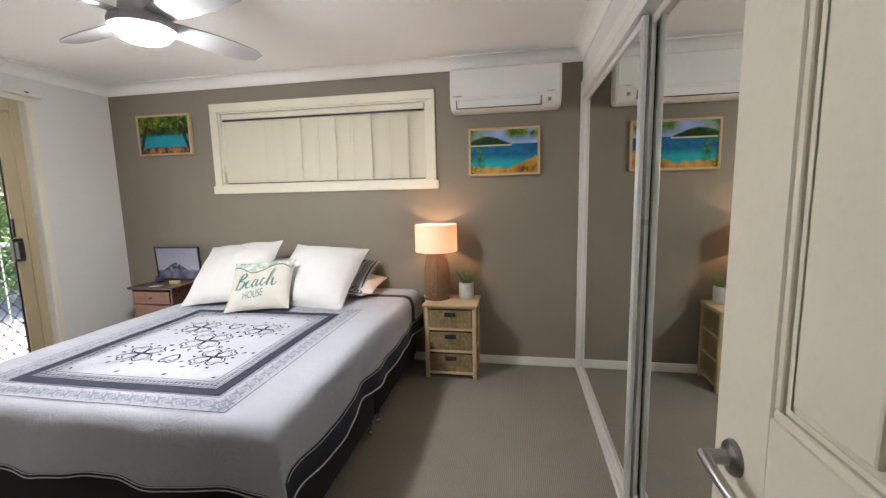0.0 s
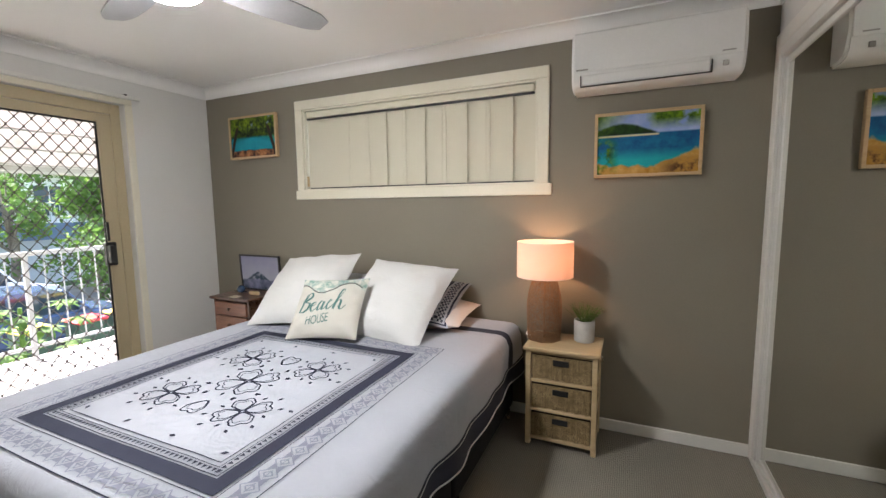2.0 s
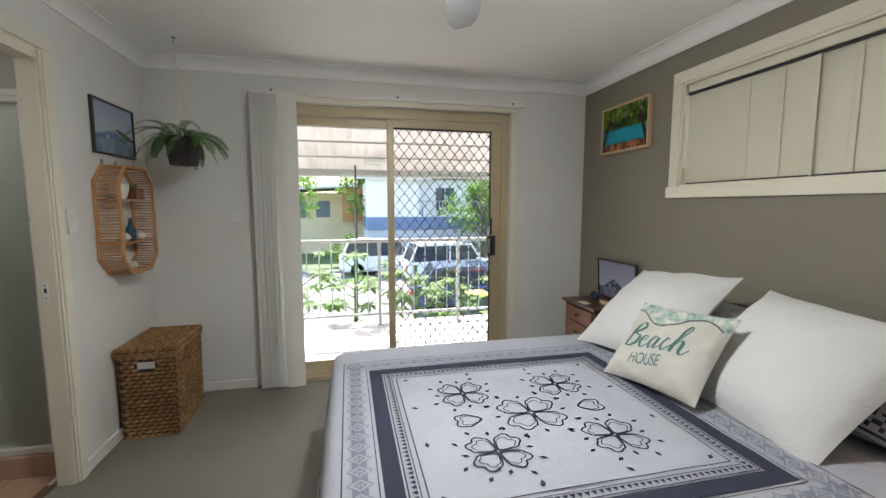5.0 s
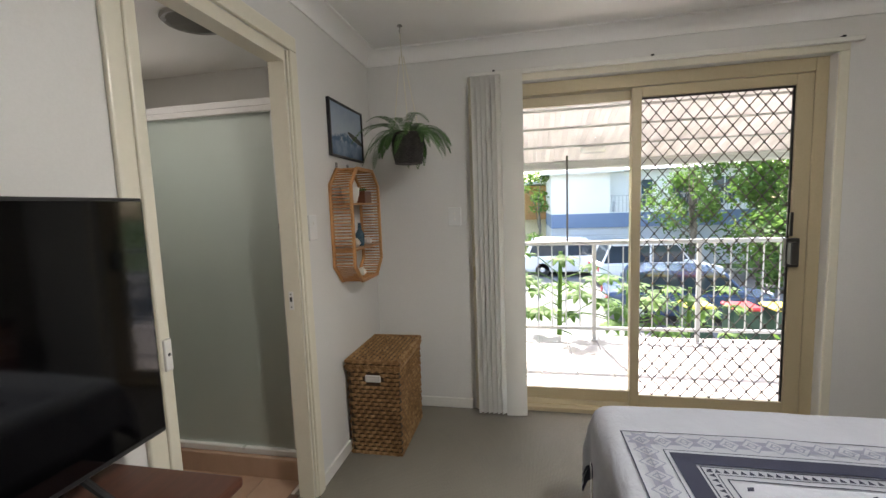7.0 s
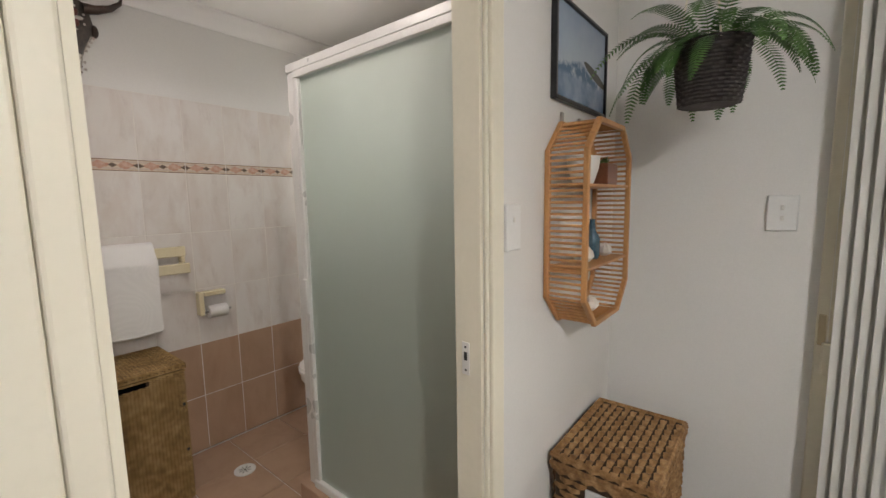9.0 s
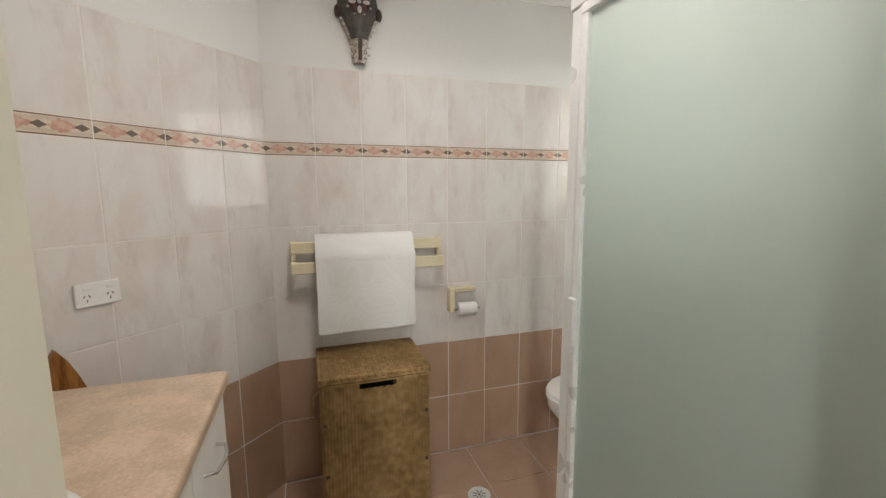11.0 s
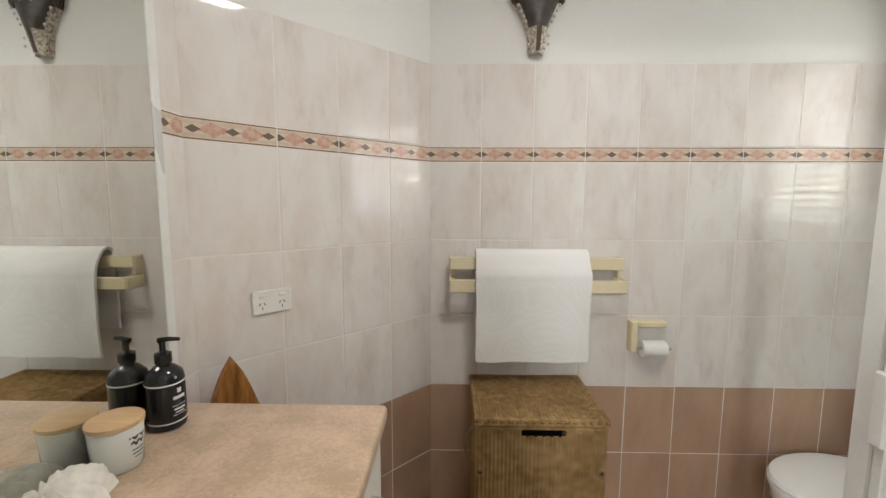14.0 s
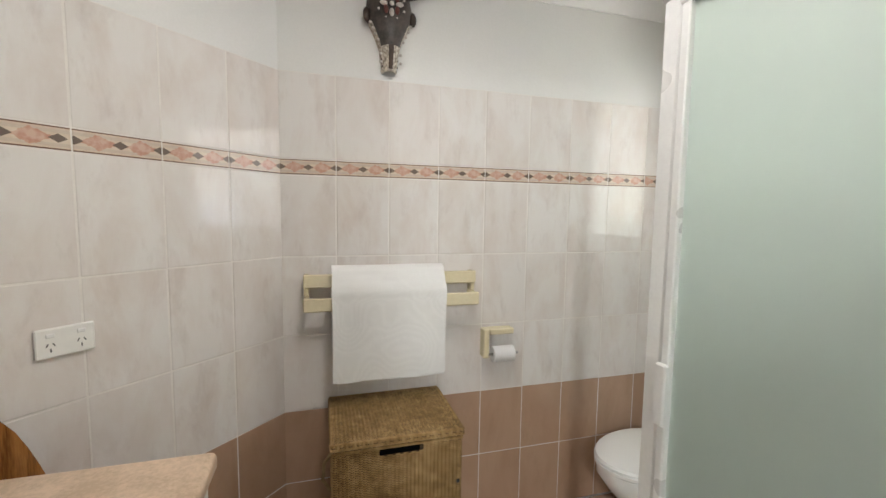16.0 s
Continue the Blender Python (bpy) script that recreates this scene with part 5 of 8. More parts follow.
        for s in (1, -1):
            trunk = k.math("ABSOLUTE", k.math("SUBTRACT", k.math("MULTIPLY", x, s), k.math("ADD", 0.20, k.math("MULTIPLY", z, -0.35))))
            col = k.mix(k.math("MULTIPLY", above(0.016, trunk, 0.004), above(0.09, z, 0.02)), col, (0.07, 0.045, 0.03))
    deep = k.n("ShaderNodeGamma")
    deep.inputs["Gamma"].default_value = 1.45
    k.link(col, deep.inputs["Color"])
    vivid = k.n("ShaderNodeHueSaturation")
    vivid.inputs["Saturation"].default_value, vivid.inputs["Value"].default_value = 1.15, 1.1
    k.link(deep.outputs[0], vivid.inputs["Color"])
    k.color(vivid.outputs[0]).bump(dab, 0.25, 0.001)
    return k.mat


def framed(name, x, y, z, w, h, label, paint, frame_mat, fw=0.018, d=0.028, rz=0, lean=0):
    """A framed canvas hanging with its back at y, its face to -y before turning."""
    ob = thing(name, x, y, z, label, "picture", rz=rz)
    if lean:
        ob.matrix_basis = pose(x, y, z, lean, 0, rz)
    for a in ((-w / 2, -h / 2, -w / 2 + fw, h / 2), (w / 2 - fw, -h / 2, w / 2, h / 2), (-w / 2 + fw, -h / 2, w / 2 - fw, -h / 2 + fw), (-w / 2 + fw, h / 2 - fw, w / 2 - fw, h / 2)):
        part("frame_side", boxes((a[0], -d, a[1], a[2], 0, a[3]), bevel=0.002), frame_mat, ob)
    part("canvas", boxes((-w / 2 + fw - 0.001, -d + 0.008, -h / 2 + fw - 0.001, w / 2 - fw + 0.001, -0.003, h / 2 - fw + 0.001)), paint, ob)
    return ob


FRAME_PINE = wood("pale_frame_wood", (0.50, 0.33, 0.17), (0.60, 0.42, 0.24), 1.5, "X", 0.5)
FRAME_BLACK = mottled("black_frame", (0.010, 0.010, 0.011), (0.018, 0.018, 0.019), 8, 0.35, bump=0.05)
framed("painting", 0.124, NY, 1.698, 0.536, 0.357, "seascape painting of a turquoise bay in a pale wood frame", painted_scene("bay"), FRAME_PINE, 0.017, 0.03)
framed("painting", -2.83, NY, 1.955, 0.535, 0.350, "lagoon painting with dark trees in a pale wood frame", painted_scene("lagoon"), FRAME_PINE, 0.017, 0.03)


def wave_photo(name, deep, pale, foam, board=False):
    """A sea photograph: pale sky, one peaked wave with foam, dark water below."""
    k = Mat(name, 0.18)
    tc = k.n("ShaderNodeTexCoord")
    sp = k.n("ShaderNodeSeparateXYZ")
    k.link(tc.outputs["Object"], sp.inputs[0])
    x, z = sp.outputs[0], sp.outputs[2]
    soft, fine = k.noise(7.0, 4, 0.6), k.noise(26.0, 4, 0.6)
    def over(v, w=0.008):
        mr = k.n("ShaderNodeMapRange")
        mr.inputs["From Min"].default_value, mr.inputs["From Max"].default_value = -w, w
        k.link(v, mr.inputs["Value"])
        return mr.outputs[0]
    col = k.ramp(k.math("ADD", z, k.math("MULTIPLY", soft, 0.25)), (0.0, foam), (0.3, pale))
    wob = k.math("MULTIPLY", k.math("SUBTRACT", soft, 0.5), 0.10)
    crest = k.math("ADD", k.math("SUBTRACT", -0.01 if board else 0.015, k.math("MULTIPLY", k.math("ABSOLUTE", k.math("ADD", x, 0.03)), 0.2 if board else 0.6)), wob)
    wave = over(k.math("SUBTRACT", crest, z))
    col = k.mix(wave, col, k.ramp(fine, (0.48, deep), (0.68, foam)))
    col = k.mix(over(k.math("SUBTRACT", k.math("ADD", -0.062, k.math("MULTIPLY", wob, 0.5)), z)), col, k.ramp(soft, (0.35, deep), (0.7, pale)))
    if board:
        px, pz = k.math("ADD", x, -0.12), k.math("ADD", k.math("ADD", z, -0.005), k.math("MULTIPLY", x, 0.22))
        d = k.math("ADD", k.math("POWER", k.math("DIVIDE", px, 0.11), 2.0), k.math("POWER", k.math("DIVIDE", pz, 0.017), 2.0))
        col = k.mix(k.math("LESS_THAN", d, 1.0), col, (0.10, 0.11, 0.10))
    k.color(col)
    return k.mat


framed("photo_frame", -2.80, 3.53, 0.818, 0.455, 0.305, "black-framed photograph of a breaking wave leaning on the wall", wave_photo("wave_print", (0.035, 0.06, 0.09), (0.24, 0.24, 0.37), (0.40, 0.41, 0.50)), FRAME_BLACK, 0.012, 0.02, lean=3)
framed("photo_frame", -2.985, SY, 1.828, 0.45, 0.304, "black-framed photograph of a surfer's wave on the wall", wave_photo("surf_print", (0.10, 0.17, 0.26), (0.26, 0.34, 0.46), (0.46, 0.53, 0.60), True), FRAME_BLACK, 0.012, 0.02, rz=180)
ob = thing("ornament", -2.715, 3.37, 0.665, "small pale driftwood block beside the photograph", "ornament")
part("block", boxes((-0.05, -0.012, 0, 0.05, 0.012, 0.028), bevel=0.005), PINE, ob)
ob = thing("coaster", -2.80, 3.26, 0.665, "pale paper coaster on the dark bedside table", "coaster")
part("sheet", boxes((-0.045, -0.03, 0, 0.045, 0.03, 0.004), bevel=0.001), CREAM, ob)
ob = thing("ornament", -2.90, 3.40, 0.665, "small dark blue glazed ornament before the photograph", "ornament")
bm = bmesh.new()
lathe(bm, [(0.015, 0), (0.03, 0.012), (0.034, 0.03), (0.022, 0.052), (0.008, 0.06), (0.0, 0.062)], 18, cap=False)
part("body", bm, mottled("dark_blue_glaze", (0.02, 0.04, 0.09), (0.05, 0.09, 0.16), 20, 0.15, bump=0.05), ob, smooth=True)


def air_conditioner():
    ob = thing("air_conditioner", 0.135, NY, 1.985, "white wall-mounted split air conditioner", "air conditioner")
    w, white = 0.79, mottled("white_plastic", (0.76, 0.755, 0.74), (0.79, 0.785, 0.77), 3, 0.35, bump=0.03)
    prof = [(0.0, 0.0), (-0.10, 0.0), (-0.145, 0.012), (-0.168, 0.045), (-0.176, 0.12), (-0.176, 0.26), (-0.17, 0.292), (-0.15, 0.30), (0.0, 0.30)]
    bm = bmesh.new()
    prism(bm, [(a, b) for a, b in prof], w, "x", -w / 2)
    bmesh.ops.bevel(bm, geom=[e for e in bm.edges if abs(abs(e.verts[0].co.x) - w / 2) < 1e-5 and abs(e.verts[0].co.x - e.verts[1].co.x) < 1e-5], offset=0.012, segments=3, affect="EDGES")
    part("body", bm, white, ob, smooth=True)
    part("front_panel", boxes((-w / 2 + 0.012, -0.181, 0.085, w / 2 - 0.012, -0.174, 0.285), bevel=0.003), white, ob)
    bm = bmesh.new()
    box(bm, -w / 2 + 0.055, -0.004, -0.026, w / 2 - 0.145, 0.004, 0.026, bevel=0.002)
    lift(bm, Matrix.Translation((0, -0.1665, 0.046)) @ pose(0, 0, 0, 14, 0, 0))
    part("flap", bm, white, ob, "swing flap")
    bm = boxes((-w / 2 + 0.046, -0.169, 0.014, w / 2 - 0.136, -0.156, 0.018), (-w / 2 + 0.046, -0.176, 0.018, -w / 2 + 0.051, -0.16, 0.073), (w / 2 - 0.141, -0.176, 0.018, w / 2 - 0.136, -0.16, 0.073))
    part("slot", bm, BLACK, ob, "dark outlet gap")
    part("mark", boxes((-w / 2 + 0.025, -0.1826, 0.095, -w / 2 + 0.085, -0.1808, 0.103)), PEWTER, ob)
    part("mark", boxes((w / 2 - 0.10, -0.1826, 0.10, w / 2 - 0.045, -0.1808, 0.106)), PEWTER, ob)
    part("sensor", boxes((w / 2 - 0.095, -0.1765, 0.035, w / 2 - 0.07, -0.170, 0.06), bevel=0.003), PEWTER, ob)


air_conditioner()


def ceiling_fan():
    ob = thing("ceiling_fan", -1.345, 1.915, 2.085, "grey-white four-blade ceiling fan with lit round lamp", "ceiling fan")
    body = mottled("pale_grey_enamel", (0.34, 0.34, 0.345), (0.38, 0.38, 0.385), 4, 0.4, bump=0.03)
    bm = bmesh.new()
    lathe(bm, [(0.117, 0.024), (0.124, 0.026), (0.127, 0.05), (0.122, 0.062), (0.085, 0.085), (0.08, 0.13), (0.062, 0.15), (0.04, 0.165), (0.038, 0.24), (0.06, 0.26), (0.068, 0.29), (0.07, 0.315)], 44)
    part("motor", bm, body, ob, smooth=True)
    glow = Mat("lit_diffuser", 0.5)
    glow.color((0.9, 0.95, 1.0))
    glow.p.inputs["Emission Color"].default_value = (0.95, 0.985, 0.955, 1)
    glow.p.inputs["Emission Strength"].default_value = FAN_GLOW
    bm = bmesh.new()
    lathe(bm, [(0.0, -0.026), (0.035, -0.0245), (0.066, -0.019), (0.09, -0.009), (0.103, 0.004), (0.110, 0.018), (0.112, 0.03)], 44, cap=False)
    part("lamp_diffuser", bm, glow.mat, ob, "glowing round diffuser", True)
    for q in range(4):
        a = radians(75 + 90 * q)
        bm = bmesh.new()
        def f(u, v):
            r = 0.10 + 0.50 * u
            half = 0.036 + 0.034 * math.sin(math.pi * min(1.0, u * 0.75 + 0.1)) - 0.02 * max(0, u - 0.9) * 10
            s = (v - 0.5) * 2 * half
            z = 0.072 - s * 0.22 + 0.004 * u
            return Vector((r * math.cos(a) - s * math.sin(a), r * math.sin(a) + s * math.cos(a), z))
        grid(bm, 14, 4, f)
        thicken(bm, 0.006)
        part("blade", bm, body, ob, smooth=True)


FAN_GLOW = 42.0
ceiling_fan()


# ---- corner by the ensuite doorway ----
def woven_hamper(name, x0, y0, x1, y1, h, label, mat, sx, sz, r, lid=0.05, taper=0.0, hole=None, core=None, columns=False):
    """A lidded woven box; its strands are joined as they are past counting."""
    cx, cy = (x0 + x1) / 2, (y0 + y1) / 2
    ob = thing(name, cx, cy, 0.0, label, "basket")
    w, d = abs(x1 - x0), abs(y1 - y0)
    # the core's dark colour stands in for shade in the weave's gaps
    core = core or SEAGRASS_GAP_SHADE
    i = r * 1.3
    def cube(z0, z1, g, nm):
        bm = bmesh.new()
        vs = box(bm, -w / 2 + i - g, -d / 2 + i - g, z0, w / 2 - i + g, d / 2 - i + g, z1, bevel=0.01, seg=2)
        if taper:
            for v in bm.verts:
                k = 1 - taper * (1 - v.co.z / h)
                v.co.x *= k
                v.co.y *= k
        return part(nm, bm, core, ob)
    def faces(owner, z0, z1, g, holes):
        for k, (ang, width, off) in enumerate(((0, w, d / 2), (90, d, w / 2), (180, w, d / 2), (270, d, w / 2))):
            bm = bmesh.new()
            ww = width - 2 * i + 2 * g
            m = pose(0, 0, z0, 0, 0, ang) @ Matrix.Translation((-ww / 2, -(off - i + g), 0))
            weave_face(bm, ww, z1 - z0, sx, sz, r, m, holes.get(ang), columns)
            if taper:
                for v in bm.verts:
                    q = 1 - taper * (1 - v.co.z / h)
                    v.co.x *= q
                    v.co.y *= q
            p = part("weave", bm, mat, owner, smooth=False)
            p["kind"] = "stuff"
    body = cube(0.0, h - lid, 0.0, "body")
    lidp = cube(h - lid + 0.004, h - r, 0.006, "lid")
    faces(body, 0.004, h - lid - 0.002, 0.0, hole or {})
    faces(lidp, h - lid + 0.006, h - r * 0.5, 0.006, {})
    bm = bmesh.new()
    ww, dd = w - 2 * i + 0.012, d - 2 * i + 0.012
    weave_face(bm, ww, dd, sx, sz, r, Matrix.Translation((-ww / 2, -dd / 2, h - r)) @ pose(0, 0, 0, -90, 0, 0), None, columns)
    p = part("weave", bm, mat, lidp)
    p["kind"] = "stuff"
    for z, g in ((h - lid - 0.006, 0.002), (h - r, 0.004), (h - lid + 0.008, 0.006), (0.012, 0.0)):
        q = 1 - taper * (1 - z / h)
        a, b = (w / 2 - i + g) * q, (d / 2 - i + g) * q
        bm = bmesh.new()
        tube(bm, [(-a, -b, z), (a, -b, z), (a, b, z), (-a, b, z)], r * 1.15, 6, closed=True)
        part("rim", bm, mat, body)
    return ob


hb = woven_hamper("laundry_basket", -3.235, 0.225, -2.755, 0.548, 0.556, "brown water-hyacinth laundry basket with lid", HYACINTH, 0.040, 0.024, 0.009, 0.045, 0.03,
                  {90: (0.10, 0.20, 0.415, 0.475)})
part("hand_hole", boxes((0.222, -0.045, 0.43, 0.2335, 0.045, 0.47), bevel=0.004), mottled("pale_lining", (0.5, 0.5, 0.5), (0.56, 0.56, 0.56), 8, 0.8), hb, "pale lined hand hole")

BAMBOO = wood("golden_bamboo", (0.42, 0.19, 0.065), (0.56, 0.29, 0.11), 2.0, "Z", 0.4)


def wall_shelf():
    x0, x1, z0, z1, d, c = -3.145, -2.722, 0.982, 1.615, 0.135, 0.095
    cx, cz = (x0 + x1) / 2, (z0 + z1) / 2
    ob = thing("wall_shelf", cx, SY, cz, "octagonal bamboo wall shelf with slatted sides", "shelf")
    w, hh = (x1 - x0) / 2, (z1 - z0) / 2
    out = [(-w + c, -hh), (w - c, -hh), (w, -hh + c), (w, hh - c), (w - c, hh), (-w + c, hh), (-w, hh - c), (-w, -hh + c)]
    for y0 in (0.002, d - 0.016):
        for k in range(8):
            a, b = Vector((out[k][0], 0, out[k][1])), Vector((out[(k + 1) % 8][0], 0, out[(k + 1) % 8][1]))
            bm = bmesh.new()
            L = (b - a).length
            box(bm, -0.002, -0.008, -0.016, L + 0.002, 0.008, 0.0, bevel=0.002)
            m = Matrix.Translation((a.x, y0 + 0.008, a.z)) @ pose(0, 0, 0, 0, -math.degrees(math.atan2(b.z - a.z, b.x - a.x)), 0) @ Matrix.Scale(-1, 4, (0, 0, 1))
            lift(bm, m)
            part("frame_bar", bm, BAMBOO, ob)
    slat_mesh = None
    for k in range(8):
        a, b = Vector((out[k][0], 0, out[k][1])), Vector((out[(k + 1) % 8][0], 0, out[(k + 1) % 8][1]))
        L = (b - a).length
        n = max(2, int(L / 0.0175))
        for i in range(n):
            p = a.lerp(b, (i + 0.5) / n) * 1.0
            inward = -Vector((p.x, 0, p.z)).normalized() * 0.008
            if slat_mesh is None:
                bm = bmesh.new()
                tube(bm, [(0, 0.012, 0), (0, d - 0.012, 0)], 0.0042, 6, cap=False)
                slat_mesh = mesh_of("slat", bm, BAMBOO)
            s = new("slat", slat_mesh)
            s.parent = ob
            s.matrix_basis = Matrix.Translation(p + inward)
    for z in (1.42 - cz, 1.172 - cz):
        part("shelf_board", boxes((-w + 0.012, 0.006, z - 0.009, w - 0.012, d - 0.006, z), bevel=0.002), BAMBOO, ob)
    for hx in (-0.05, 0.095):
        part("hanger", boxes((hx, 0.003, hh - 0.005, hx + 0.015, 0.012, hh + 0.03), bevel=0.002), PEWTER, ob)
    return ob


wall_shelf()


def shelf_bits():
    z1, z2, z3 = 1.4205, 1.1725, 1.001
    ob = thing("bowl", -2.855, SY + 0.07, z1, "white ceramic cup on the bamboo shelf", "bowl", )
    bm = bmesh.new()
    lathe(bm, [(0.028, 0), (0.034, 0.01), (0.046, 0.05), (0.05, 0.085), (0.046, 0.085), (0.032, 0.02), (0.0, 0.012)], 28, cap=False)
    part("body", bm, WHITE_TRIM, ob, smooth=True)
    ob = thing("box_planter", -3.0, SY + 0.07, z1, "dark red square planter with a small succulent", "planter")
    part("box", boxes((-0.052, -0.045, 0, 0.052, 0.045, 0.07), bevel=0.003), CHERRY, ob)
    bm = bmesh.new()
    rng = random.Random(4)
    for i in range(40):
        a = rng.uniform(0, 6.28)
        leaf_blade(bm, (rng.uniform(-0.02, 0.02), rng.uniform(-0.02, 0.02), 0.068), (math.cos(a), math.sin(a), rng.uniform(0.5, 1.6)), (0, 0, 1), rng.uniform(0.02, 0.04), 0.008, 0.4, 3)
    part("foliage", bm, LEAF, ob)
    ob = thing("bottle", -2.975, SY + 0.06, z2, "small dark blue glass bottle on the bamboo shelf", "bottle")
    bm = bmesh.new()
    lathe(bm, [(0.022, 0), (0.026, 0.01), (0.026, 0.07), (0.012, 0.095), (0.009, 0.13), (0.012, 0.134), (0.0, 0.135)], 22, cap=False)
    part("body", bm, mottled("blue_bottle_glass", (0.02, 0.06, 0.09), (0.06, 0.13, 0.17), 12, 0.12, bump=0.05), ob, smooth=True)
    for x, z, s, lab in ((-2.86, z2, 0.036, "white seashell on the bamboo shelf"), (-3.06, z2, 0.03, "pale seashell on the bamboo shelf"), (-2.93, z3, 0.032, "white seashell at the foot of the bamboo shelf")):
        ob = thing("seashell", x, SY + 0.075, z, lab, "seashell", "shelf shells")
        bm = bmesh.new()
        lathe(bm, [(0.0, 0), (0.6 * s, 0.1 * s), (s, 0.5 * s), (0.86 * s, 0.95 * s), (0.5 * s, 1.3 * s), (0.2 * s, 1.45 * s), (0.0, 1.5 * s)], 18, cap=False, sx=1.2, sy=0.8)
        for v in bm.verts:
            v.co *= 1 + 0.08 * math.sin(9 * math.atan2(v.co.y, v.co.x))
            v.co.z = max(v.co.z, 0)
        part("shell", bm, mottled("shell_white", (0.66, 0.60, 0.53), (0.76, 0.72, 0.66), 30, 0.4, bump=0.2), ob, smooth=True)


shelf_bits()


def hanging_fern():
    cx, cy, z0 = -2.965, 0.59, 1.628
    ob = thing("hanging_plant", cx, cy, z0, "green fern in a dark woven pot hung from the ceiling", "hanging plant")
    pot = straw("charcoal_wicker", (0.022, 0.018, 0.018), (0.045, 0.038, 0.036), (0.075, 0.065, 0.06))
    bm = bmesh.new()
    lathe(bm, [(0.0, 0.0), (0.068, 0.0), (0.071, 0.005), (0.089, 0.165), (0.083, 0.165), (0.078, 0.14), (0.0, 0.14)], 32, cap=False)
    pp = part("pot", bm, pot, ob, "charcoal wicker pot", True)
    bm = bmesh.new()
    for i in range(17):
        z = 0.006 + i * 0.0098
        r = 0.072 + 0.018 * z / 0.165
        tube(bm, [((r + 0.0025 * (1 if (k + i) % 2 else -0.4)) * math.cos(2 * math.pi * k / 36), (r + 0.0025 * (1 if (k + i) % 2 else -0.4)) * math.sin(2 * math.pi * k / 36), z) for k in range(36)], 0.0046, 5, closed=True)
    part("wicker", bm, pot, pp)
    hx, hy, hz = -3.02 - cx, 0.555 - cy, 2.398 - z0
    bm = bmesh.new()
    for k in range(3):
        a = radians(20 + 120 * k)
        tube(bm, [(0.088 * math.cos(a), 0.088 * math.sin(a), 0.155), (hx * 0.8 + 0.012 * math.cos(a), hy * 0.8 + 0.012 * math.sin(a), 0.60)], 0.0028, 5)
    tube(bm, [(hx * 0.8, hy * 0.8, 0.595), (hx, hy, hz - 0.04)], 0.0022, 5)
    part("cord", bm, CREAM, ob)
    bm = bmesh.new()
    tube(bm, [(hx, hy, hz), (hx, hy, hz - 0.015), (hx + 0.012, hy, hz - 0.028), (hx + 0.008, hy, hz - 0.042), (hx - 0.006, hy, hz - 0.04)], 0.0025, 6)
    lathe(bm, [(0.016, hz - 0.004), (0.014, hz)], 16, hx, hy, 0)
    part("hook", bm, PEWTER, ob)
    rng = random.Random(11)
    for f in range(44):
        a = 2 * math.pi * f / 44 + rng.uniform(-0.28, 0.28)
        L = rng.uniform(0.17, 0.28) if f % 3 else rng.uniform(0.27, 0.37)
        up = rng.uniform(0.45, 1.7)
        bend = rng.uniform(0.058, 0.105)
        swing = Vector((-math.sin(a), math.cos(a), 0)) * rng.uniform(-0.022, 0.022)
        wide = rng.uniform(0.8, 1.1)
        p = Vector((0.035 * math.cos(a), 0.035 * math.sin(a), 0.15))
        d = Vector((math.cos(a), math.sin(a), up)).normalized()
        n = 30
        pts = []
        for i in range(n + 1):
            pts.append((p.copy(), d.copy()))
            d = (d + Vector((0, 0, -1)) * (bend + 0.015 * rng.random()) + swing).normalized()
            p = p + d * (L / n)
        bm = bmesh.new()
        tube(bm, [q for q, _ in pts], 0.0013, 3, cap=False, r_end=0.0005)
        for i, (q, dd) in enumerate(pts[2:], 2):
            t = i / n
            ln = 0.031 * wide * math.sin(math.pi * min(1, 0.05 + 0.92 * t)) ** 0.85 + 0.003
            side = dd.cross(Vector((0, 0, 1)))
            side = side.normalized() if side.length > 1e-3 else Vector((math.sin(a), -math.cos(a), 0))
            nrm = side.cross(dd).normalized()
            for s in (1, -1):
                tip = q + (side * s + dd * 0.35).normalized() * ln - nrm * ln * 0.12
                b0, b1 = q - dd * 0.0026, q + dd * 0.0026
                m1 = (q + tip) / 2
                v = [bm.verts.new(c) for c in (b0, m1 - dd * 0.0031, tip, m1 + dd * 0.0031, b1)]
                bm.faces.new(v)
        part("frond", bm, FERN, ob)


hanging_fern()


def switch_plate(name, m, w, h, label, rockers):
    ob = new(name)
    ob.matrix_basis = m
    tagged(ob, label, "light switch")
    part("plate", boxes((-w / 2, -0.015, -h / 2, w / 2, 0, h / 2), bevel=0.003), CERAMIC_WHITE, ob)
    for z in rockers:
        part("rocker", boxes((-0.005, -0.018, z - 0.008, 0.005, -0.014, z + 0.008), bevel=0.002), WHITE_TRIM, ob)


switch_plate("light_switch", pose(-2.520, SY, 1.305, 0, 0, 180), 0.076, 0.122, "white light switch by the ensuite doorway", (0.02,))
switch_plate("light_switch", pose(WX, 0.77, 1.316, 0, 0, 90), 0.085, 0.122, "white light switch beside the balcony door", (0.018, -0.018))


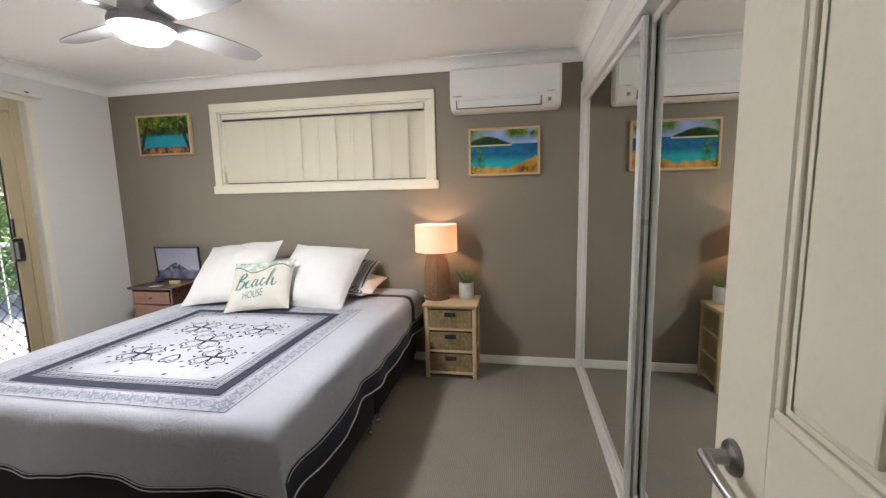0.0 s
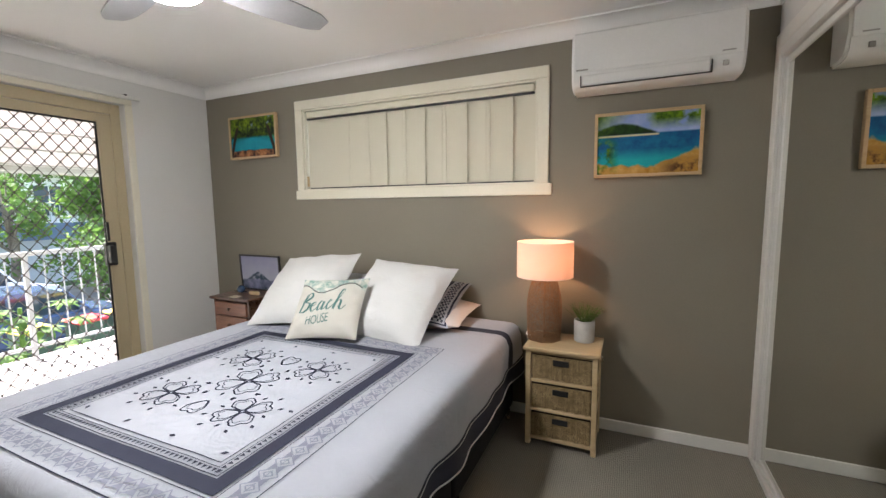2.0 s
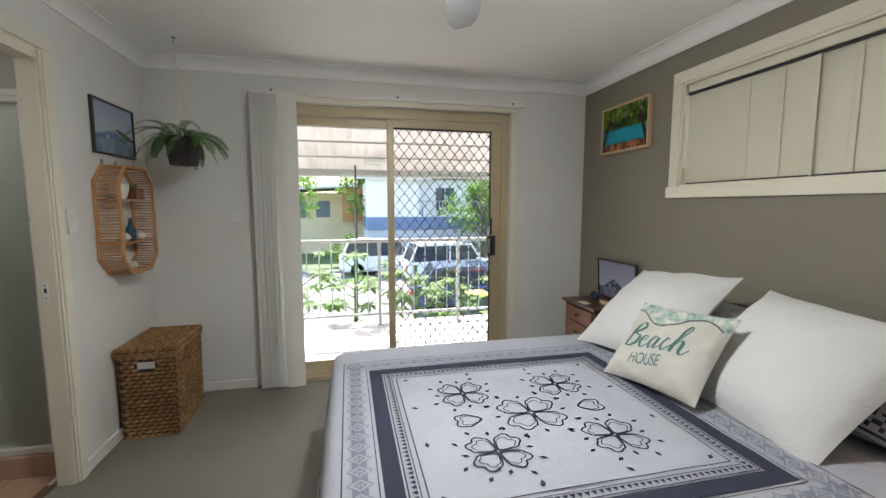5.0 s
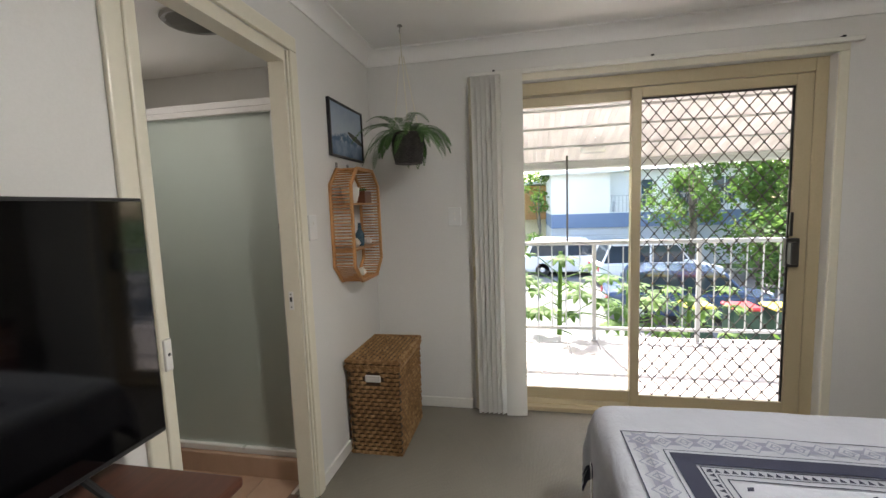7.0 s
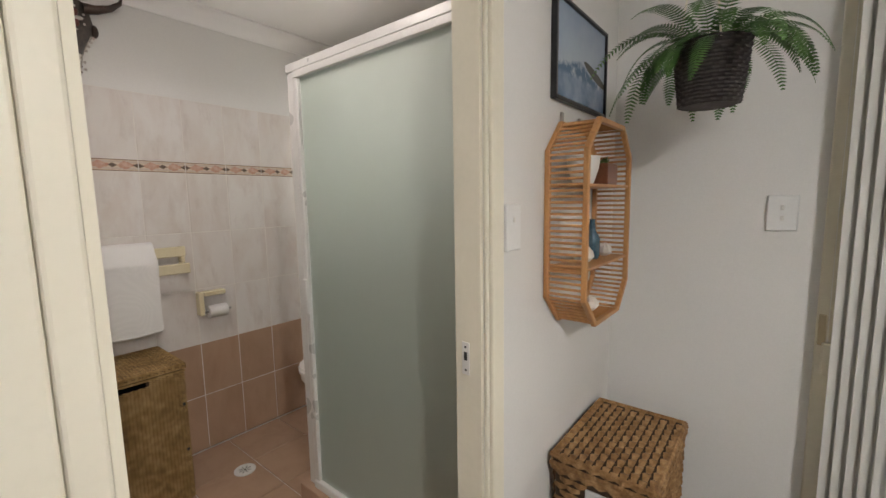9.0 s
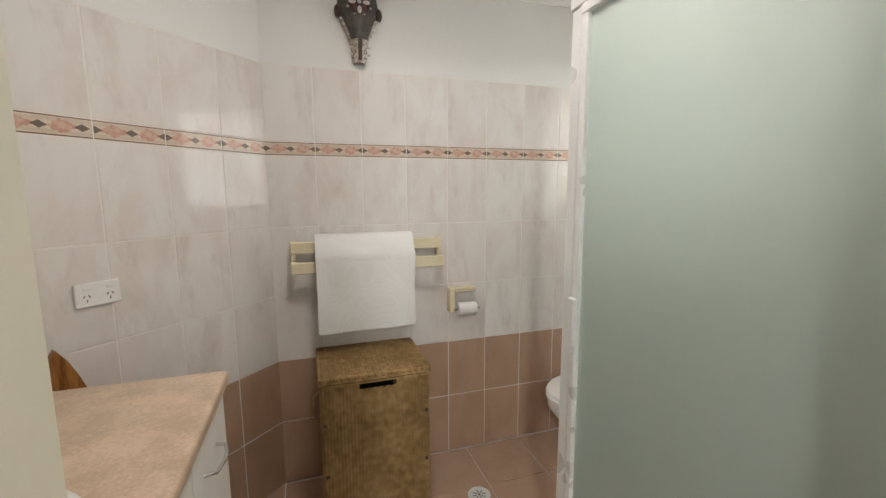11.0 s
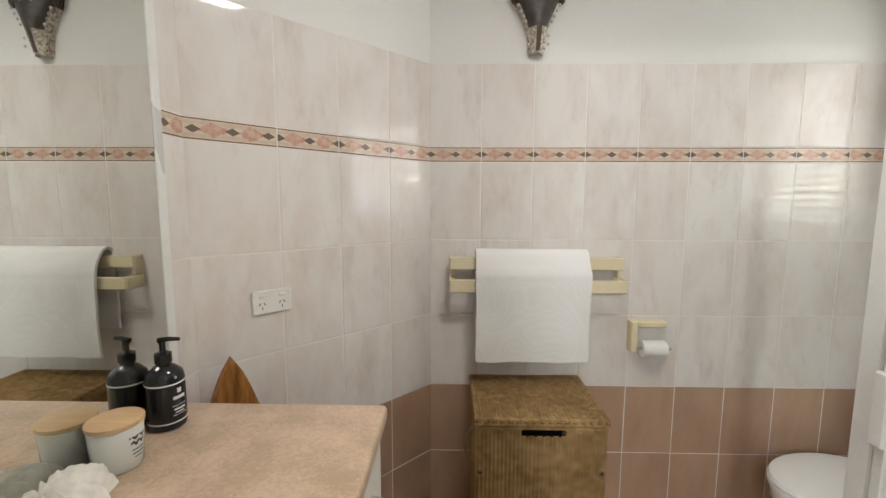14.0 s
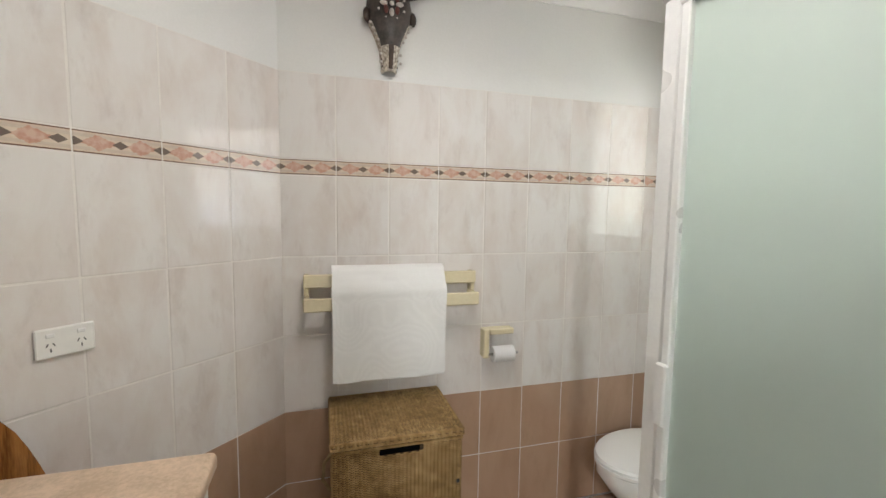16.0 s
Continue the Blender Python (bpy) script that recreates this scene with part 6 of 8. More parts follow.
def television():
    ob = thing("television", -1.0, 0.36, 0.79, "black flat-screen television on a dark wooden chest", "television")
    w, h, z = 0.985, 0.565, 0.072
    part("casing", boxes((-w / 2, -0.035, z, w / 2, -0.001, z + h), bevel=0.004), BLACK, ob)
    part("screen", boxes((-w / 2 + 0.008, -0.003, z + 0.014, w / 2 - 0.008, 0.0015, z + h - 0.008)), Mat("dark_screen", 0.06).color((0.0015, 0.0015, 0.002)).mat, ob, "glossy dark screen")
    for x in (-0.3, 0.3):
        bm = bmesh.new()
        tube(bm, [(x, -0.10, 0.008), (x, -0.02, 0.078), (x, 0.10, 0.008)], 0.008, 8)
        part("foot", bm, BLACK, ob)
    ch = thing("chest_of_drawers", -0.95, 0.4025, 0.0, "dark reddish-brown wooden chest of drawers under the television", "chest of drawers")
    W, D, HT = 0.982, 0.345, 0.79
    bm = bmesh.new()
    box(bm, -W / 2 - 0.015, -D / 2, HT - 0.025, W / 2 + 0.015, D / 2 + 0.015, HT, bevel=0.006, seg=2)
    part("top", bm, DARK_CHERRY, ch)
    part("carcass", boxes((-W / 2, -D / 2 + 0.005, 0.05, W / 2, D / 2 - 0.02, HT - 0.025), bevel=0.003), DARK_CHERRY, ch)
    for x in (-W / 2, W / 2 - 0.05):
        for y in (-D / 2 + 0.005, D / 2 - 0.06):
            part("leg", boxes((x, y, 0, x + 0.05, y + 0.05, 0.05), bevel=0.004), WALNUT, ch)
    for r in range(4):
        for x0, x1 in ((-W / 2 + 0.02, -0.01), (0.01, W / 2 - 0.02)):
            z0 = 0.07 + r * 0.172
            dr = part("drawer", boxes((x0, D / 2 - 0.02, z0, x1, D / 2, z0 + 0.16), bevel=0.004), DARK_CHERRY, ch)
            bm = bmesh.new()
            lathe(bm, [(0.006, 0), (0.006, 0.012), (0.014, 0.018), (0.014, 0.024), (0.0, 0.028)], 16, cap=False)
            lift(bm, Matrix.Translation(((x0 + x1) / 2, D / 2, z0 + 0.08)) @ pose(0, 0, 0, -90, 0, 0))
            part("knob", bm, WALNUT, dr, smooth=True)


television()


# ---- ensuite ----
CERAMIC = Mat("white_ceramic", 0.08).color((0.78, 0.77, 0.75)).mat
CREAM_CERAMIC = mottled("cream_ceramic", (0.68, 0.60, 0.40), (0.73, 0.65, 0.45), 4, 0.15, bump=0.03)
WHITE_ALU = mottled("white_powder_coat", (0.70, 0.70, 0.68), (0.74, 0.74, 0.72), 4, 0.3, 0.2, bump=0.03)
TERRY = linen("white_terry", (0.72, 0.71, 0.69), (0.80, 0.79, 0.77), 230, 0.2)
LAMINATE = mottled("beige_stone_laminate", (0.46, 0.335, 0.225), (0.64, 0.48, 0.345), 11, 0.3, bump=0.02, fine=130, spread=0.05)


def vanity():
    y0, y1 = -0.93, BN
    ob = thing("vanity_unit", -1.26, -0.42, 0.0, "white vanity cabinet with chrome handles", "vanity")
    part("carcass", boxes((-0.25, -0.49, 0.10, 0.262, 0.50, 0.862), bevel=0.002), WHITE_TRIM, ob)
    part("plinth", boxes((-0.20, -0.47, 0.0, 0.262, 0.50, 0.10)), WHITE_TRIM, ob)
    for a, b in ((-0.485, -0.165), (-0.16, 0.165), (0.17, 0.495)):
        dr = part("door", boxes((-0.268, a, 0.115, -0.2505, b, 0.85), bevel=0.004), WHITE_TRIM, ob)
        bm = bmesh.new()
        tube(bm, [(-0.268, b - 0.20, 0.77), (-0.292, b - 0.195, 0.77), (-0.300, b - 0.155, 0.77), (-0.300, b - 0.125, 0.77), (-0.292, b - 0.085, 0.77), (-0.268, b - 0.08, 0.77)], 0.005, 8)
        part("handle", bm, CHROME, dr, "chrome bow handle", True)
    bm = bmesh.new()
    box(bm, -1.543, y0, 0.863, BE, y1, 0.903, bevel=0.014, seg=4)
    solo("countertop", bm, LAMINATE, "beige stone-pattern laminate vanity top", "countertop", smooth=True)
    bs = thing("basin", -1.27, -0.275, 0.903, "white oval ceramic basin set in the vanity top", "basin")
    bm = bmesh.new()
    lathe(bm, [(0.205, 0.0), (0.222, 0.004), (0.224, 0.014), (0.212, 0.021), (0.195, 0.018), (0.175, 0.008), (0.14, 0.003), (0.02, 0.0015), (0.0, 0.0015)], 52, cap=False, sx=0.93, sy=1.05)
    part("bowl", bm, CERAMIC, bs, smooth=True)
    bm = bmesh.new()
    lathe(bm, [(0.02, 0.004), (0.022, 0.006), (0.0, 0.006)], 20, cap=False)
    part("waste", bm, CHROME, bs)
    bm = bmesh.new()
    lathe(bm, [(0.022, 0.018), (0.02, 0.03), (0.014, 0.06), (0.014, 0.10), (0.0, 0.102)], 18, 0.215, 0, 0, cap=False)
    tube(bm, [(0.215, 0, 0.08), (0.15, 0, 0.10), (0.10, 0, 0.09), (0.095, 0, 0.075)], 0.010, 10)
    part("tap", bm, CHROME, bs, smooth=True)
    mr = thing("vanity_mirror", BE - 0.009, -0.45, 0.91, "large wall mirror with a white edge above the vanity", "mirror")
    part("mirror_glass", boxes((-0.047, -0.447, 0.0, -0.042, 0.52, 1.20)), MIRROR, mr)
    part("backing", boxes((-0.0415, -0.446, 0.0, 0.0, 0.52, 1.20)), WHITE_ALU, mr, "white backing board")
    part("edge_strip", boxes((-0.050, -0.473, -0.002, 0.0, -0.4475, 1.20), bevel=0.002), WHITE_ALU, mr, "white aluminium edge strip")


vanity()


def vanity_bits():
    ob = thing("soap_dispenser", -1.085, -0.822, 0.903, "black pump bottle with white label lines on the vanity", "soap bottle")
    blk = mottled("gloss_black_plastic", (0.008, 0.008, 0.009), (0.014, 0.014, 0.015), 6, 0.14, bump=0.02)
    bm = bmesh.new()
    lathe(bm, [(0.030, 0), (0.036, 0.003), (0.037, 0.012), (0.037, 0.105), (0.034, 0.118), (0.022, 0.130), (0.013, 0.136), (0.013, 0.142)], 36)
    b = part("bottle", bm, blk, ob, smooth=True)
    bm = bmesh.new()
    lathe(bm, [(0.016, 0.140), (0.016, 0.160), (0.009, 0.163), (0.006, 0.166), (0.006, 0.185)], 22)
    tube(bm, [(0.008, 0.0, 0.186), (-0.010, -0.004, 0.189), (-0.031, -0.011, 0.187)], 0.0065, 8, r_end=0.004)
    part("pump", bm, blk, ob, smooth=True)
    lab = mottled("white_print", (0.70, 0.70, 0.70), (0.75, 0.75, 0.75), 6, 0.4, bump=0)
    bm = bmesh.new()
    for z in (0.016, 0.098):
        lathe(bm, [(0.0374, z), (0.0374, z + 0.003)], 36, cap=False)
    part("label_line", bm, lab, ob)
    def patch(a0, a1, z0, z1, mat, nm):
        bm = bmesh.new()
        grid(bm, 6, 1, lambda u, v: (0.0375 * math.cos(a0 + (a1 - a0) * u), 0.0375 * math.sin(a0 + (a1 - a0) * u), z0 + (z1 - z0) * v))
        part(nm, bm, mat, ob)
    c = radians(165)
    patch(c - 0.12, c + 0.12, 0.079, 0.089, lab, "label_mark")
    patch(c - 0.35, c + 0.35, 0.066, 0.073, lab, "label_bar")
    patch(c - 0.42, c + 0.42, 0.052, 0.0532, lab, "label_bar")
    patch(c - 0.42, c + 0.42, 0.032, 0.0332, lab, "label_bar")
    patch(c - 0.33, c + 0.33, 0.043, 0.047, lab, "label_bar")
    patch(c - 0.28, c + 0.25, 0.037, 0.0395, lab, "label_bar")
    ob = thing("scented_candle", -1.09, -0.683, 0.903, "white glass candle jar with wooden lid", "candle")
    milk = Mat("milk_glass", 0.12).color((0.62, 0.63, 0.60)).mat
    bm = bmesh.new()
    lathe(bm, [(0.034, 0), (0.038, 0.004), (0.0425, 0.078), (0.041, 0.08)], 36)
    part("jar", bm, milk, ob, smooth=True)
    bm = bmesh.new()
    lathe(bm, [(0.042, 0.080), (0.0445, 0.082), (0.0445, 0.089), (0.042, 0.091)], 36)
    part("lid", bm, wood("light_bamboo_lid", (0.52, 0.34, 0.17), (0.62, 0.43, 0.24), 2.0, "X", 0.45), ob, "pale wooden lid", True)
    ink = mottled("black_ink", (0.02, 0.02, 0.02), (0.03, 0.03, 0.03), 6, 0.5, bump=0)
    for z, a, w in ((0.058, 0.40, 0.006), (0.047, 0.34, 0.006), (0.036, 0.30, 0.0022), (0.029, 0.28, 0.0022), (0.022, 0.2, 0.0018)):
        bm = bmesh.new()
        cc = radians(178)
        grid(bm, 10, 1, lambda u, v: ((0.0387 + 0.0475 * (z / 1.0) ) * math.cos(cc - a + 2 * a * u), (0.0387 + 0.0475 * z) * math.sin(cc - a + 2 * a * u), z + w * v + (0.003 * math.sin(14 * u) if w > 0.005 else 0)))
        part("lettering_bar", bm, ink, ob)
    ob = thing("clam_shell", -1.108, -0.55, 0.903, "white fluted clam shell lying on the vanity", "seashell")
    sh = mottled("chalky_shell", (0.66, 0.63, 0.56), (0.78, 0.75, 0.69), 40, 0.7, bump=0.5, depth=0.002)
    bm = bmesh.new()
    def f(u, v):
        a = 2 * math.pi * u
        flute = math.cos(13 * a + 0.8 * math.sin(a))
        r = 1 + 0.10 * v * flute + 0.05 * n3(3 * math.cos(a), 3 * math.sin(a))
        x = 0.022 + v * (-0.022 + 0.050 * r * math.cos(a))
        y = v * 0.104 * r * math.sin(a)
        z = 0.050 * max(0.0, 1 - v ** 2.6) ** 0.55 + 0.008 * flute * math.sin(math.pi * min(1.0, v)) + 0.005 * n3(x * 80, y * 80)
        return Vector((x, y, max(0.0015, z)))
    grid(bm, 110, 16, f)
    bmesh.ops.remove_doubles(bm, verts=bm.verts[:], dist=0.0003)
    lift(bm, pose(0, 0, 0, 0, 0, 14))
    part("valve", bm, sh, ob, smooth=True)
    ob = thing("wooden_ornament", -1.10, -1.055, 0.0, "tall pointed polished wooden board leaning beside the vanity", "ornament")
    bm = bmesh.new()
    outl = []
    for i in range(25):
        t = i / 24
        outl.append((0.125 * math.sin(math.pi * (0.12 + 0.88 * t)) ** 0.75, 0.965 * t))
    pts = [(a, b) for a, b in outl] + [(-a, b) for a, b in outl[::-1][1:]]
    prism(bm, pts, 0.022, "y", -0.011)
    lift(bm, pose(0, 0, 0, 0, 0, 42))
    part("board", bm, wood("orange_polished_wood", (0.13, 0.04, 0.008), (0.42, 0.18, 0.045), 1.2, "Z", 0.16), ob, smooth=True)


vanity_bits()

# black without gloss, painting the shade inside a slot that isn't recessed
SLOT_SHADE = Mat("slot_shade", 1.0).color((0.004, 0.004, 0.004)).mat
SLOT_SHADE.node_tree.nodes["Principled BSDF"].inputs["Specular IOR Level"].default_value = 0.0
hm = woven_hamper("laundry_hamper", -2.222, -1.665, -1.776, -1.306, 0.664, "tall seagrass laundry hamper with hinged lid", SEAGRASS_FINE, 0.0135, 0.0082, 0.0045, 0.030, 0.0, {180: (0.152, 0.294, 0.598, 0.632)}, None, True)
# flat block on the face; its black colour is the slot's shade
part("hand_slot_shade", boxes((-0.068, 0.1735, 0.603, 0.068, 0.1775, 0.630), bevel=0.002), SLOT_SHADE, hm, "hand slot, its inner shade a flat black patch")
bm = bmesh.new()
tube(bm, [(0.218, 0.03, 0.55), (0.245, 0.035, 0.52), (0.25, 0.04, 0.46), (0.225, 0.04, 0.42)], 0.006, 7)
part("rope_handle", bm, SEAGRASS, hm)
for x in (-0.205, 0.205):
    for z in (0.47, 0.25):
        part("peg", boxes((x - 0.006, 0.176, z - 0.006, x + 0.006, 0.181, z + 0.006), bevel=0.001), BLACK, hm)


def towel_rail():
    ob = thing("towel_rail", -2.03, BS + 0.008, 1.03, "cream ceramic double towel rail on the tiles", "towel rail")
    w = 0.345
    for nm, y, z in (("rail", 0.052, 0.083), ("rail", 0.098, 0.0)):
        part(nm, boxes((-w, y - 0.007, z, w, y + 0.007, z + 0.052), bevel=0.004), CREAM_CERAMIC, ob)
    for s in (-1, 1):
        x0, x1 = sorted((s * w, s * (w - 0.02)))
        part("bracket", boxes((x0, 0.0, -0.002, x1, 0.092, 0.05), (x0 + 0.001, 0.0, 0.05, x1 - 0.001, 0.046, 0.133), bevel=0.004), CREAM_CERAMIC, ob)
    tw = thing("towel", -2.007, BS + 0.008, 1.03, "thick white towel folded over the rail", "towel")
    bm = bmesh.new()
    pts = [(0.121, -0.262), (0.123, -0.15), (0.120, -0.05), (0.121, 0.03), (0.118, 0.07), (0.108, 0.095), (0.095, 0.120), (0.075, 0.150), (0.055, 0.158), (0.035, 0.15), (0.028, 0.12), (0.027, 0.0), (0.026, -0.10), (0.027, -0.18)]
    def f(u, v):
        k = v * (len(pts) - 1)
        i = min(int(k), len(pts) - 2)
        t = k - i
        y, z = pts[i][0] * (1 - t) + pts[i + 1][0] * t, pts[i][1] * (1 - t) + pts[i + 1][1] * t
        x = (u - 0.5) * 0.437
        drop = 1 - min(1.0, v * 4)
        return Vector((x + 0.004 * n3(v * 5, u * 2), y + 0.006 * n3(u * 4, v * 6, 2) , z + 0.006 * drop * n3(u * 5, 0.3) - 0.012 * drop * (u - 0.5)))
    grid(bm, 30, 52, f)
    thicken(bm, 0.011)
    part("cloth", bm, TERRY, tw, smooth=True)
    bm = bmesh.new()
    tube(bm, [(-0.215, 0.121, -0.262), (-0.1, 0.124, -0.266), (0.1, 0.122, -0.262), (0.215, 0.121, -0.265)], 0.008, 8)
    part("hem", bm, TERRY, tw, smooth=True)


towel_rail()


def paper_holder():
    ob = thing("toilet_roll_holder", -2.47, BS + 0.008, 0.80, "cream ceramic toilet roll holder with a white roll", "toilet roll holder")
    part("plate", boxes((0.022, 0, -0.024, 0.048, 0.05, 0.105), bevel=0.004), CREAM_CERAMIC, ob)
    part("arm", boxes((-0.092, 0.0, 0.08, 0.022, 0.052, 0.105), bevel=0.004), CREAM_CERAMIC, ob)
    bm = bmesh.new()
    tube(bm, [(0.026, 0.045, -0.008), (-0.115, 0.045, -0.008)], 0.006, 10)
    part("spindle", bm, PEWTER, ob)
    rl = thing("toilet_roll", -2.512, BS + 0.053, 0.792, "small white toilet roll on its holder", "toilet roll")
    bm = bmesh.new()
    lathe(bm, [(0.012, -0.048), (0.033, -0.048), (0.034, -0.046), (0.034, 0.046), (0.033, 0.048), (0.012, 0.048), (0.012, -0.048)], 32, cap=False)
    lift(bm, pose(0, 0, 0, 0, 90, 0))
    part("roll", bm, TERRY, rl, smooth=True)


paper_holder()


def outlet():
    ob = new("power_outlet")
    ob.matrix_basis = pose(-1.143, -1.219, 1.08, 0, 0, 0) @ pose(0, 0, 0, 0, 0, 225)
    tagged(ob, "white double power outlet on the angled tiles", "power outlet")
    part("plate", boxes((-0.0585, -0.011, -0.036, 0.0585, 0, 0.036), bevel=0.003), WHITE_TRIM, ob)
    for s in (-1, 1):
        part("switch", boxes((s * 0.03 - 0.009, -0.0145, 0.014, s * 0.03 + 0.009, -0.0105, 0.024), bevel=0.003), CERAMIC, ob)
        for dx, dz, rot in ((-0.0065, -0.004, 28), (0.0065, -0.004, -28), (0.0, -0.017, 0)):
            bm = bmesh.new()
            box(bm, -0.0012, -0.0118, -0.0045, 0.0012, -0.0105, 0.0045)
            part("slot", bm, BLACK, ob, m=pose(s * 0.03 + dx, 0, dz, 0, rot, 0))


outlet()


def steer_skull():
    ob = bmesh.new()
    bone = mottled("bone", (0.22, 0.18, 0.14), (0.66, 0.60, 0.50), 75, 0.6, bump=0.3)
    dark = mottled("painted_dark_skull", (0.034, 0.028, 0.024), (0.075, 0.060, 0.050), 26, 0.45, bump=0.25)
    horn = mottled("dark_horn", (0.03, 0.018, 0.012), (0.07, 0.04, 0.028), 20, 0.35, bump=0.15)
    bead = mottled("pale_beads", (0.42, 0.38, 0.34), (0.52, 0.48, 0.44), 30, 0.3, bump=0.1)
    red = mottled("dark_red_inlay", (0.10, 0.025, 0.02), (0.14, 0.04, 0.03), 30, 0.4, bump=0.1)
    bm = ob
    prof = [(-0.0, 0.025), (0.008, 0.030), (0.05, 0.034), (0.09, 0.040), (0.13, 0.056), (0.18, 0.082), (0.225, 0.092), (0.26, 0.086), (0.30, 0.080), (0.325, 0.066)]
    n = 12
    rings = []
    for z, hw in prof:
        dpt = 0.034 + 0.042 * math.sin(math.pi * min(1.0, (z + 0.03) / 0.34))
        rings.append([bm.verts.new((hw * math.cos(math.pi * k / n), dpt * math.sin(math.pi * k / n) ** 0.8 if 0 < k < n else 0.0, z)) for k in range(n + 1)])
    for i, (a, b) in enumerate(zip(rings, rings[1:])):
        for k in range(n):
            f = bm.faces.new((a[k], a[k + 1], b[k + 1], b[k]))
            edge = k in (0, 1, n - 2, n - 1)
            slot = 5 <= k <= n - 6 and 0.0 < prof[i][0] < 0.06
            f.material_index = 2 if slot else 0 if (prof[i][0] < 0.06 or (edge and prof[i][0] < 0.16)) else 1
    def blob(x, y, z, r, mi, sx=1, sz=1):
        s = len(bm.faces)
        bmesh.ops.create_icosphere(bm, subdivisions=2, radius=r, matrix=Matrix.Translation((x, y, z)) @ Matrix.Diagonal((sx, 0.5, sz, 1)))
        bm.faces.ensure_lookup_table()
        for f in bm.faces[s:]:
            f.material_index = mi
    for s in (-1, 1):
        blob(s * 0.088, 0.03, 0.205, 0.026, 2, 0.6, 1.1)
        blob(s * 0.008, 0.036, 0.035, 0.011, 2, 0.5, 2.4)
        c = len(bm.faces)
        tube(bm, [(s * 0.06, 0.03, 0.295), (s * 0.10, 0.04, 0.298), (s * 0.15, 0.055, 0.315), (s * 0.185, 0.06, 0.345), (s * 0.195, 0.06, 0.375)], 0.024, 10, r_end=0.004)
        bm.faces.ensure_lookup_table()
        for f in bm.faces[c:]:
            f.material_index = 2
        for z in (0.02, 0.045, 0.075, 0.10, 0.12, 0.14, 0.16):
            blob(s * (0.026 + 0.09 * z + max(0, z - 0.09) * 0.35), 0.030, z, 0.0038, 2)
        blob(s * 0.0035, 0.044, 0.040, 0.004, 0, 0.7, 7.5)
        for z in (0.11, 0.13, 0.15, 0.17, 0.06, 0.03):
            blob(s * (0.038 + max(0, z - 0.09) * 0.5), 0.05, z, 0.006, 3)
    for k in range(8):
        a = radians(45 * k)
        blob(0.030 * math.cos(a), 0.074, 0.235 + 0.030 * math.sin(a), 0.013, 4 if k % 2 else 3, 1.2 if k % 4 == 0 else 0.7, 0.7 if k % 4 == 0 else 1.2)
        blob(0.052 * math.cos(a + 0.39), 0.068, 0.235 + 0.052 * math.sin(a + 0.39), 0.005, 3)
    blob(0, 0.078, 0.235, 0.009, 3)
    solo("steer_skull", bm, [bone, dark, horn, bead, red], "dark painted steer skull with horns hung on the wall", "wall ornament", smooth=True, m=pose(-2.015, BS, 1.945))


steer_skull()


def shower():
    px, py, hz, top = -2.548, -0.812, 0.11, 1.90
    bm = boxes((px - 0.05, py - 0.05, -0.005, px + 0.05, BN, hz), (WX, py - 0.05, -0.005, px - 0.05, py + 0.05, hz), bevel=0.003)
    structure("shower_hob", bm, TILE_FLOOR, "low tiled shower hob")
    ob = thing("shower_screen", px, py, hz, "frosted glass shower screen in white aluminium frame", "shower screen")
    L = BN - py
    T = top - hz
    part("post", boxes((-0.020, -0.022, 0, 0.016, 0.026, T), bevel=0.004), WHITE_ALU, ob, "white corner post")
    part("post", boxes((-0.02, L - 0.03, 0, 0.022, L, T), bevel=0.004), WHITE_ALU, ob)
    part("head_rail", boxes((-0.028, -0.028, T, 0.020, L, T + 0.035), bevel=0.004), WHITE_ALU, ob)
    part("inner_rail", boxes((-0.012, 0.028, T - 0.028, 0.022, L - 0.03, T), bevel=0.003), ALU, ob)
    part("sill_rail", boxes((-0.02, 0.028, 0, 0.028, L - 0.03, 0.035), bevel=0.004), WHITE_ALU, ob)
    part("stile", boxes((-0.008, 0.034, 0.036, 0.022, 0.058, T - 0.029), bevel=0.003), WHITE_ALU, ob)
    part("stile", boxes((-0.008, L - 0.058, 0.036, 0.022, L - 0.034, T - 0.029), bevel=0.003), WHITE_ALU, ob)
    part("pane", boxes((0.002, 0.055, 0.03, 0.007, L - 0.055, T - 0.025)), FROST, ob, "frosted glass pane").visible_shadow = False
    part("door_pull", boxes((0.020, 0.03, 0.80, 0.034, 0.062, 0.95), bevel=0.004), WHITE_ALU, ob)
    W = px - WX
    part("head_rail", boxes((-W, -0.025, T, -0.028, 0.025, T + 0.05), bevel=0.004), WHITE_ALU, ob)
    part("sill_rail", boxes((-W, -0.02, 0, -0.026, 0.02, 0.035), bevel=0.004), WHITE_ALU, ob)
    part("pane", boxes((-W, -0.003, 0.035, -0.026, 0.003, T)), FROST, ob).visible_shadow = False


shower()


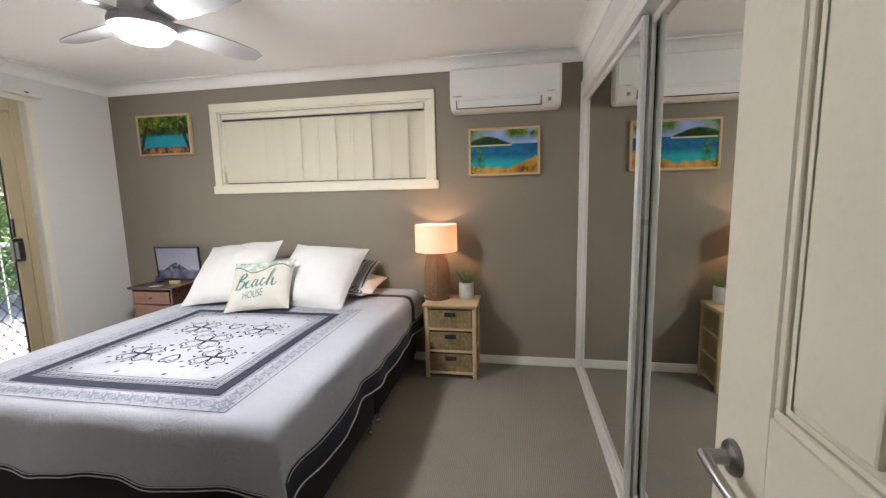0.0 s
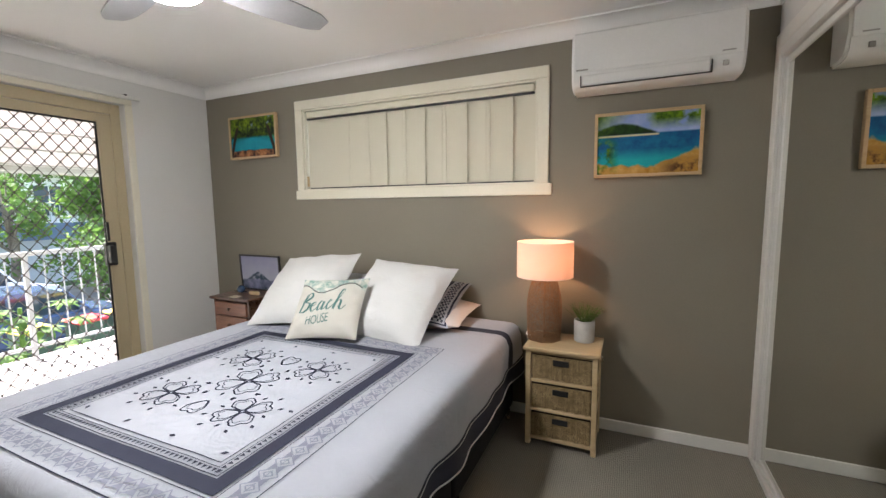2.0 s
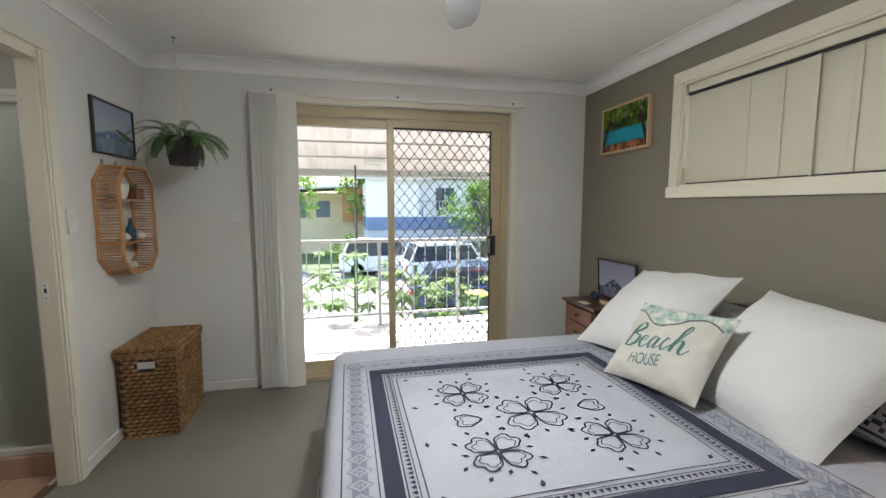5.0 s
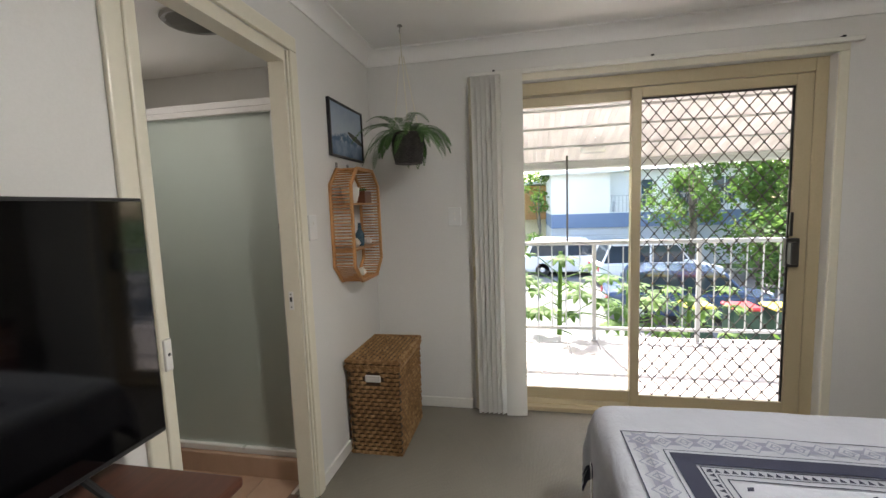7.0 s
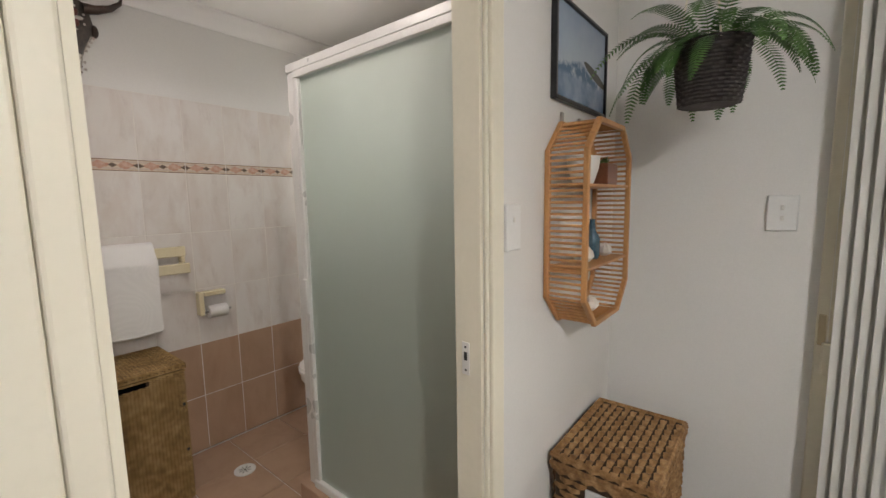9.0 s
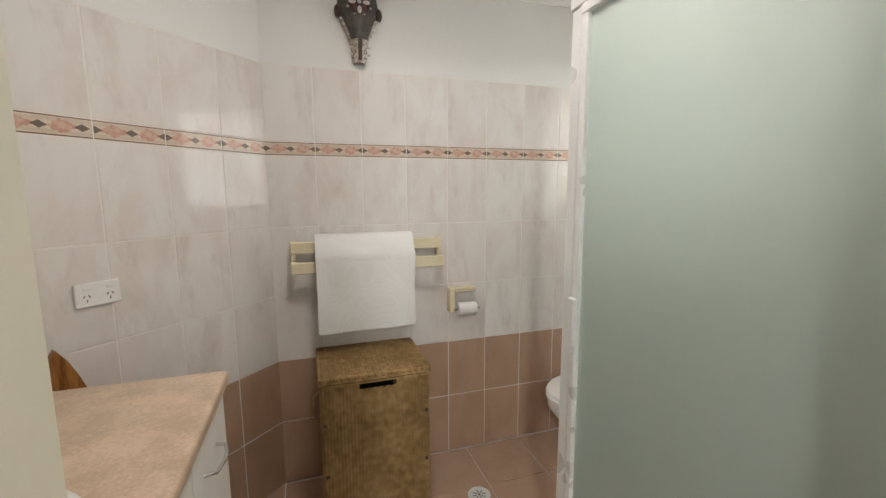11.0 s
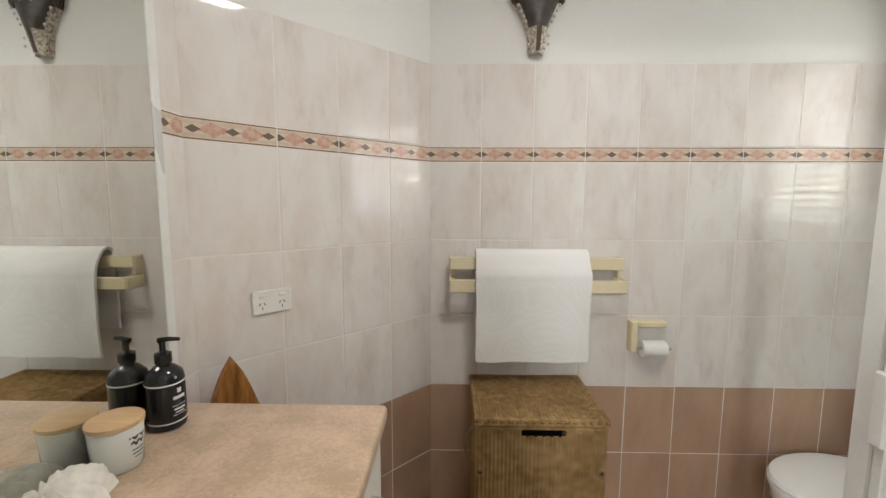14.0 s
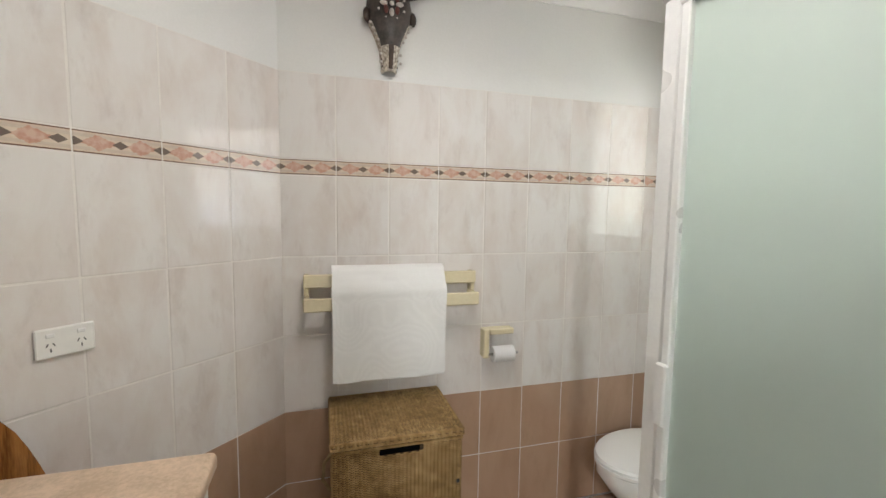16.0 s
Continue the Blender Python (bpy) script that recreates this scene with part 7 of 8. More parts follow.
def toilet():
    ob = thing("toilet", -3.14, -1.40, 0.0, "white ceramic toilet with closed seat", "toilet")
    def oval(bm, prof, back):
        n = 40
        rings = []
        for r, ry, z, dx in prof:
            ring = []
            z *= 0.885
            for k in range(n):
                a = 2 * math.pi * k / n
                x = r * math.cos(a) * (1.0 if math.cos(a) > 0 else back) + dx
                ring.append(bm.verts.new((x, ry * math.sin(a), z)))
            rings.append(ring)
        for a, b in zip(rings, rings[1:]):
            for k in range(n):
                bm.faces.new((a[k], a[(k + 1) % n], b[(k + 1) % n], b[k]))
        bm.faces.new(rings[0][::-1])
        bm.faces.new(rings[-1])
    bm = bmesh.new()
    oval(bm, [(0.15, 0.11, 0.0, -0.02), (0.14, 0.10, 0.03, -0.02), (0.13, 0.09, 0.16, 0.0), (0.19, 0.12, 0.27, 0.03), (0.25, 0.165, 0.35, 0.02), (0.268, 0.178, 0.39, 0.0)], 0.8)
    part("bowl", bm, CERAMIC, ob, smooth=True)
    bm = bmesh.new()
    oval(bm, [(0.270, 0.182, 0.392, 0.0), (0.278, 0.187, 0.398, 0.0), (0.278, 0.187, 0.412, 0.0), (0.268, 0.18, 0.418, 0.0)], 0.8)
    part("seat", bm, CERAMIC, ob, smooth=True)
    bm = bmesh.new()
    oval(bm, [(0.272, 0.184, 0.420, 0.0), (0.279, 0.188, 0.426, 0.0), (0.272, 0.183, 0.438, 0.0), (0.20, 0.13, 0.446, 0.0)], 0.8)
    part("lid", bm, CERAMIC, ob, smooth=True)
    part("cistern", boxes((-0.248, -0.19, 0.34, -0.175, 0.19, 0.76), bevel=0.02), CERAMIC, ob, smooth=True)
    part("neck", boxes((-0.245, -0.12, 0.02, -0.10, 0.12, 0.345), bevel=0.02), CERAMIC, ob, smooth=True)


toilet()


def vent():
    ob = thing("ceiling_vent", -2.66, -0.45, H, "round grey ceiling exhaust vent with slats", "vent")
    grey = mottled("grey_vent_plastic", (0.24, 0.23, 0.21), (0.30, 0.29, 0.27), 9, 0.5, bump=0.05)
    bm = bmesh.new()
    lathe(bm, [(0.150, -0.001), (0.155, -0.012), (0.145, -0.022), (0.128, -0.016), (0.126, -0.006), (0.0, -0.004)], 44, cap=False)
    part("ring", bm, grey, ob, smooth=True)
    for i in range(-5, 6):
        y = i * 0.023
        w = math.sqrt(max(0.0, 0.128 ** 2 - y * y))
        bm = bmesh.new()
        box(bm, -w, -0.007, -0.002, w, 0.007, 0.002)
        part("slat", bm, grey, ob, m=pose(0, y, -0.015, 30, 0, 0))


vent()


def ensuite_light():
    ob = thing("ceiling_light", -2.02, -0.66, H, "round opal flush ceiling light in the ensuite, switched on", "ceiling light")
    bm = bmesh.new()
    lathe(bm, [(0.160, -0.001), (0.162, -0.020), (0.154, -0.024), (0.150, -0.018)], 40, cap=False)
    part("rim", bm, CERAMIC, ob, "white rim", True)
    glow = Mat("opal_light_diffuser", 0.5)
    glow.color((0.8, 0.8, 0.78))
    glow.p.inputs["Emission Color"].default_value = (1.0, 0.95, 0.89, 1)
    glow.p.inputs["Emission Strength"].default_value = 4.0
    bm = bmesh.new()
    lathe(bm, [(0.150, -0.018), (0.125, -0.032), (0.07, -0.042), (0.0, -0.045)], 40, cap=False)
    part("diffuser", bm, glow.mat, ob, "glowing opal diffuser", True)


ensuite_light()

dr = thing("floor_drain", -2.455, -1.32, 0.0, "round chrome floor drain among terracotta tiles", "drain")
bm = bmesh.new()
lathe(bm, [(0.052, 0.0), (0.052, 0.004), (0.047, 0.0055), (0.036, 0.0055), (0.035, 0.003), (0.0, 0.003)], 36, cap=False)
part("rim", bm, WHITE_ALU, dr, smooth=True)
for k in range(8):
    part("slot", boxes((0.012, -0.002, 0.0031, 0.030, 0.002, 0.0042)), BLACK, dr, m=pose(0, 0, 0, 0, 0, 45 * k))
part("centre", boxes((-0.006, -0.006, 0.0031, 0.006, 0.006, 0.0045), bevel=0.002), BLACK, dr)


# ensuite window: pane and slat blind
wv = tagged(new("window_2"), "small ensuite window with white slat blind", "", "", "structure")
part("window_frame", boxes((WX - 0.15, VY0, VZ0, WX - 0.10, VY0 + 0.03, VZ1), (WX - 0.15, VY1 - 0.03, VZ0, WX - 0.10, VY1, VZ1), (WX - 0.15, VY0 + 0.03, VZ0, WX - 0.10, VY1 - 0.03, VZ0 + 0.03), (WX - 0.15, VY0 + 0.03, VZ1 - 0.03, WX - 0.10, VY1 - 0.03, VZ1)), ALU_GOLD, wv)
for i in range(20):
    part("blind_slat", boxes((-0.015, VY0 + 0.01, -0.0006, 0.015, VY1 - 0.01, 0.0006)), WHITE_TRIM, wv, m=pose(WX - 0.06, 0, VZ0 + 0.03 + i * 0.0385, 0, -30, 0))


# ---- outside: balcony, street, houses, trees ----
GZ = -2.0
DECK_TILE = mottled("pale_deck_tile", (0.29, 0.265, 0.245), (0.36, 0.33, 0.305), 5, 0.6, bump=0.1, fine=40)
ASPHALT = mottled("street_asphalt", (0.12, 0.12, 0.118), (0.17, 0.168, 0.16), 0.6, 0.9, bump=0.4, fine=60, depth=0.01)
GRASS = mottled("lawn", (0.035, 0.07, 0.016), (0.06, 0.11, 0.03), 0.5, 0.95, bump=0.6, fine=25, depth=0.03)
RAIL_WHITE = mottled("pale_rail_paint", (0.42, 0.42, 0.41), (0.48, 0.48, 0.47), 4, 0.4, 0.1, bump=0.03)
ROOF_SHEET = mottled("cream_roof_sheet", (0.44, 0.41, 0.385), (0.49, 0.46, 0.435), 2, 0.5, bump=0.05)

bm = bmesh.new()
vs = [bm.verts.new(p) for p in ((-450, -450, GZ), (450, -450, GZ), (450, 450, GZ), (-450, 450, GZ))]
bm.faces.new(vs)
structure("ground", bm, GRASS, "green lawn and verge round the house")
bm = boxes((-21.5, -60, GZ - 0.05, -8.5, 70, GZ + 0.012))
structure("road", bm, ASPHALT, "grey asphalt street with parked cars")
bm = boxes((-8.5, -60, GZ - 0.05, -8.3, 70, GZ + 0.13), (-21.7, -60, GZ - 0.05, -21.5, 70, GZ + 0.13), bevel=0.02)
structure("pavement_kerb", bm, mottled("concrete_kerb", (0.34, 0.33, 0.31), (0.42, 0.41, 0.39), 2, 0.9), "concrete kerb along the street")
bm = boxes((-5.42, -4.0, GZ, WX - 0.2, 7.5, -0.112))
structure("balcony_slab", bm, mottled("balcony_concrete", (0.50, 0.48, 0.45), (0.58, 0.56, 0.53), 2, 0.8), "pale concrete balcony slab")
rng = random.Random(2)
slab = bpy.data.objects["balcony_slab"]
bmd = bmesh.new()
box(bmd, -0.147, -0.147, 0, 0.147, 0.147, 0.012, bevel=0.002)
deck_piece = mesh_of("tile", bmd, DECK_TILE)
for i in range(6):
    for j in range(20):
        t = new("tile", deck_piece)
        t.parent = slab
        t.matrix_basis = pose(WX - 0.36 - 0.3 * i, -0.6 + 0.3 * j, -0.112 + rng.uniform(-0.0006, 0.0006))


def balcony_rail():
    ob = thing("balcony_railing", -5.25, 1.93, -0.1, "pale metal balcony railing with thin balusters", "railing")
    for z, h, w in ((1.03, 0.042, 0.052), (0.115, 0.032, 0.036)):
        part("rail", boxes((-w / 2, -5.6, z, w / 2, 5.2, z + h), bevel=0.006), RAIL_WHITE, ob)
    bm = boxes((-0.019, -0.019, 0.0, 0.019, 0.019, 1.03), (-0.04, -0.04, 0.0, 0.04, 0.04, 0.01), bevel=0.003)
    post = mesh_of("post", bm, RAIL_WHITE)
    bm = bmesh.new()
    tube(bm, [(0, 0, 0.145), (0, 0, 1.032)], 0.007, 6, cap=False)
    bal = mesh_of("baluster", bm, RAIL_WHITE)
    k = -5
    while k <= 5:
        p = new("post", post)
        p.parent = ob
        p.matrix_basis = pose(0, 1.007 * k, 0)
        for i in range(1, 7):
            b = new("baluster", bal)
            b.parent = ob
            b.matrix_basis = pose(0, 1.007 * k + i * 1.007 / 7, 0)
        k += 1


balcony_rail()


def patio_roof():
    ob = thing("patio_roof", -4.5, 1.9, 2.3, "cream corrugated patio roof over the balcony", "roof")
    x0, z0, x1, z1 = -3.60, 2.29, -5.50, 1.80
    bm = bmesh.new()
    n = 260
    rows = []
    for i in range(n + 1):
        y = -4.0 + 11.5 * i / n
        ph = (i % 4)
        dz = 0.014 if ph in (1, 2) else 0.0
        rows.append([bm.verts.new((x + 4.5, y - 1.9, z - 2.3 + dz)) for x, z in ((x0, z0), (x1, z1))])
    for a, b in zip(rows, rows[1:]):
        bm.faces.new((a[0], b[0], b[1], a[1]))
    bmesh.ops.solidify(bm, geom=bm.faces[:], thickness=-0.02)
    part("corrugated_sheet", bm, ROOF_SHEET, ob)
    s = (z0 - z1) / (x0 - x1)
    for x in (-4.22, -4.56, -4.98, -5.40):
        z = z0 + (x - x0) * s
        part("batten", boxes((x + 4.5 - 0.02, -5.9, z - 2.3 - 0.020, x + 4.5 + 0.02, 5.6, z - 2.3 - 0.002), bevel=0.004), RAIL_WHITE, ob)
    part("gutter", boxes((-1.06, -5.9, -0.56, -0.96, 5.6, -0.47), bevel=0.02), RAIL_WHITE, ob)
    for y in (1.66, -1.6, 5.0):
        bm = bmesh.new()
        tube(bm, [(-0.75, y - 1.9, -1.33), (-0.75, y - 1.9, -0.43)], 0.010, 8)
        part("post", bm, MESH_DARK, ob, "thin dark post")
    bm = bmesh.new()
    lathe(bm, [(0.10, -0.045), (0.115, -0.03), (0.12, 0.0)], 28, -0.42, -0.03, -0.41)
    part("light", bm, CERAMIC, ob, "round white ceiling light")


patio_roof()


def white_house():
    ob = thing("house", -27.0, 6.5, GZ, "two-storey white house with blue band and garage", "house")
    white = mottled("white_render", (0.72, 0.71, 0.69), (0.78, 0.77, 0.75), 0.6, 0.8)
    blue = mottled("blue_grey_weatherboard", (0.13, 0.19, 0.31), (0.17, 0.23, 0.36), 0.8, 0.7)
    garage = mottled("pale_garage_door", (0.46, 0.48, 0.52), (0.52, 0.54, 0.58), 1, 0.6)
    roof = mottled("pale_metal_roof", (0.66, 0.66, 0.65), (0.72, 0.72, 0.71), 1, 0.45, 0.1)
    dark = Mat("house_window_glass", 0.08).color((0.06, 0.08, 0.11)).mat
    part("wall", boxes((-4.0, -3.9, 2.75, 3.0, -0.9, 5.0)), white, ob, "white upper storey")
    part("wall", boxes((-4.0, -0.9, 2.75, 1.2, 6.5, 5.0)), white, ob, "white upper storey, set back")
    part("wall", boxes((-4.0, -3.9, 2.0, 3.02, 6.5, 2.75)), blue, ob, "blue weatherboard band")
    part("wall", boxes((-4.0, -3.9, 0, 2.9, 6.5, 2.0)), garage, ob, "pale lower storey")
    for i in range(5):
        part("door_panel", boxes((2.9, -2.9, 0.1 + i * 0.37, 2.93, 1.9, 0.1 + i * 0.37 + 0.35), bevel=0.01), garage, ob)
    bm = bmesh.new()
    e = 0.55
    for (x0, y0, x1, y1, z, h) in ((-4.0, -3.9, 3.0, -0.9, 5.0, 0.9), (-4.0, -0.9, 1.2, 6.5, 5.05, 0.8)):
        b = [bm.verts.new(p) for p in ((x0 - e, y0 - e, z), (x1 + e, y0 - e, z), (x1 + e, y1 + e, z), (x0 - e, y1 + e, z))]
        cx, cy = (x0 + x1) / 2, (y0 + y1) / 2
        t = [bm.verts.new((cx, cy - (y1 - y0) * 0.25, z + h)), bm.verts.new((cx, cy + (y1 - y0) * 0.25, z + h))]
        for f in ((b[0], b[1], t[0]), (b[1], b[2], t[1], t[0]), (b[2], b[3], t[1]), (b[3], b[0], t[0], t[1]), b[::-1]):
            bm.faces.new(f)
    part("roof", bm, roof, ob, "pale hipped metal roof")
    part("fascia", boxes((3.5, -4.5, 4.86, 3.56, -0.3, 5.04)), roof, ob)
    for y in (0.4, 2.6, 4.6):
        w = part("window", boxes((1.2, y, 3.0, 1.24, y + 1.3, 4.55), bevel=0.01), roof, ob)
        part("pane", boxes((1.235, y + 0.06, 3.06, 1.25, y + 0.62, 4.49)), dark, w)
        part("pane", boxes((1.235, y + 0.68, 3.06, 1.25, y + 1.24, 4.49)), dark, w)
    part("balcony_floor", boxes((1.2, -0.9, 2.7, 3.0, 6.5, 2.8)), white, ob)
    part("balcony_rail", boxes((2.93, -0.9, 3.62, 2.99, 6.5, 3.68), bevel=0.005), RAIL_WHITE, ob)
    for i in range(38):
        part("baluster", boxes((2.945, -0.85 + i * 0.19, 2.8, 2.975, -0.82 + i * 0.19, 3.62)), RAIL_WHITE, ob)
    part("condenser", boxes((2.3, -0.6, 2.8, 2.65, 0.1, 3.35), bevel=0.02), white, ob)


white_house()


def timber_house():
    ob = thing("house", -33.0, 0.6, GZ, "orange timber-clad house with pale lower wall", "house")
    orange = mottled("orange_cedar_cladding", (0.42, 0.20, 0.07), (0.52, 0.27, 0.11), 1.5, 0.7)
    pale = mottled("yellow_render", (0.58, 0.47, 0.30), (0.64, 0.53, 0.36), 0.8, 0.8)
    dark = Mat("far_window_glass", 0.08).color((0.10, 0.13, 0.17)).mat
    part("wall", boxes((-3, -3.4, 0, 2.0, 0.6, 4.3)), pale, ob, "yellow rendered wall")
    part("wall", boxes((-3, 0.6, 2.3, 3.0, 2.6, 4.6)), orange, ob, "orange timber cladding")
    for i in range(10):
        part("batten", boxes((3.0, 0.62 + i * 0.2, 2.3, 3.03, 0.66 + i * 0.2, 4.6)), orange, ob)
    part("wall", boxes((-3, 0.6, 0, 2.6, 2.6, 2.3)), pale, ob)
    bm = bmesh.new()
    box(bm, -3.6, -4.0, 4.6, 3.8, 3.2, 4.8, bevel=0.02)
    lift(bm, pose(0, 0, 0.0, 3, 0, 0))
    part("roof", bm, mottled("white_skillion_roof", (0.68, 0.68, 0.67), (0.74, 0.74, 0.73), 1, 0.5), ob)
    for y in (-2.9, -1.3):
        w = part("window", boxes((2.0, y, 2.5, 2.05, y + 1.1, 3.8), bevel=0.01), pale, ob)
        part("pane", boxes((2.045, y + 0.07, 2.57, 2.06, y + 1.03, 3.73)), dark, w)


timber_house()


def car(name, x, y, rz, paint, label, suv):
    """A parked car, nose along +x before turning."""
    ob = thing(name, x, y, GZ + 0.012, label, "car", rz=rz)
    L, W, HT = (4.6, 1.85, 1.72) if suv else (4.5, 1.78, 1.45)
    low = 0.42
    belt = 0.95 if suv else 0.86
    prof = [(-L / 2, 0.35), (-L / 2 + 0.02, belt - 0.08), (-L / 2 + 0.12, belt), (L / 2 - 1.25, belt + 0.02), (L / 2 - 0.25, belt - 0.16), (L / 2, belt - 0.35), (L / 2, 0.35), (L / 2 - 0.3, 0.24), (-L / 2 + 0.3, 0.24)]
    bm = bmesh.new()
    prism(bm, prof, W, "y", -W / 2)
    bmesh.ops.bevel(bm, geom=[e for e in bm.edges if abs(e.verts[0].co.y - e.verts[1].co.y) < 1e-4], offset=0.07, segments=3, affect="EDGES")
    body = part("body", bm, paint, ob, smooth=True)
    b = 0.05 if suv else 0.35
    cab = [(-L / 2 + 0.12 + b, belt - 0.02), (-L / 2 + 0.42 + b, HT - 0.06), (-L / 2 + 0.8 + b, HT), (0.35, HT - 0.01), (0.62, HT - 0.1), (L / 2 - 1.15, belt)]
    glassm = Mat("car_glass_" + name, 0.05).color((0.03, 0.04, 0.05)).mat
    bm = bmesh.new()
    prism(bm, cab, W - 0.28, "y", -(W - 0.28) / 2)
    part("cabin_glass", bm, glassm, ob)
    roof = [(-L / 2 + 0.46 + b, HT - 0.05), (-L / 2 + 0.8 + b, HT + 0.012), (0.35, HT + 0.006), (0.60, HT - 0.07), (0.55, HT - 0.10), (-L / 2 + 0.5 + b, HT - 0.10)]
    bm = bmesh.new()
    prism(bm, roof, W - 0.22, "y", -(W - 0.22) / 2)
    bmesh.ops.bevel(bm, geom=bm.edges[:], offset=0.02, segments=2, affect="EDGES")
    part("roof", bm, paint, ob, smooth=True)
    for s in (-1, 1):
        for xa, xb in ((cab[0][0], cab[1][0]), (-0.35, -0.35), (cab[5][0], cab[4][0])):
            bm = bmesh.new()
            tube(bm, [(xa, s * (W / 2 - 0.14), belt), (xb, s * (W / 2 - 0.15), HT - 0.05)], 0.04, 6)
            part("pillar", bm, paint, ob)
        part("mirror", boxes((0.85, s * (W / 2) - 0.10, belt, 1.0, s * (W / 2) + 0.10, belt + 0.13), bevel=0.03), paint, ob)
        part("headlight", boxes((L / 2 - 0.22, s * 0.66 - 0.18, belt - 0.33, L / 2 - 0.02, s * 0.66 + 0.18, belt - 0.2), bevel=0.03), CERAMIC, ob)
        part("tail_light", boxes((-L / 2 - 0.01, s * 0.72 - 0.13, belt - 0.32, -L / 2 + 0.1, s * 0.72 + 0.13, belt - 0.12), bevel=0.02), RED_PLASTIC, ob)
        for wx in (-L / 2 + 0.85, L / 2 - 0.9):
            bm = bmesh.new()
            lathe(bm, [(0.20, -0.10), (0.31, -0.10), (0.33, -0.06), (0.33, 0.06), (0.31, 0.10), (0.20, 0.10)], 26)
            lift(bm, Matrix.Translation((wx, s * (W / 2 - 0.10), 0.33)) @ pose(0, 0, 0, 90, 0, 0))
            wh = part("wheel", bm, BLACK, ob, smooth=True)
            bm = bmesh.new()
            lathe(bm, [(0.0, -0.105), (0.06, -0.105), (0.19, -0.09), (0.20, 0.09), (0.06, 0.105), (0.0, 0.105)], 26, cap=False)
            lift(bm, Matrix.Translation((wx, s * (W / 2 - 0.10), 0.33)) @ pose(0, 0, 0, 90, 0, 0))
            part("rim", bm, ALU, wh, smooth=True)


RED_PLASTIC = mottled("red_plastic", (0.45, 0.02, 0.02), (0.55, 0.03, 0.03), 3, 0.4, bump=0.03)
YELLOW_PLASTIC = mottled("yellow_plastic", (0.62, 0.48, 0.04), (0.70, 0.55, 0.06), 3, 0.5, bump=0.03)
GREEN_PLASTIC = mottled("dark_green_plastic", (0.02, 0.05, 0.03), (0.03, 0.07, 0.04), 3, 0.5, bump=0.03)
car("car", -18.6, 6.2, 95, mottled("white_car_paint", (0.70, 0.71, 0.72), (0.74, 0.75, 0.76), 1, 0.2, bump=0.0), "white parked sport utility vehicle", True)
car("car", -13.3, 5.7, 85, mottled("blue_grey_car_paint", (0.06, 0.09, 0.16), (0.08, 0.115, 0.19), 1, 0.18, 0.3, bump=0.0), "dark blue-grey parked sedan", False)
car("car", -21.0, 3.4, 90, mottled("white_van_paint", (0.72, 0.72, 0.72), (0.76, 0.76, 0.76), 1, 0.25, bump=0.0), "white parked van by the blue house", True)


def wheelie_bin(x, y, lidm, label):
    ob = thing("wheelie_bin", x, y, GZ + 0.012, label, "rubbish bin", "bins at the kerb")
    bm = bmesh.new()
    prism(bm, [(-0.22, 0.05), (0.22, 0.05), (0.29, 0.98), (-0.29, 0.98)], 0.5, "y", -0.25)
    part("body", bm, GREEN_PLASTIC, ob)
    part("lid", boxes((-0.32, -0.29, 0.985, 0.34, 0.29, 1.06), bevel=0.03), lidm, ob)
    for s in (-0.2, 0.2):
        bm = bmesh.new()
        lathe(bm, [(0.10, -0.03), (0.10, 0.03)], 16)
        lift(bm, Matrix.Translation((-0.24, s, 0.10)) @ pose(0, 0, 0, 90, 0, 0))
        part("wheel", bm, BLACK, ob)


for x, y, m, l in ((-10.6, 4.9, YELLOW_PLASTIC, "dark green bin with a yellow lid"), (-10.5, 5.75, RED_PLASTIC, "dark green bin with a red lid"), (-10.5, 6.5, YELLOW_PLASTIC, "dark green bin with a yellow lid")):
    wheelie_bin(x, y, m, l)


def foliage_mat(name, a, b):
    k = Mat(name, 0.75)
    isl = k.n("ShaderNodeNewGeometry").outputs["Random Per Island"]
    col = k.ramp(isl, (0.1, a), (0.9, b))
    k.color(col)
    tr = k.n("ShaderNodeBsdfTranslucent")
    k.link(k.mix(0.35, col, (0.16, 0.30, 0.05)), tr.inputs["Color"])
    mx = k.n("ShaderNodeMixShader")
    mx.inputs[0].default_value = 0.38
    k.link(k.p.outputs[0], mx.inputs[1])
    k.link(tr.outputs[0], mx.inputs[2])
    k.link(mx.outputs[0], k.t.nodes["Material Output"].inputs["Surface"])
    return k.mat


LEAVES_DARK = foliage_mat("tree_leaves", (0.045, 0.10, 0.022), (0.12, 0.21, 0.05))
LEAVES_LIGHT = foliage_mat("shrub_leaves", (0.06, 0.12, 0.02), (0.13, 0.23, 0.045))
BARK = mottled("grey_bark", (0.16, 0.13, 0.10), (0.24, 0.20, 0.16), 6, 0.9, bump=0.6, fine=20, depth=0.02)


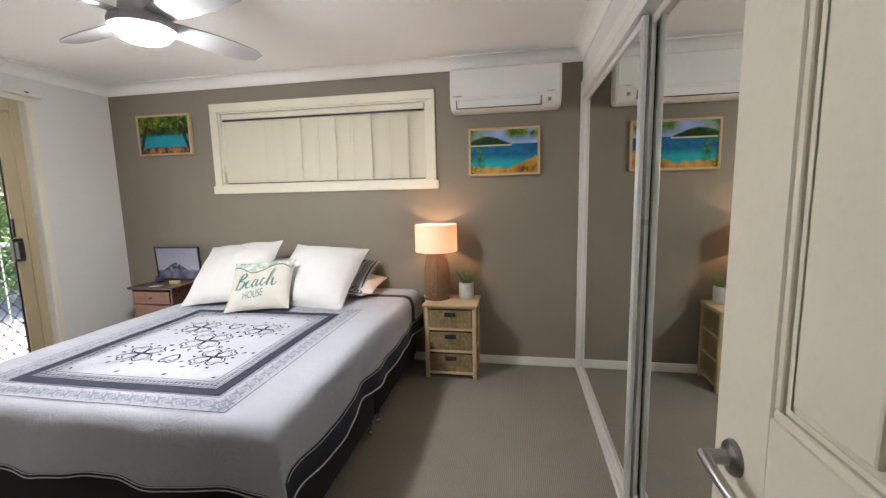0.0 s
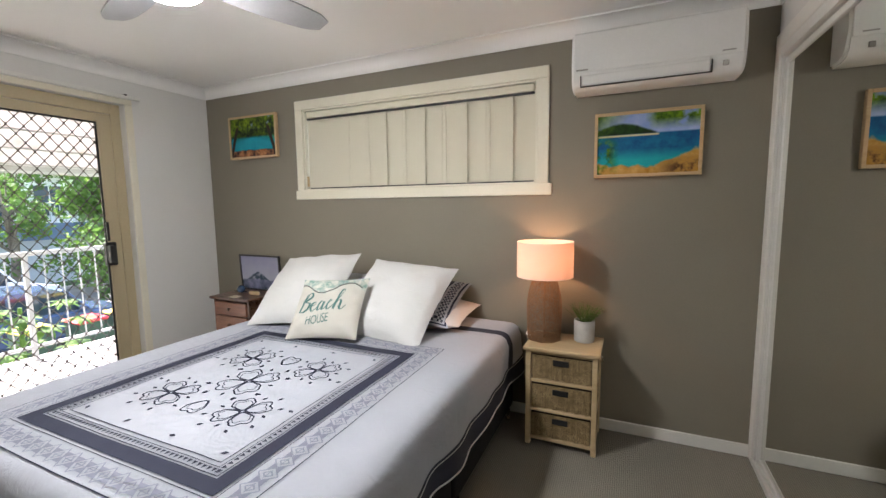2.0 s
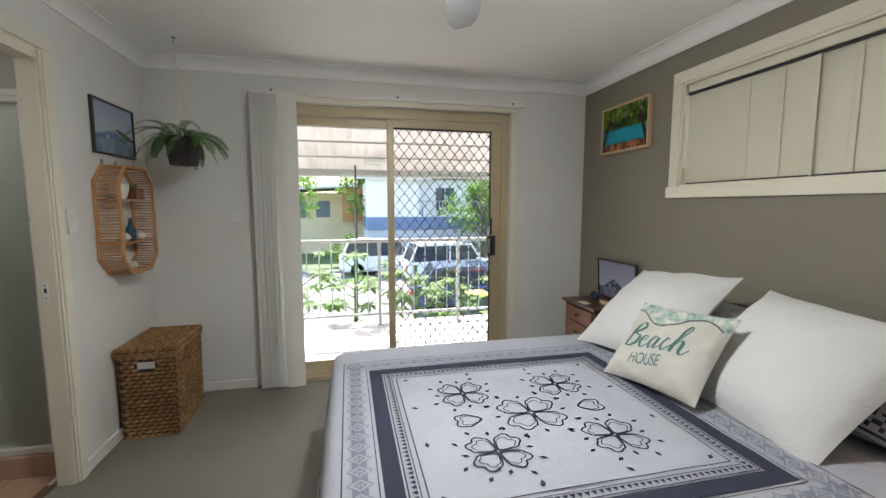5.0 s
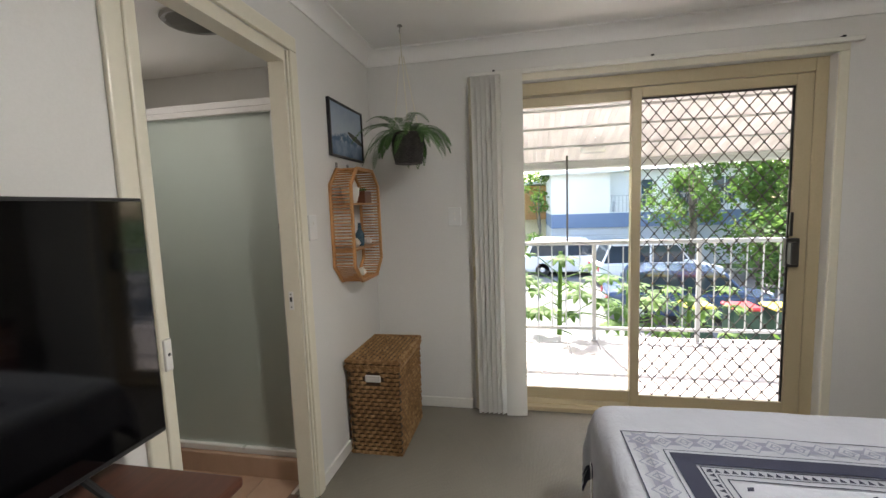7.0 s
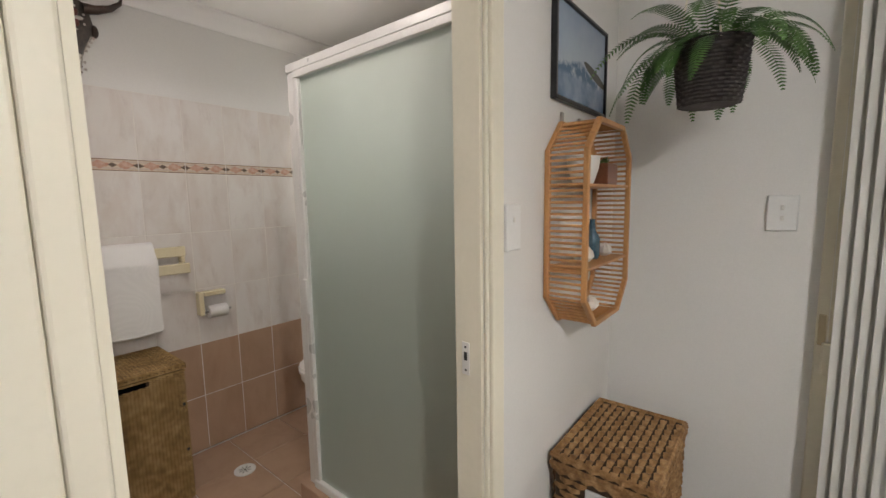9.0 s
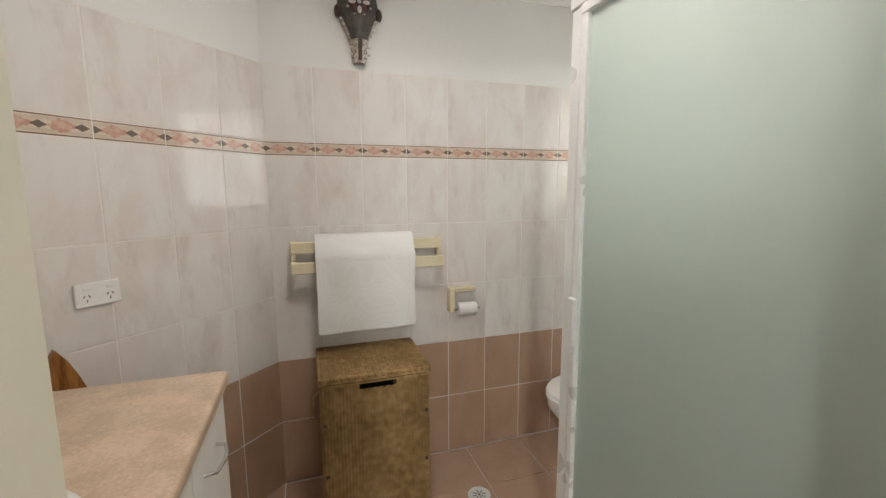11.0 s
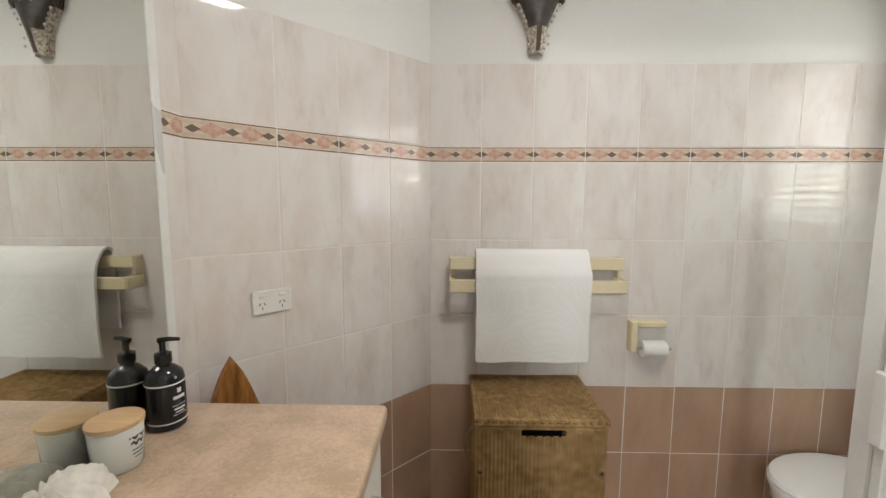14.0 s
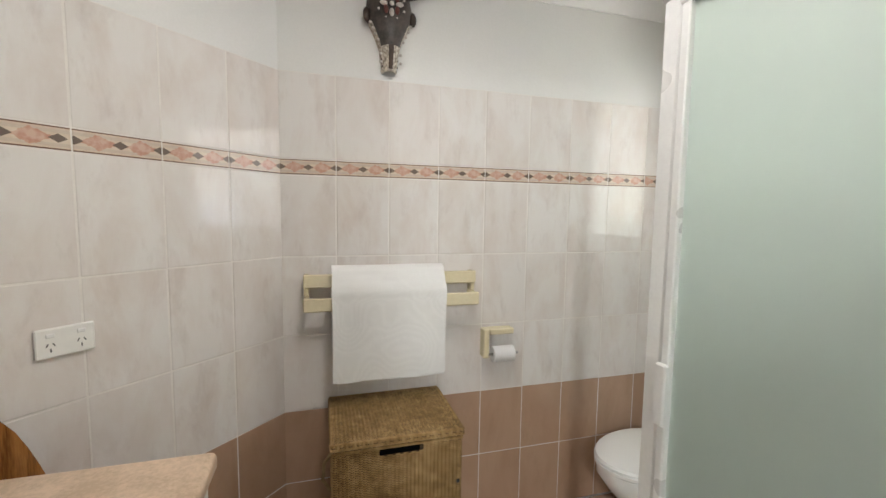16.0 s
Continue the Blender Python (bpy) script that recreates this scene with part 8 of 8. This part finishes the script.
def tree(x, y, h, crown_r, crown_h, label, seed, mat, leaves=2600, leaf=0.16, name="tree", trunk_r=0.16, z=GZ):
    """Tapered trunk with limbs; a crown of many leaves gathered in clumps."""
    ob = thing(name, x, y, z, label, "tree" if name == "tree" else "shrub")
    rng = random.Random(seed)
    bm = bmesh.new()
    top = Vector((rng.uniform(-0.3, 0.3), rng.uniform(-0.3, 0.3), h - crown_h * 0.5))
    tube(bm, [(0, 0, 0), (0.05 * h * rng.uniform(-0.5, 0.5), 0.03 * h, 0.35 * h), top * 0.8, top], trunk_r, 9, r_end=trunk_r * 0.35)
    clumps = []
    for i in range(26):
        a, t = rng.uniform(0, 6.283), rng.random()
        r = crown_r * math.sqrt(rng.random()) * (0.55 + 0.6 * math.sin(math.pi * t))
        c = Vector((r * math.cos(a), r * math.sin(a), h - crown_h + crown_h * t))
        clumps.append((c, crown_r * rng.uniform(0.22, 0.42)))
        if i < 11:
            s = top * rng.uniform(0.45, 0.95)
            tube(bm, [s, s.lerp(c, 0.5) + Vector((0, 0, 0.08 * h * rng.random())), c], trunk_r * 0.3, 5, r_end=trunk_r * 0.06)
    part("trunk", bm, BARK, ob, smooth=True)
    verts, faces = [], []
    for i in range(leaves):
        c, r = rng.choice(clumps)
        d = Vector((rng.gauss(0, 1), rng.gauss(0, 1), rng.gauss(0, 0.8)))
        p = c + d.normalized() * r * rng.random() ** 0.4
        u = Vector((rng.gauss(0, 1), rng.gauss(0, 1), rng.gauss(0, 0.6))).normalized()
        v = u.orthogonal().normalized()
        w = leaf * rng.uniform(0.6, 1.3)
        n = len(verts)
        verts += [p - u * w * 0.5, p + v * w * 0.28, p + u * w * 0.6, p - v * w * 0.28]
        faces.append((n, n + 1, n + 2, n + 3))
    me = bpy.data.meshes.new("crown")
    me.from_pydata([tuple(q) for q in verts], [], faces)
    me.materials.append(mat)
    cr = new("crown", me)
    cr.parent = ob
    cr["kind"] = "stuff"
    return ob


tree(-22.0, 8.8, 6.0, 1.9, 5.0, "leafy green street tree with grey leaning trunk", 3, LEAVES_DARK, 3600, 0.18)
tree(-19.5, 12.5, 6.8, 3.0, 5.2, "broad leafy green tree beyond the street", 5, LEAVES_DARK, 3600, 0.24)
tree(-19.6, 10.4, 5.8, 2.2, 5.3, "dense bright green tree beside the parked cars", 17, LEAVES_LIGHT, 4200, 0.22)
tree(-16.8, 10.2, 2.9, 1.7, 2.6, "rounded green shrub beside the parked cars", 19, LEAVES_DARK, 2200, 0.18, "shrub", 0.05)
tree(-15.5, 13.5, 5.2, 2.6, 4.6, "dense bright green tree by the street", 8, LEAVES_LIGHT, 3200, 0.2)
tree(-23.5, 16.0, 8.5, 3.8, 6.5, "tall dark green tree behind the cars", 13, LEAVES_DARK, 3400, 0.3)
tree(-26.0, 1.9, 5.2, 0.9, 2.2, "slim green tree before the timber house", 21, LEAVES_LIGHT, 700, 0.2, trunk_r=0.1)
tree(-25.0, -1.4, 5.0, 1.2, 2.4, "leafy green tree before the timber house", 34, LEAVES_LIGHT, 800, 0.2, trunk_r=0.1)
tree(-36.0, 8.5, 8.0, 4.5, 5.5, "dark green tree behind the white house", 41, LEAVES_DARK, 2600, 0.34)
tree(-40.0, -5.0, 9.0, 5.0, 6.5, "tall green tree behind the timber house", 47, LEAVES_DARK, 2600, 0.36)
tree(-24.0, 1.6, 1.6, 0.9, 1.4, "rounded bright green garden shrub", 55, LEAVES_LIGHT, 900, 0.14, "shrub", 0.04)


def pawpaw(x, y, h, label, seed):
    """A soft-stemmed plant with long stalks and fingered leaves."""
    ob = thing("garden_plant", x, y, GZ, label, "garden plant", "plants below the balcony")
    rng = random.Random(seed)
    bm = bmesh.new()
    tube(bm, [(0, 0, 0), (0.04, 0.02, h * 0.5), (0.02, 0.05, h)], 0.045, 8, r_end=0.025)
    part("stem", bm, LEAVES_LIGHT, ob)
    for i in range(14):
        a = 2.4 * i + rng.uniform(-0.3, 0.3)
        z0 = h * (0.62 + 0.38 * i / 17)
        L = rng.uniform(0.5, 0.85) * (1.1 - 0.4 * i / 17)
        tip = Vector((L * math.cos(a), L * math.sin(a), z0 + rng.uniform(0.0, 0.35)))
        bm = bmesh.new()
        base = Vector((0.02, 0.03, z0))
        tube(bm, [base, base.lerp(tip, 0.5) + Vector((0, 0, 0.06)), tip], 0.009, 5, r_end=0.005)
        for k in range(7):
            b = a + radians(-120 + 40 * k)
            d = Vector((math.cos(b), math.sin(b), -0.30))
            leaf_blade(bm, tip, d, (0, 0, 1), 0.26 * (1 - 0.05 * abs(k - 3)), 0.085, 0.5, 4)
            for s in (-0.5, 0.5):
                leaf_blade(bm, tip + d * 0.10, (math.cos(b + s), math.sin(b + s), 0.1), (0, 0, 1), 0.13, 0.045, 0.4, 3)
        part("leaf", bm, LEAVES_LIGHT, ob)


for x, y, h, sd in ((-6.3, 1.62, 2.75, 2), (-6.9, 2.6, 2.4, 4), (-6.5, 0.8, 2.5, 6), (-7.2, 3.5, 2.1, 9)):
    pawpaw(x, y, h, "bright green pawpaw plant with fingered leaves", sd)
tree(-6.6, 5.0, 1.3, 1.0, 1.1, "bright green garden shrub below the balcony", 66, LEAVES_LIGHT, 1200, 0.11, "shrub", 0.03)
tree(-7.0, -0.6, 1.5, 1.1, 1.3, "bright green garden shrub below the balcony", 71, LEAVES_LIGHT, 1500, 0.11, "shrub", 0.03)


# ---- wall and floor tiles, piece by piece ----
def band_tile():
    """Glazed frieze tile: red-brown edges, salmon and grey lozenges on cream."""
    k = Mat("frieze_tile", 0.06)
    tc = k.n("ShaderNodeTexCoord")
    sp = k.n("ShaderNodeSeparateXYZ")
    k.link(tc.outputs["Object"], sp.inputs[0])
    x, z = sp.outputs[0], sp.outputs[2]
    blur = k.noise(60.0, 3)
    wob = k.math("MULTIPLY", k.math("SUBTRACT", blur, 0.5), 0.012)
    def lozenge(cx, a, b, rag=14.0):
        d = k.math("ADD", k.math("DIVIDE", k.math("ABSOLUTE", k.math("SUBTRACT", x, cx)), a), k.math("DIVIDE", k.math("ABSOLUTE", z), b))
        return k.math("LESS_THAN", k.math("ADD", d, k.math("MULTIPLY", wob, rag)), 1.0)
    col = k.ramp(blur, (0.4, (0.60, 0.48, 0.37)), (0.6, (0.66, 0.55, 0.44)))
    lite = k.math("LESS_THAN", k.math("ABSOLUTE", k.math("SUBTRACT", k.math("ABSOLUTE", z), 0.016)), 0.004)
    col = k.mix(k.math("MULTIPLY", lite, 0.5), col, (0.50, 0.42, 0.36))
    for cx in (-0.048, 0.048):
        col = k.mix(lozenge(cx, 0.040, 0.020, 70.0), col, k.ramp(blur, (0.38, (0.50, 0.27, 0.20)), (0.6, (0.60, 0.41, 0.32))))
    for cx in (-0.0985, 0.0, 0.0985):
        col = k.mix(lozenge(cx, 0.019, 0.011), col, (0.16, 0.12, 0.095))
    col = k.mix(k.math("GREATER_THAN", k.math("ABSOLUTE", z), 0.0245), col, (0.16, 0.085, 0.06))
    k.color(col).bump(k.noise(6.0, 2), 0.04, 0.002)
    return k.mat


FRIEZE = band_tile()
TILE_ROWS = [(0.0, 0.313, TILE_PINK), (0.313, 0.612, TILE_PINK), (0.612, 0.918, TILE_PALE), (0.918, 1.23, TILE_PALE), (1.23, 1.541, TILE_PALE), (1.541, 1.60, FRIEZE), (1.60, 1.92, TILE_PALE)]
_tiles = {}


def tile_piece(w, h, t, mat, floor=False):
    key = (round(w, 4), round(h, 4), mat.name, floor)
    if key not in _tiles:
        bm = bmesh.new()
        if floor:
            vs = [(-w / 2, -h / 2), (w / 2, -h / 2), (w / 2, h / 2), (-w / 2, h / 2)]
            pt = lambda a, b, c: (a, b, c)
        else:
            vs = [(-w / 2, -h / 2), (w / 2, -h / 2), (w / 2, h / 2), (-w / 2, h / 2)]
            pt = lambda a, b, c: (a, -c, b)
        e = 0.0022
        r0 = [bm.verts.new(pt(a, b, 0)) for a, b in vs]
        r1 = [bm.verts.new(pt(a, b, t - e * 0.6)) for a, b in vs]
        r2 = [bm.verts.new(pt(a - math.copysign(e, a), b - math.copysign(e, b), t)) for a, b in vs]
        for p, q in ((r0, r1), (r1, r2)):
            for k in range(4):
                bm.faces.new((p[k], p[(k + 1) % 4], q[(k + 1) % 4], q[k]))
        bm.faces.new(r2)
        _tiles[key] = mesh_of("tile", bm, mat)
    return _tiles[key]


def tile_wall(wall, m, length, pitch=0.2065, rows=TILE_ROWS, first=None):
    """Tiles on a wall; m sets the run's start, with x along it and -y out of the wall. Its bed of grout is one slab."""
    bm = bmesh.new()
    top = rows[-1][1]
    box(bm, 0.0005, -0.0066, 0.001, length - 0.0005, 0.002, top)
    part("grout_bed", bm, GROUT, wall, m=m)
    rng = random.Random(7)
    x = 0.0
    edges = []
    w0 = first or pitch
    while x < length - 0.01:
        edges.append((x, min(x + w0, length)))
        x += w0
        w0 = pitch
    for a, b in edges:
        for z0, z1, mat in rows:
            g = 0.0011 if mat is TILE_PINK else 0.0017
            w, h = (b - a) - 2 * g, (z1 - z0) - 2 * g
            if w < 0.01:
                continue
            tl = new("tile", tile_piece(w, h, 0.0075 + (0.0005 if mat is FRIEZE else 0), mat))
            tl.parent = wall
            tl.matrix_basis = m @ pose((a + b) / 2, rng.uniform(-0.0003, 0.0003), (z0 + z1) / 2, rng.uniform(-0.12, 0.12), 0, rng.uniform(-0.12, 0.12))


ob_s, ob_c, ob_e = bpy.data.objects["wall_ensuite_south"], bpy.data.objects["wall_ensuite_corner"], bpy.data.objects["wall_ensuite_east"]
tile_wall(ob_s, pose(-1.604, BS, 0, 0, 0, 180), 1.784)
tile_wall(ob_c, pose(-0.99, -1.076, 0, 0, 0, 225), 0.868, first=0.2480)
tile_wall(ob_e, pose(BE, -0.93, 0, 0, 0, 270), 0.146, first=0.146)
tile_wall(bpy.data.objects["wall_west"], pose(WX, BS + 0.01, 0, 0, 0, 90), 0.82, rows=TILE_ROWS[:4])

fl = bpy.data.objects["floor_ensuite"]
rng = random.Random(3)
P = 0.308
for i in range(8):
    for j in range(6):
        x0, y0 = BE - (i + 1) * P, BS + 0.012 + j * P
        x1, y1 = x0 + P, min(y0 + P, BN - 0.021)
        x0 = max(x0, WX)
        if x1 - x0 < 0.03 or y1 - y0 < 0.03:
            continue
        tl = new("tile", tile_piece(x1 - x0 - 0.005, y1 - y0 - 0.005, 0.0065, TILE_FLOOR, True))
        tl.parent = fl
        tl.matrix_basis = pose((x0 + x1) / 2, (y0 + y1) / 2, -0.0065, rng.uniform(-0.06, 0.06), rng.uniform(-0.06, 0.06), 0)
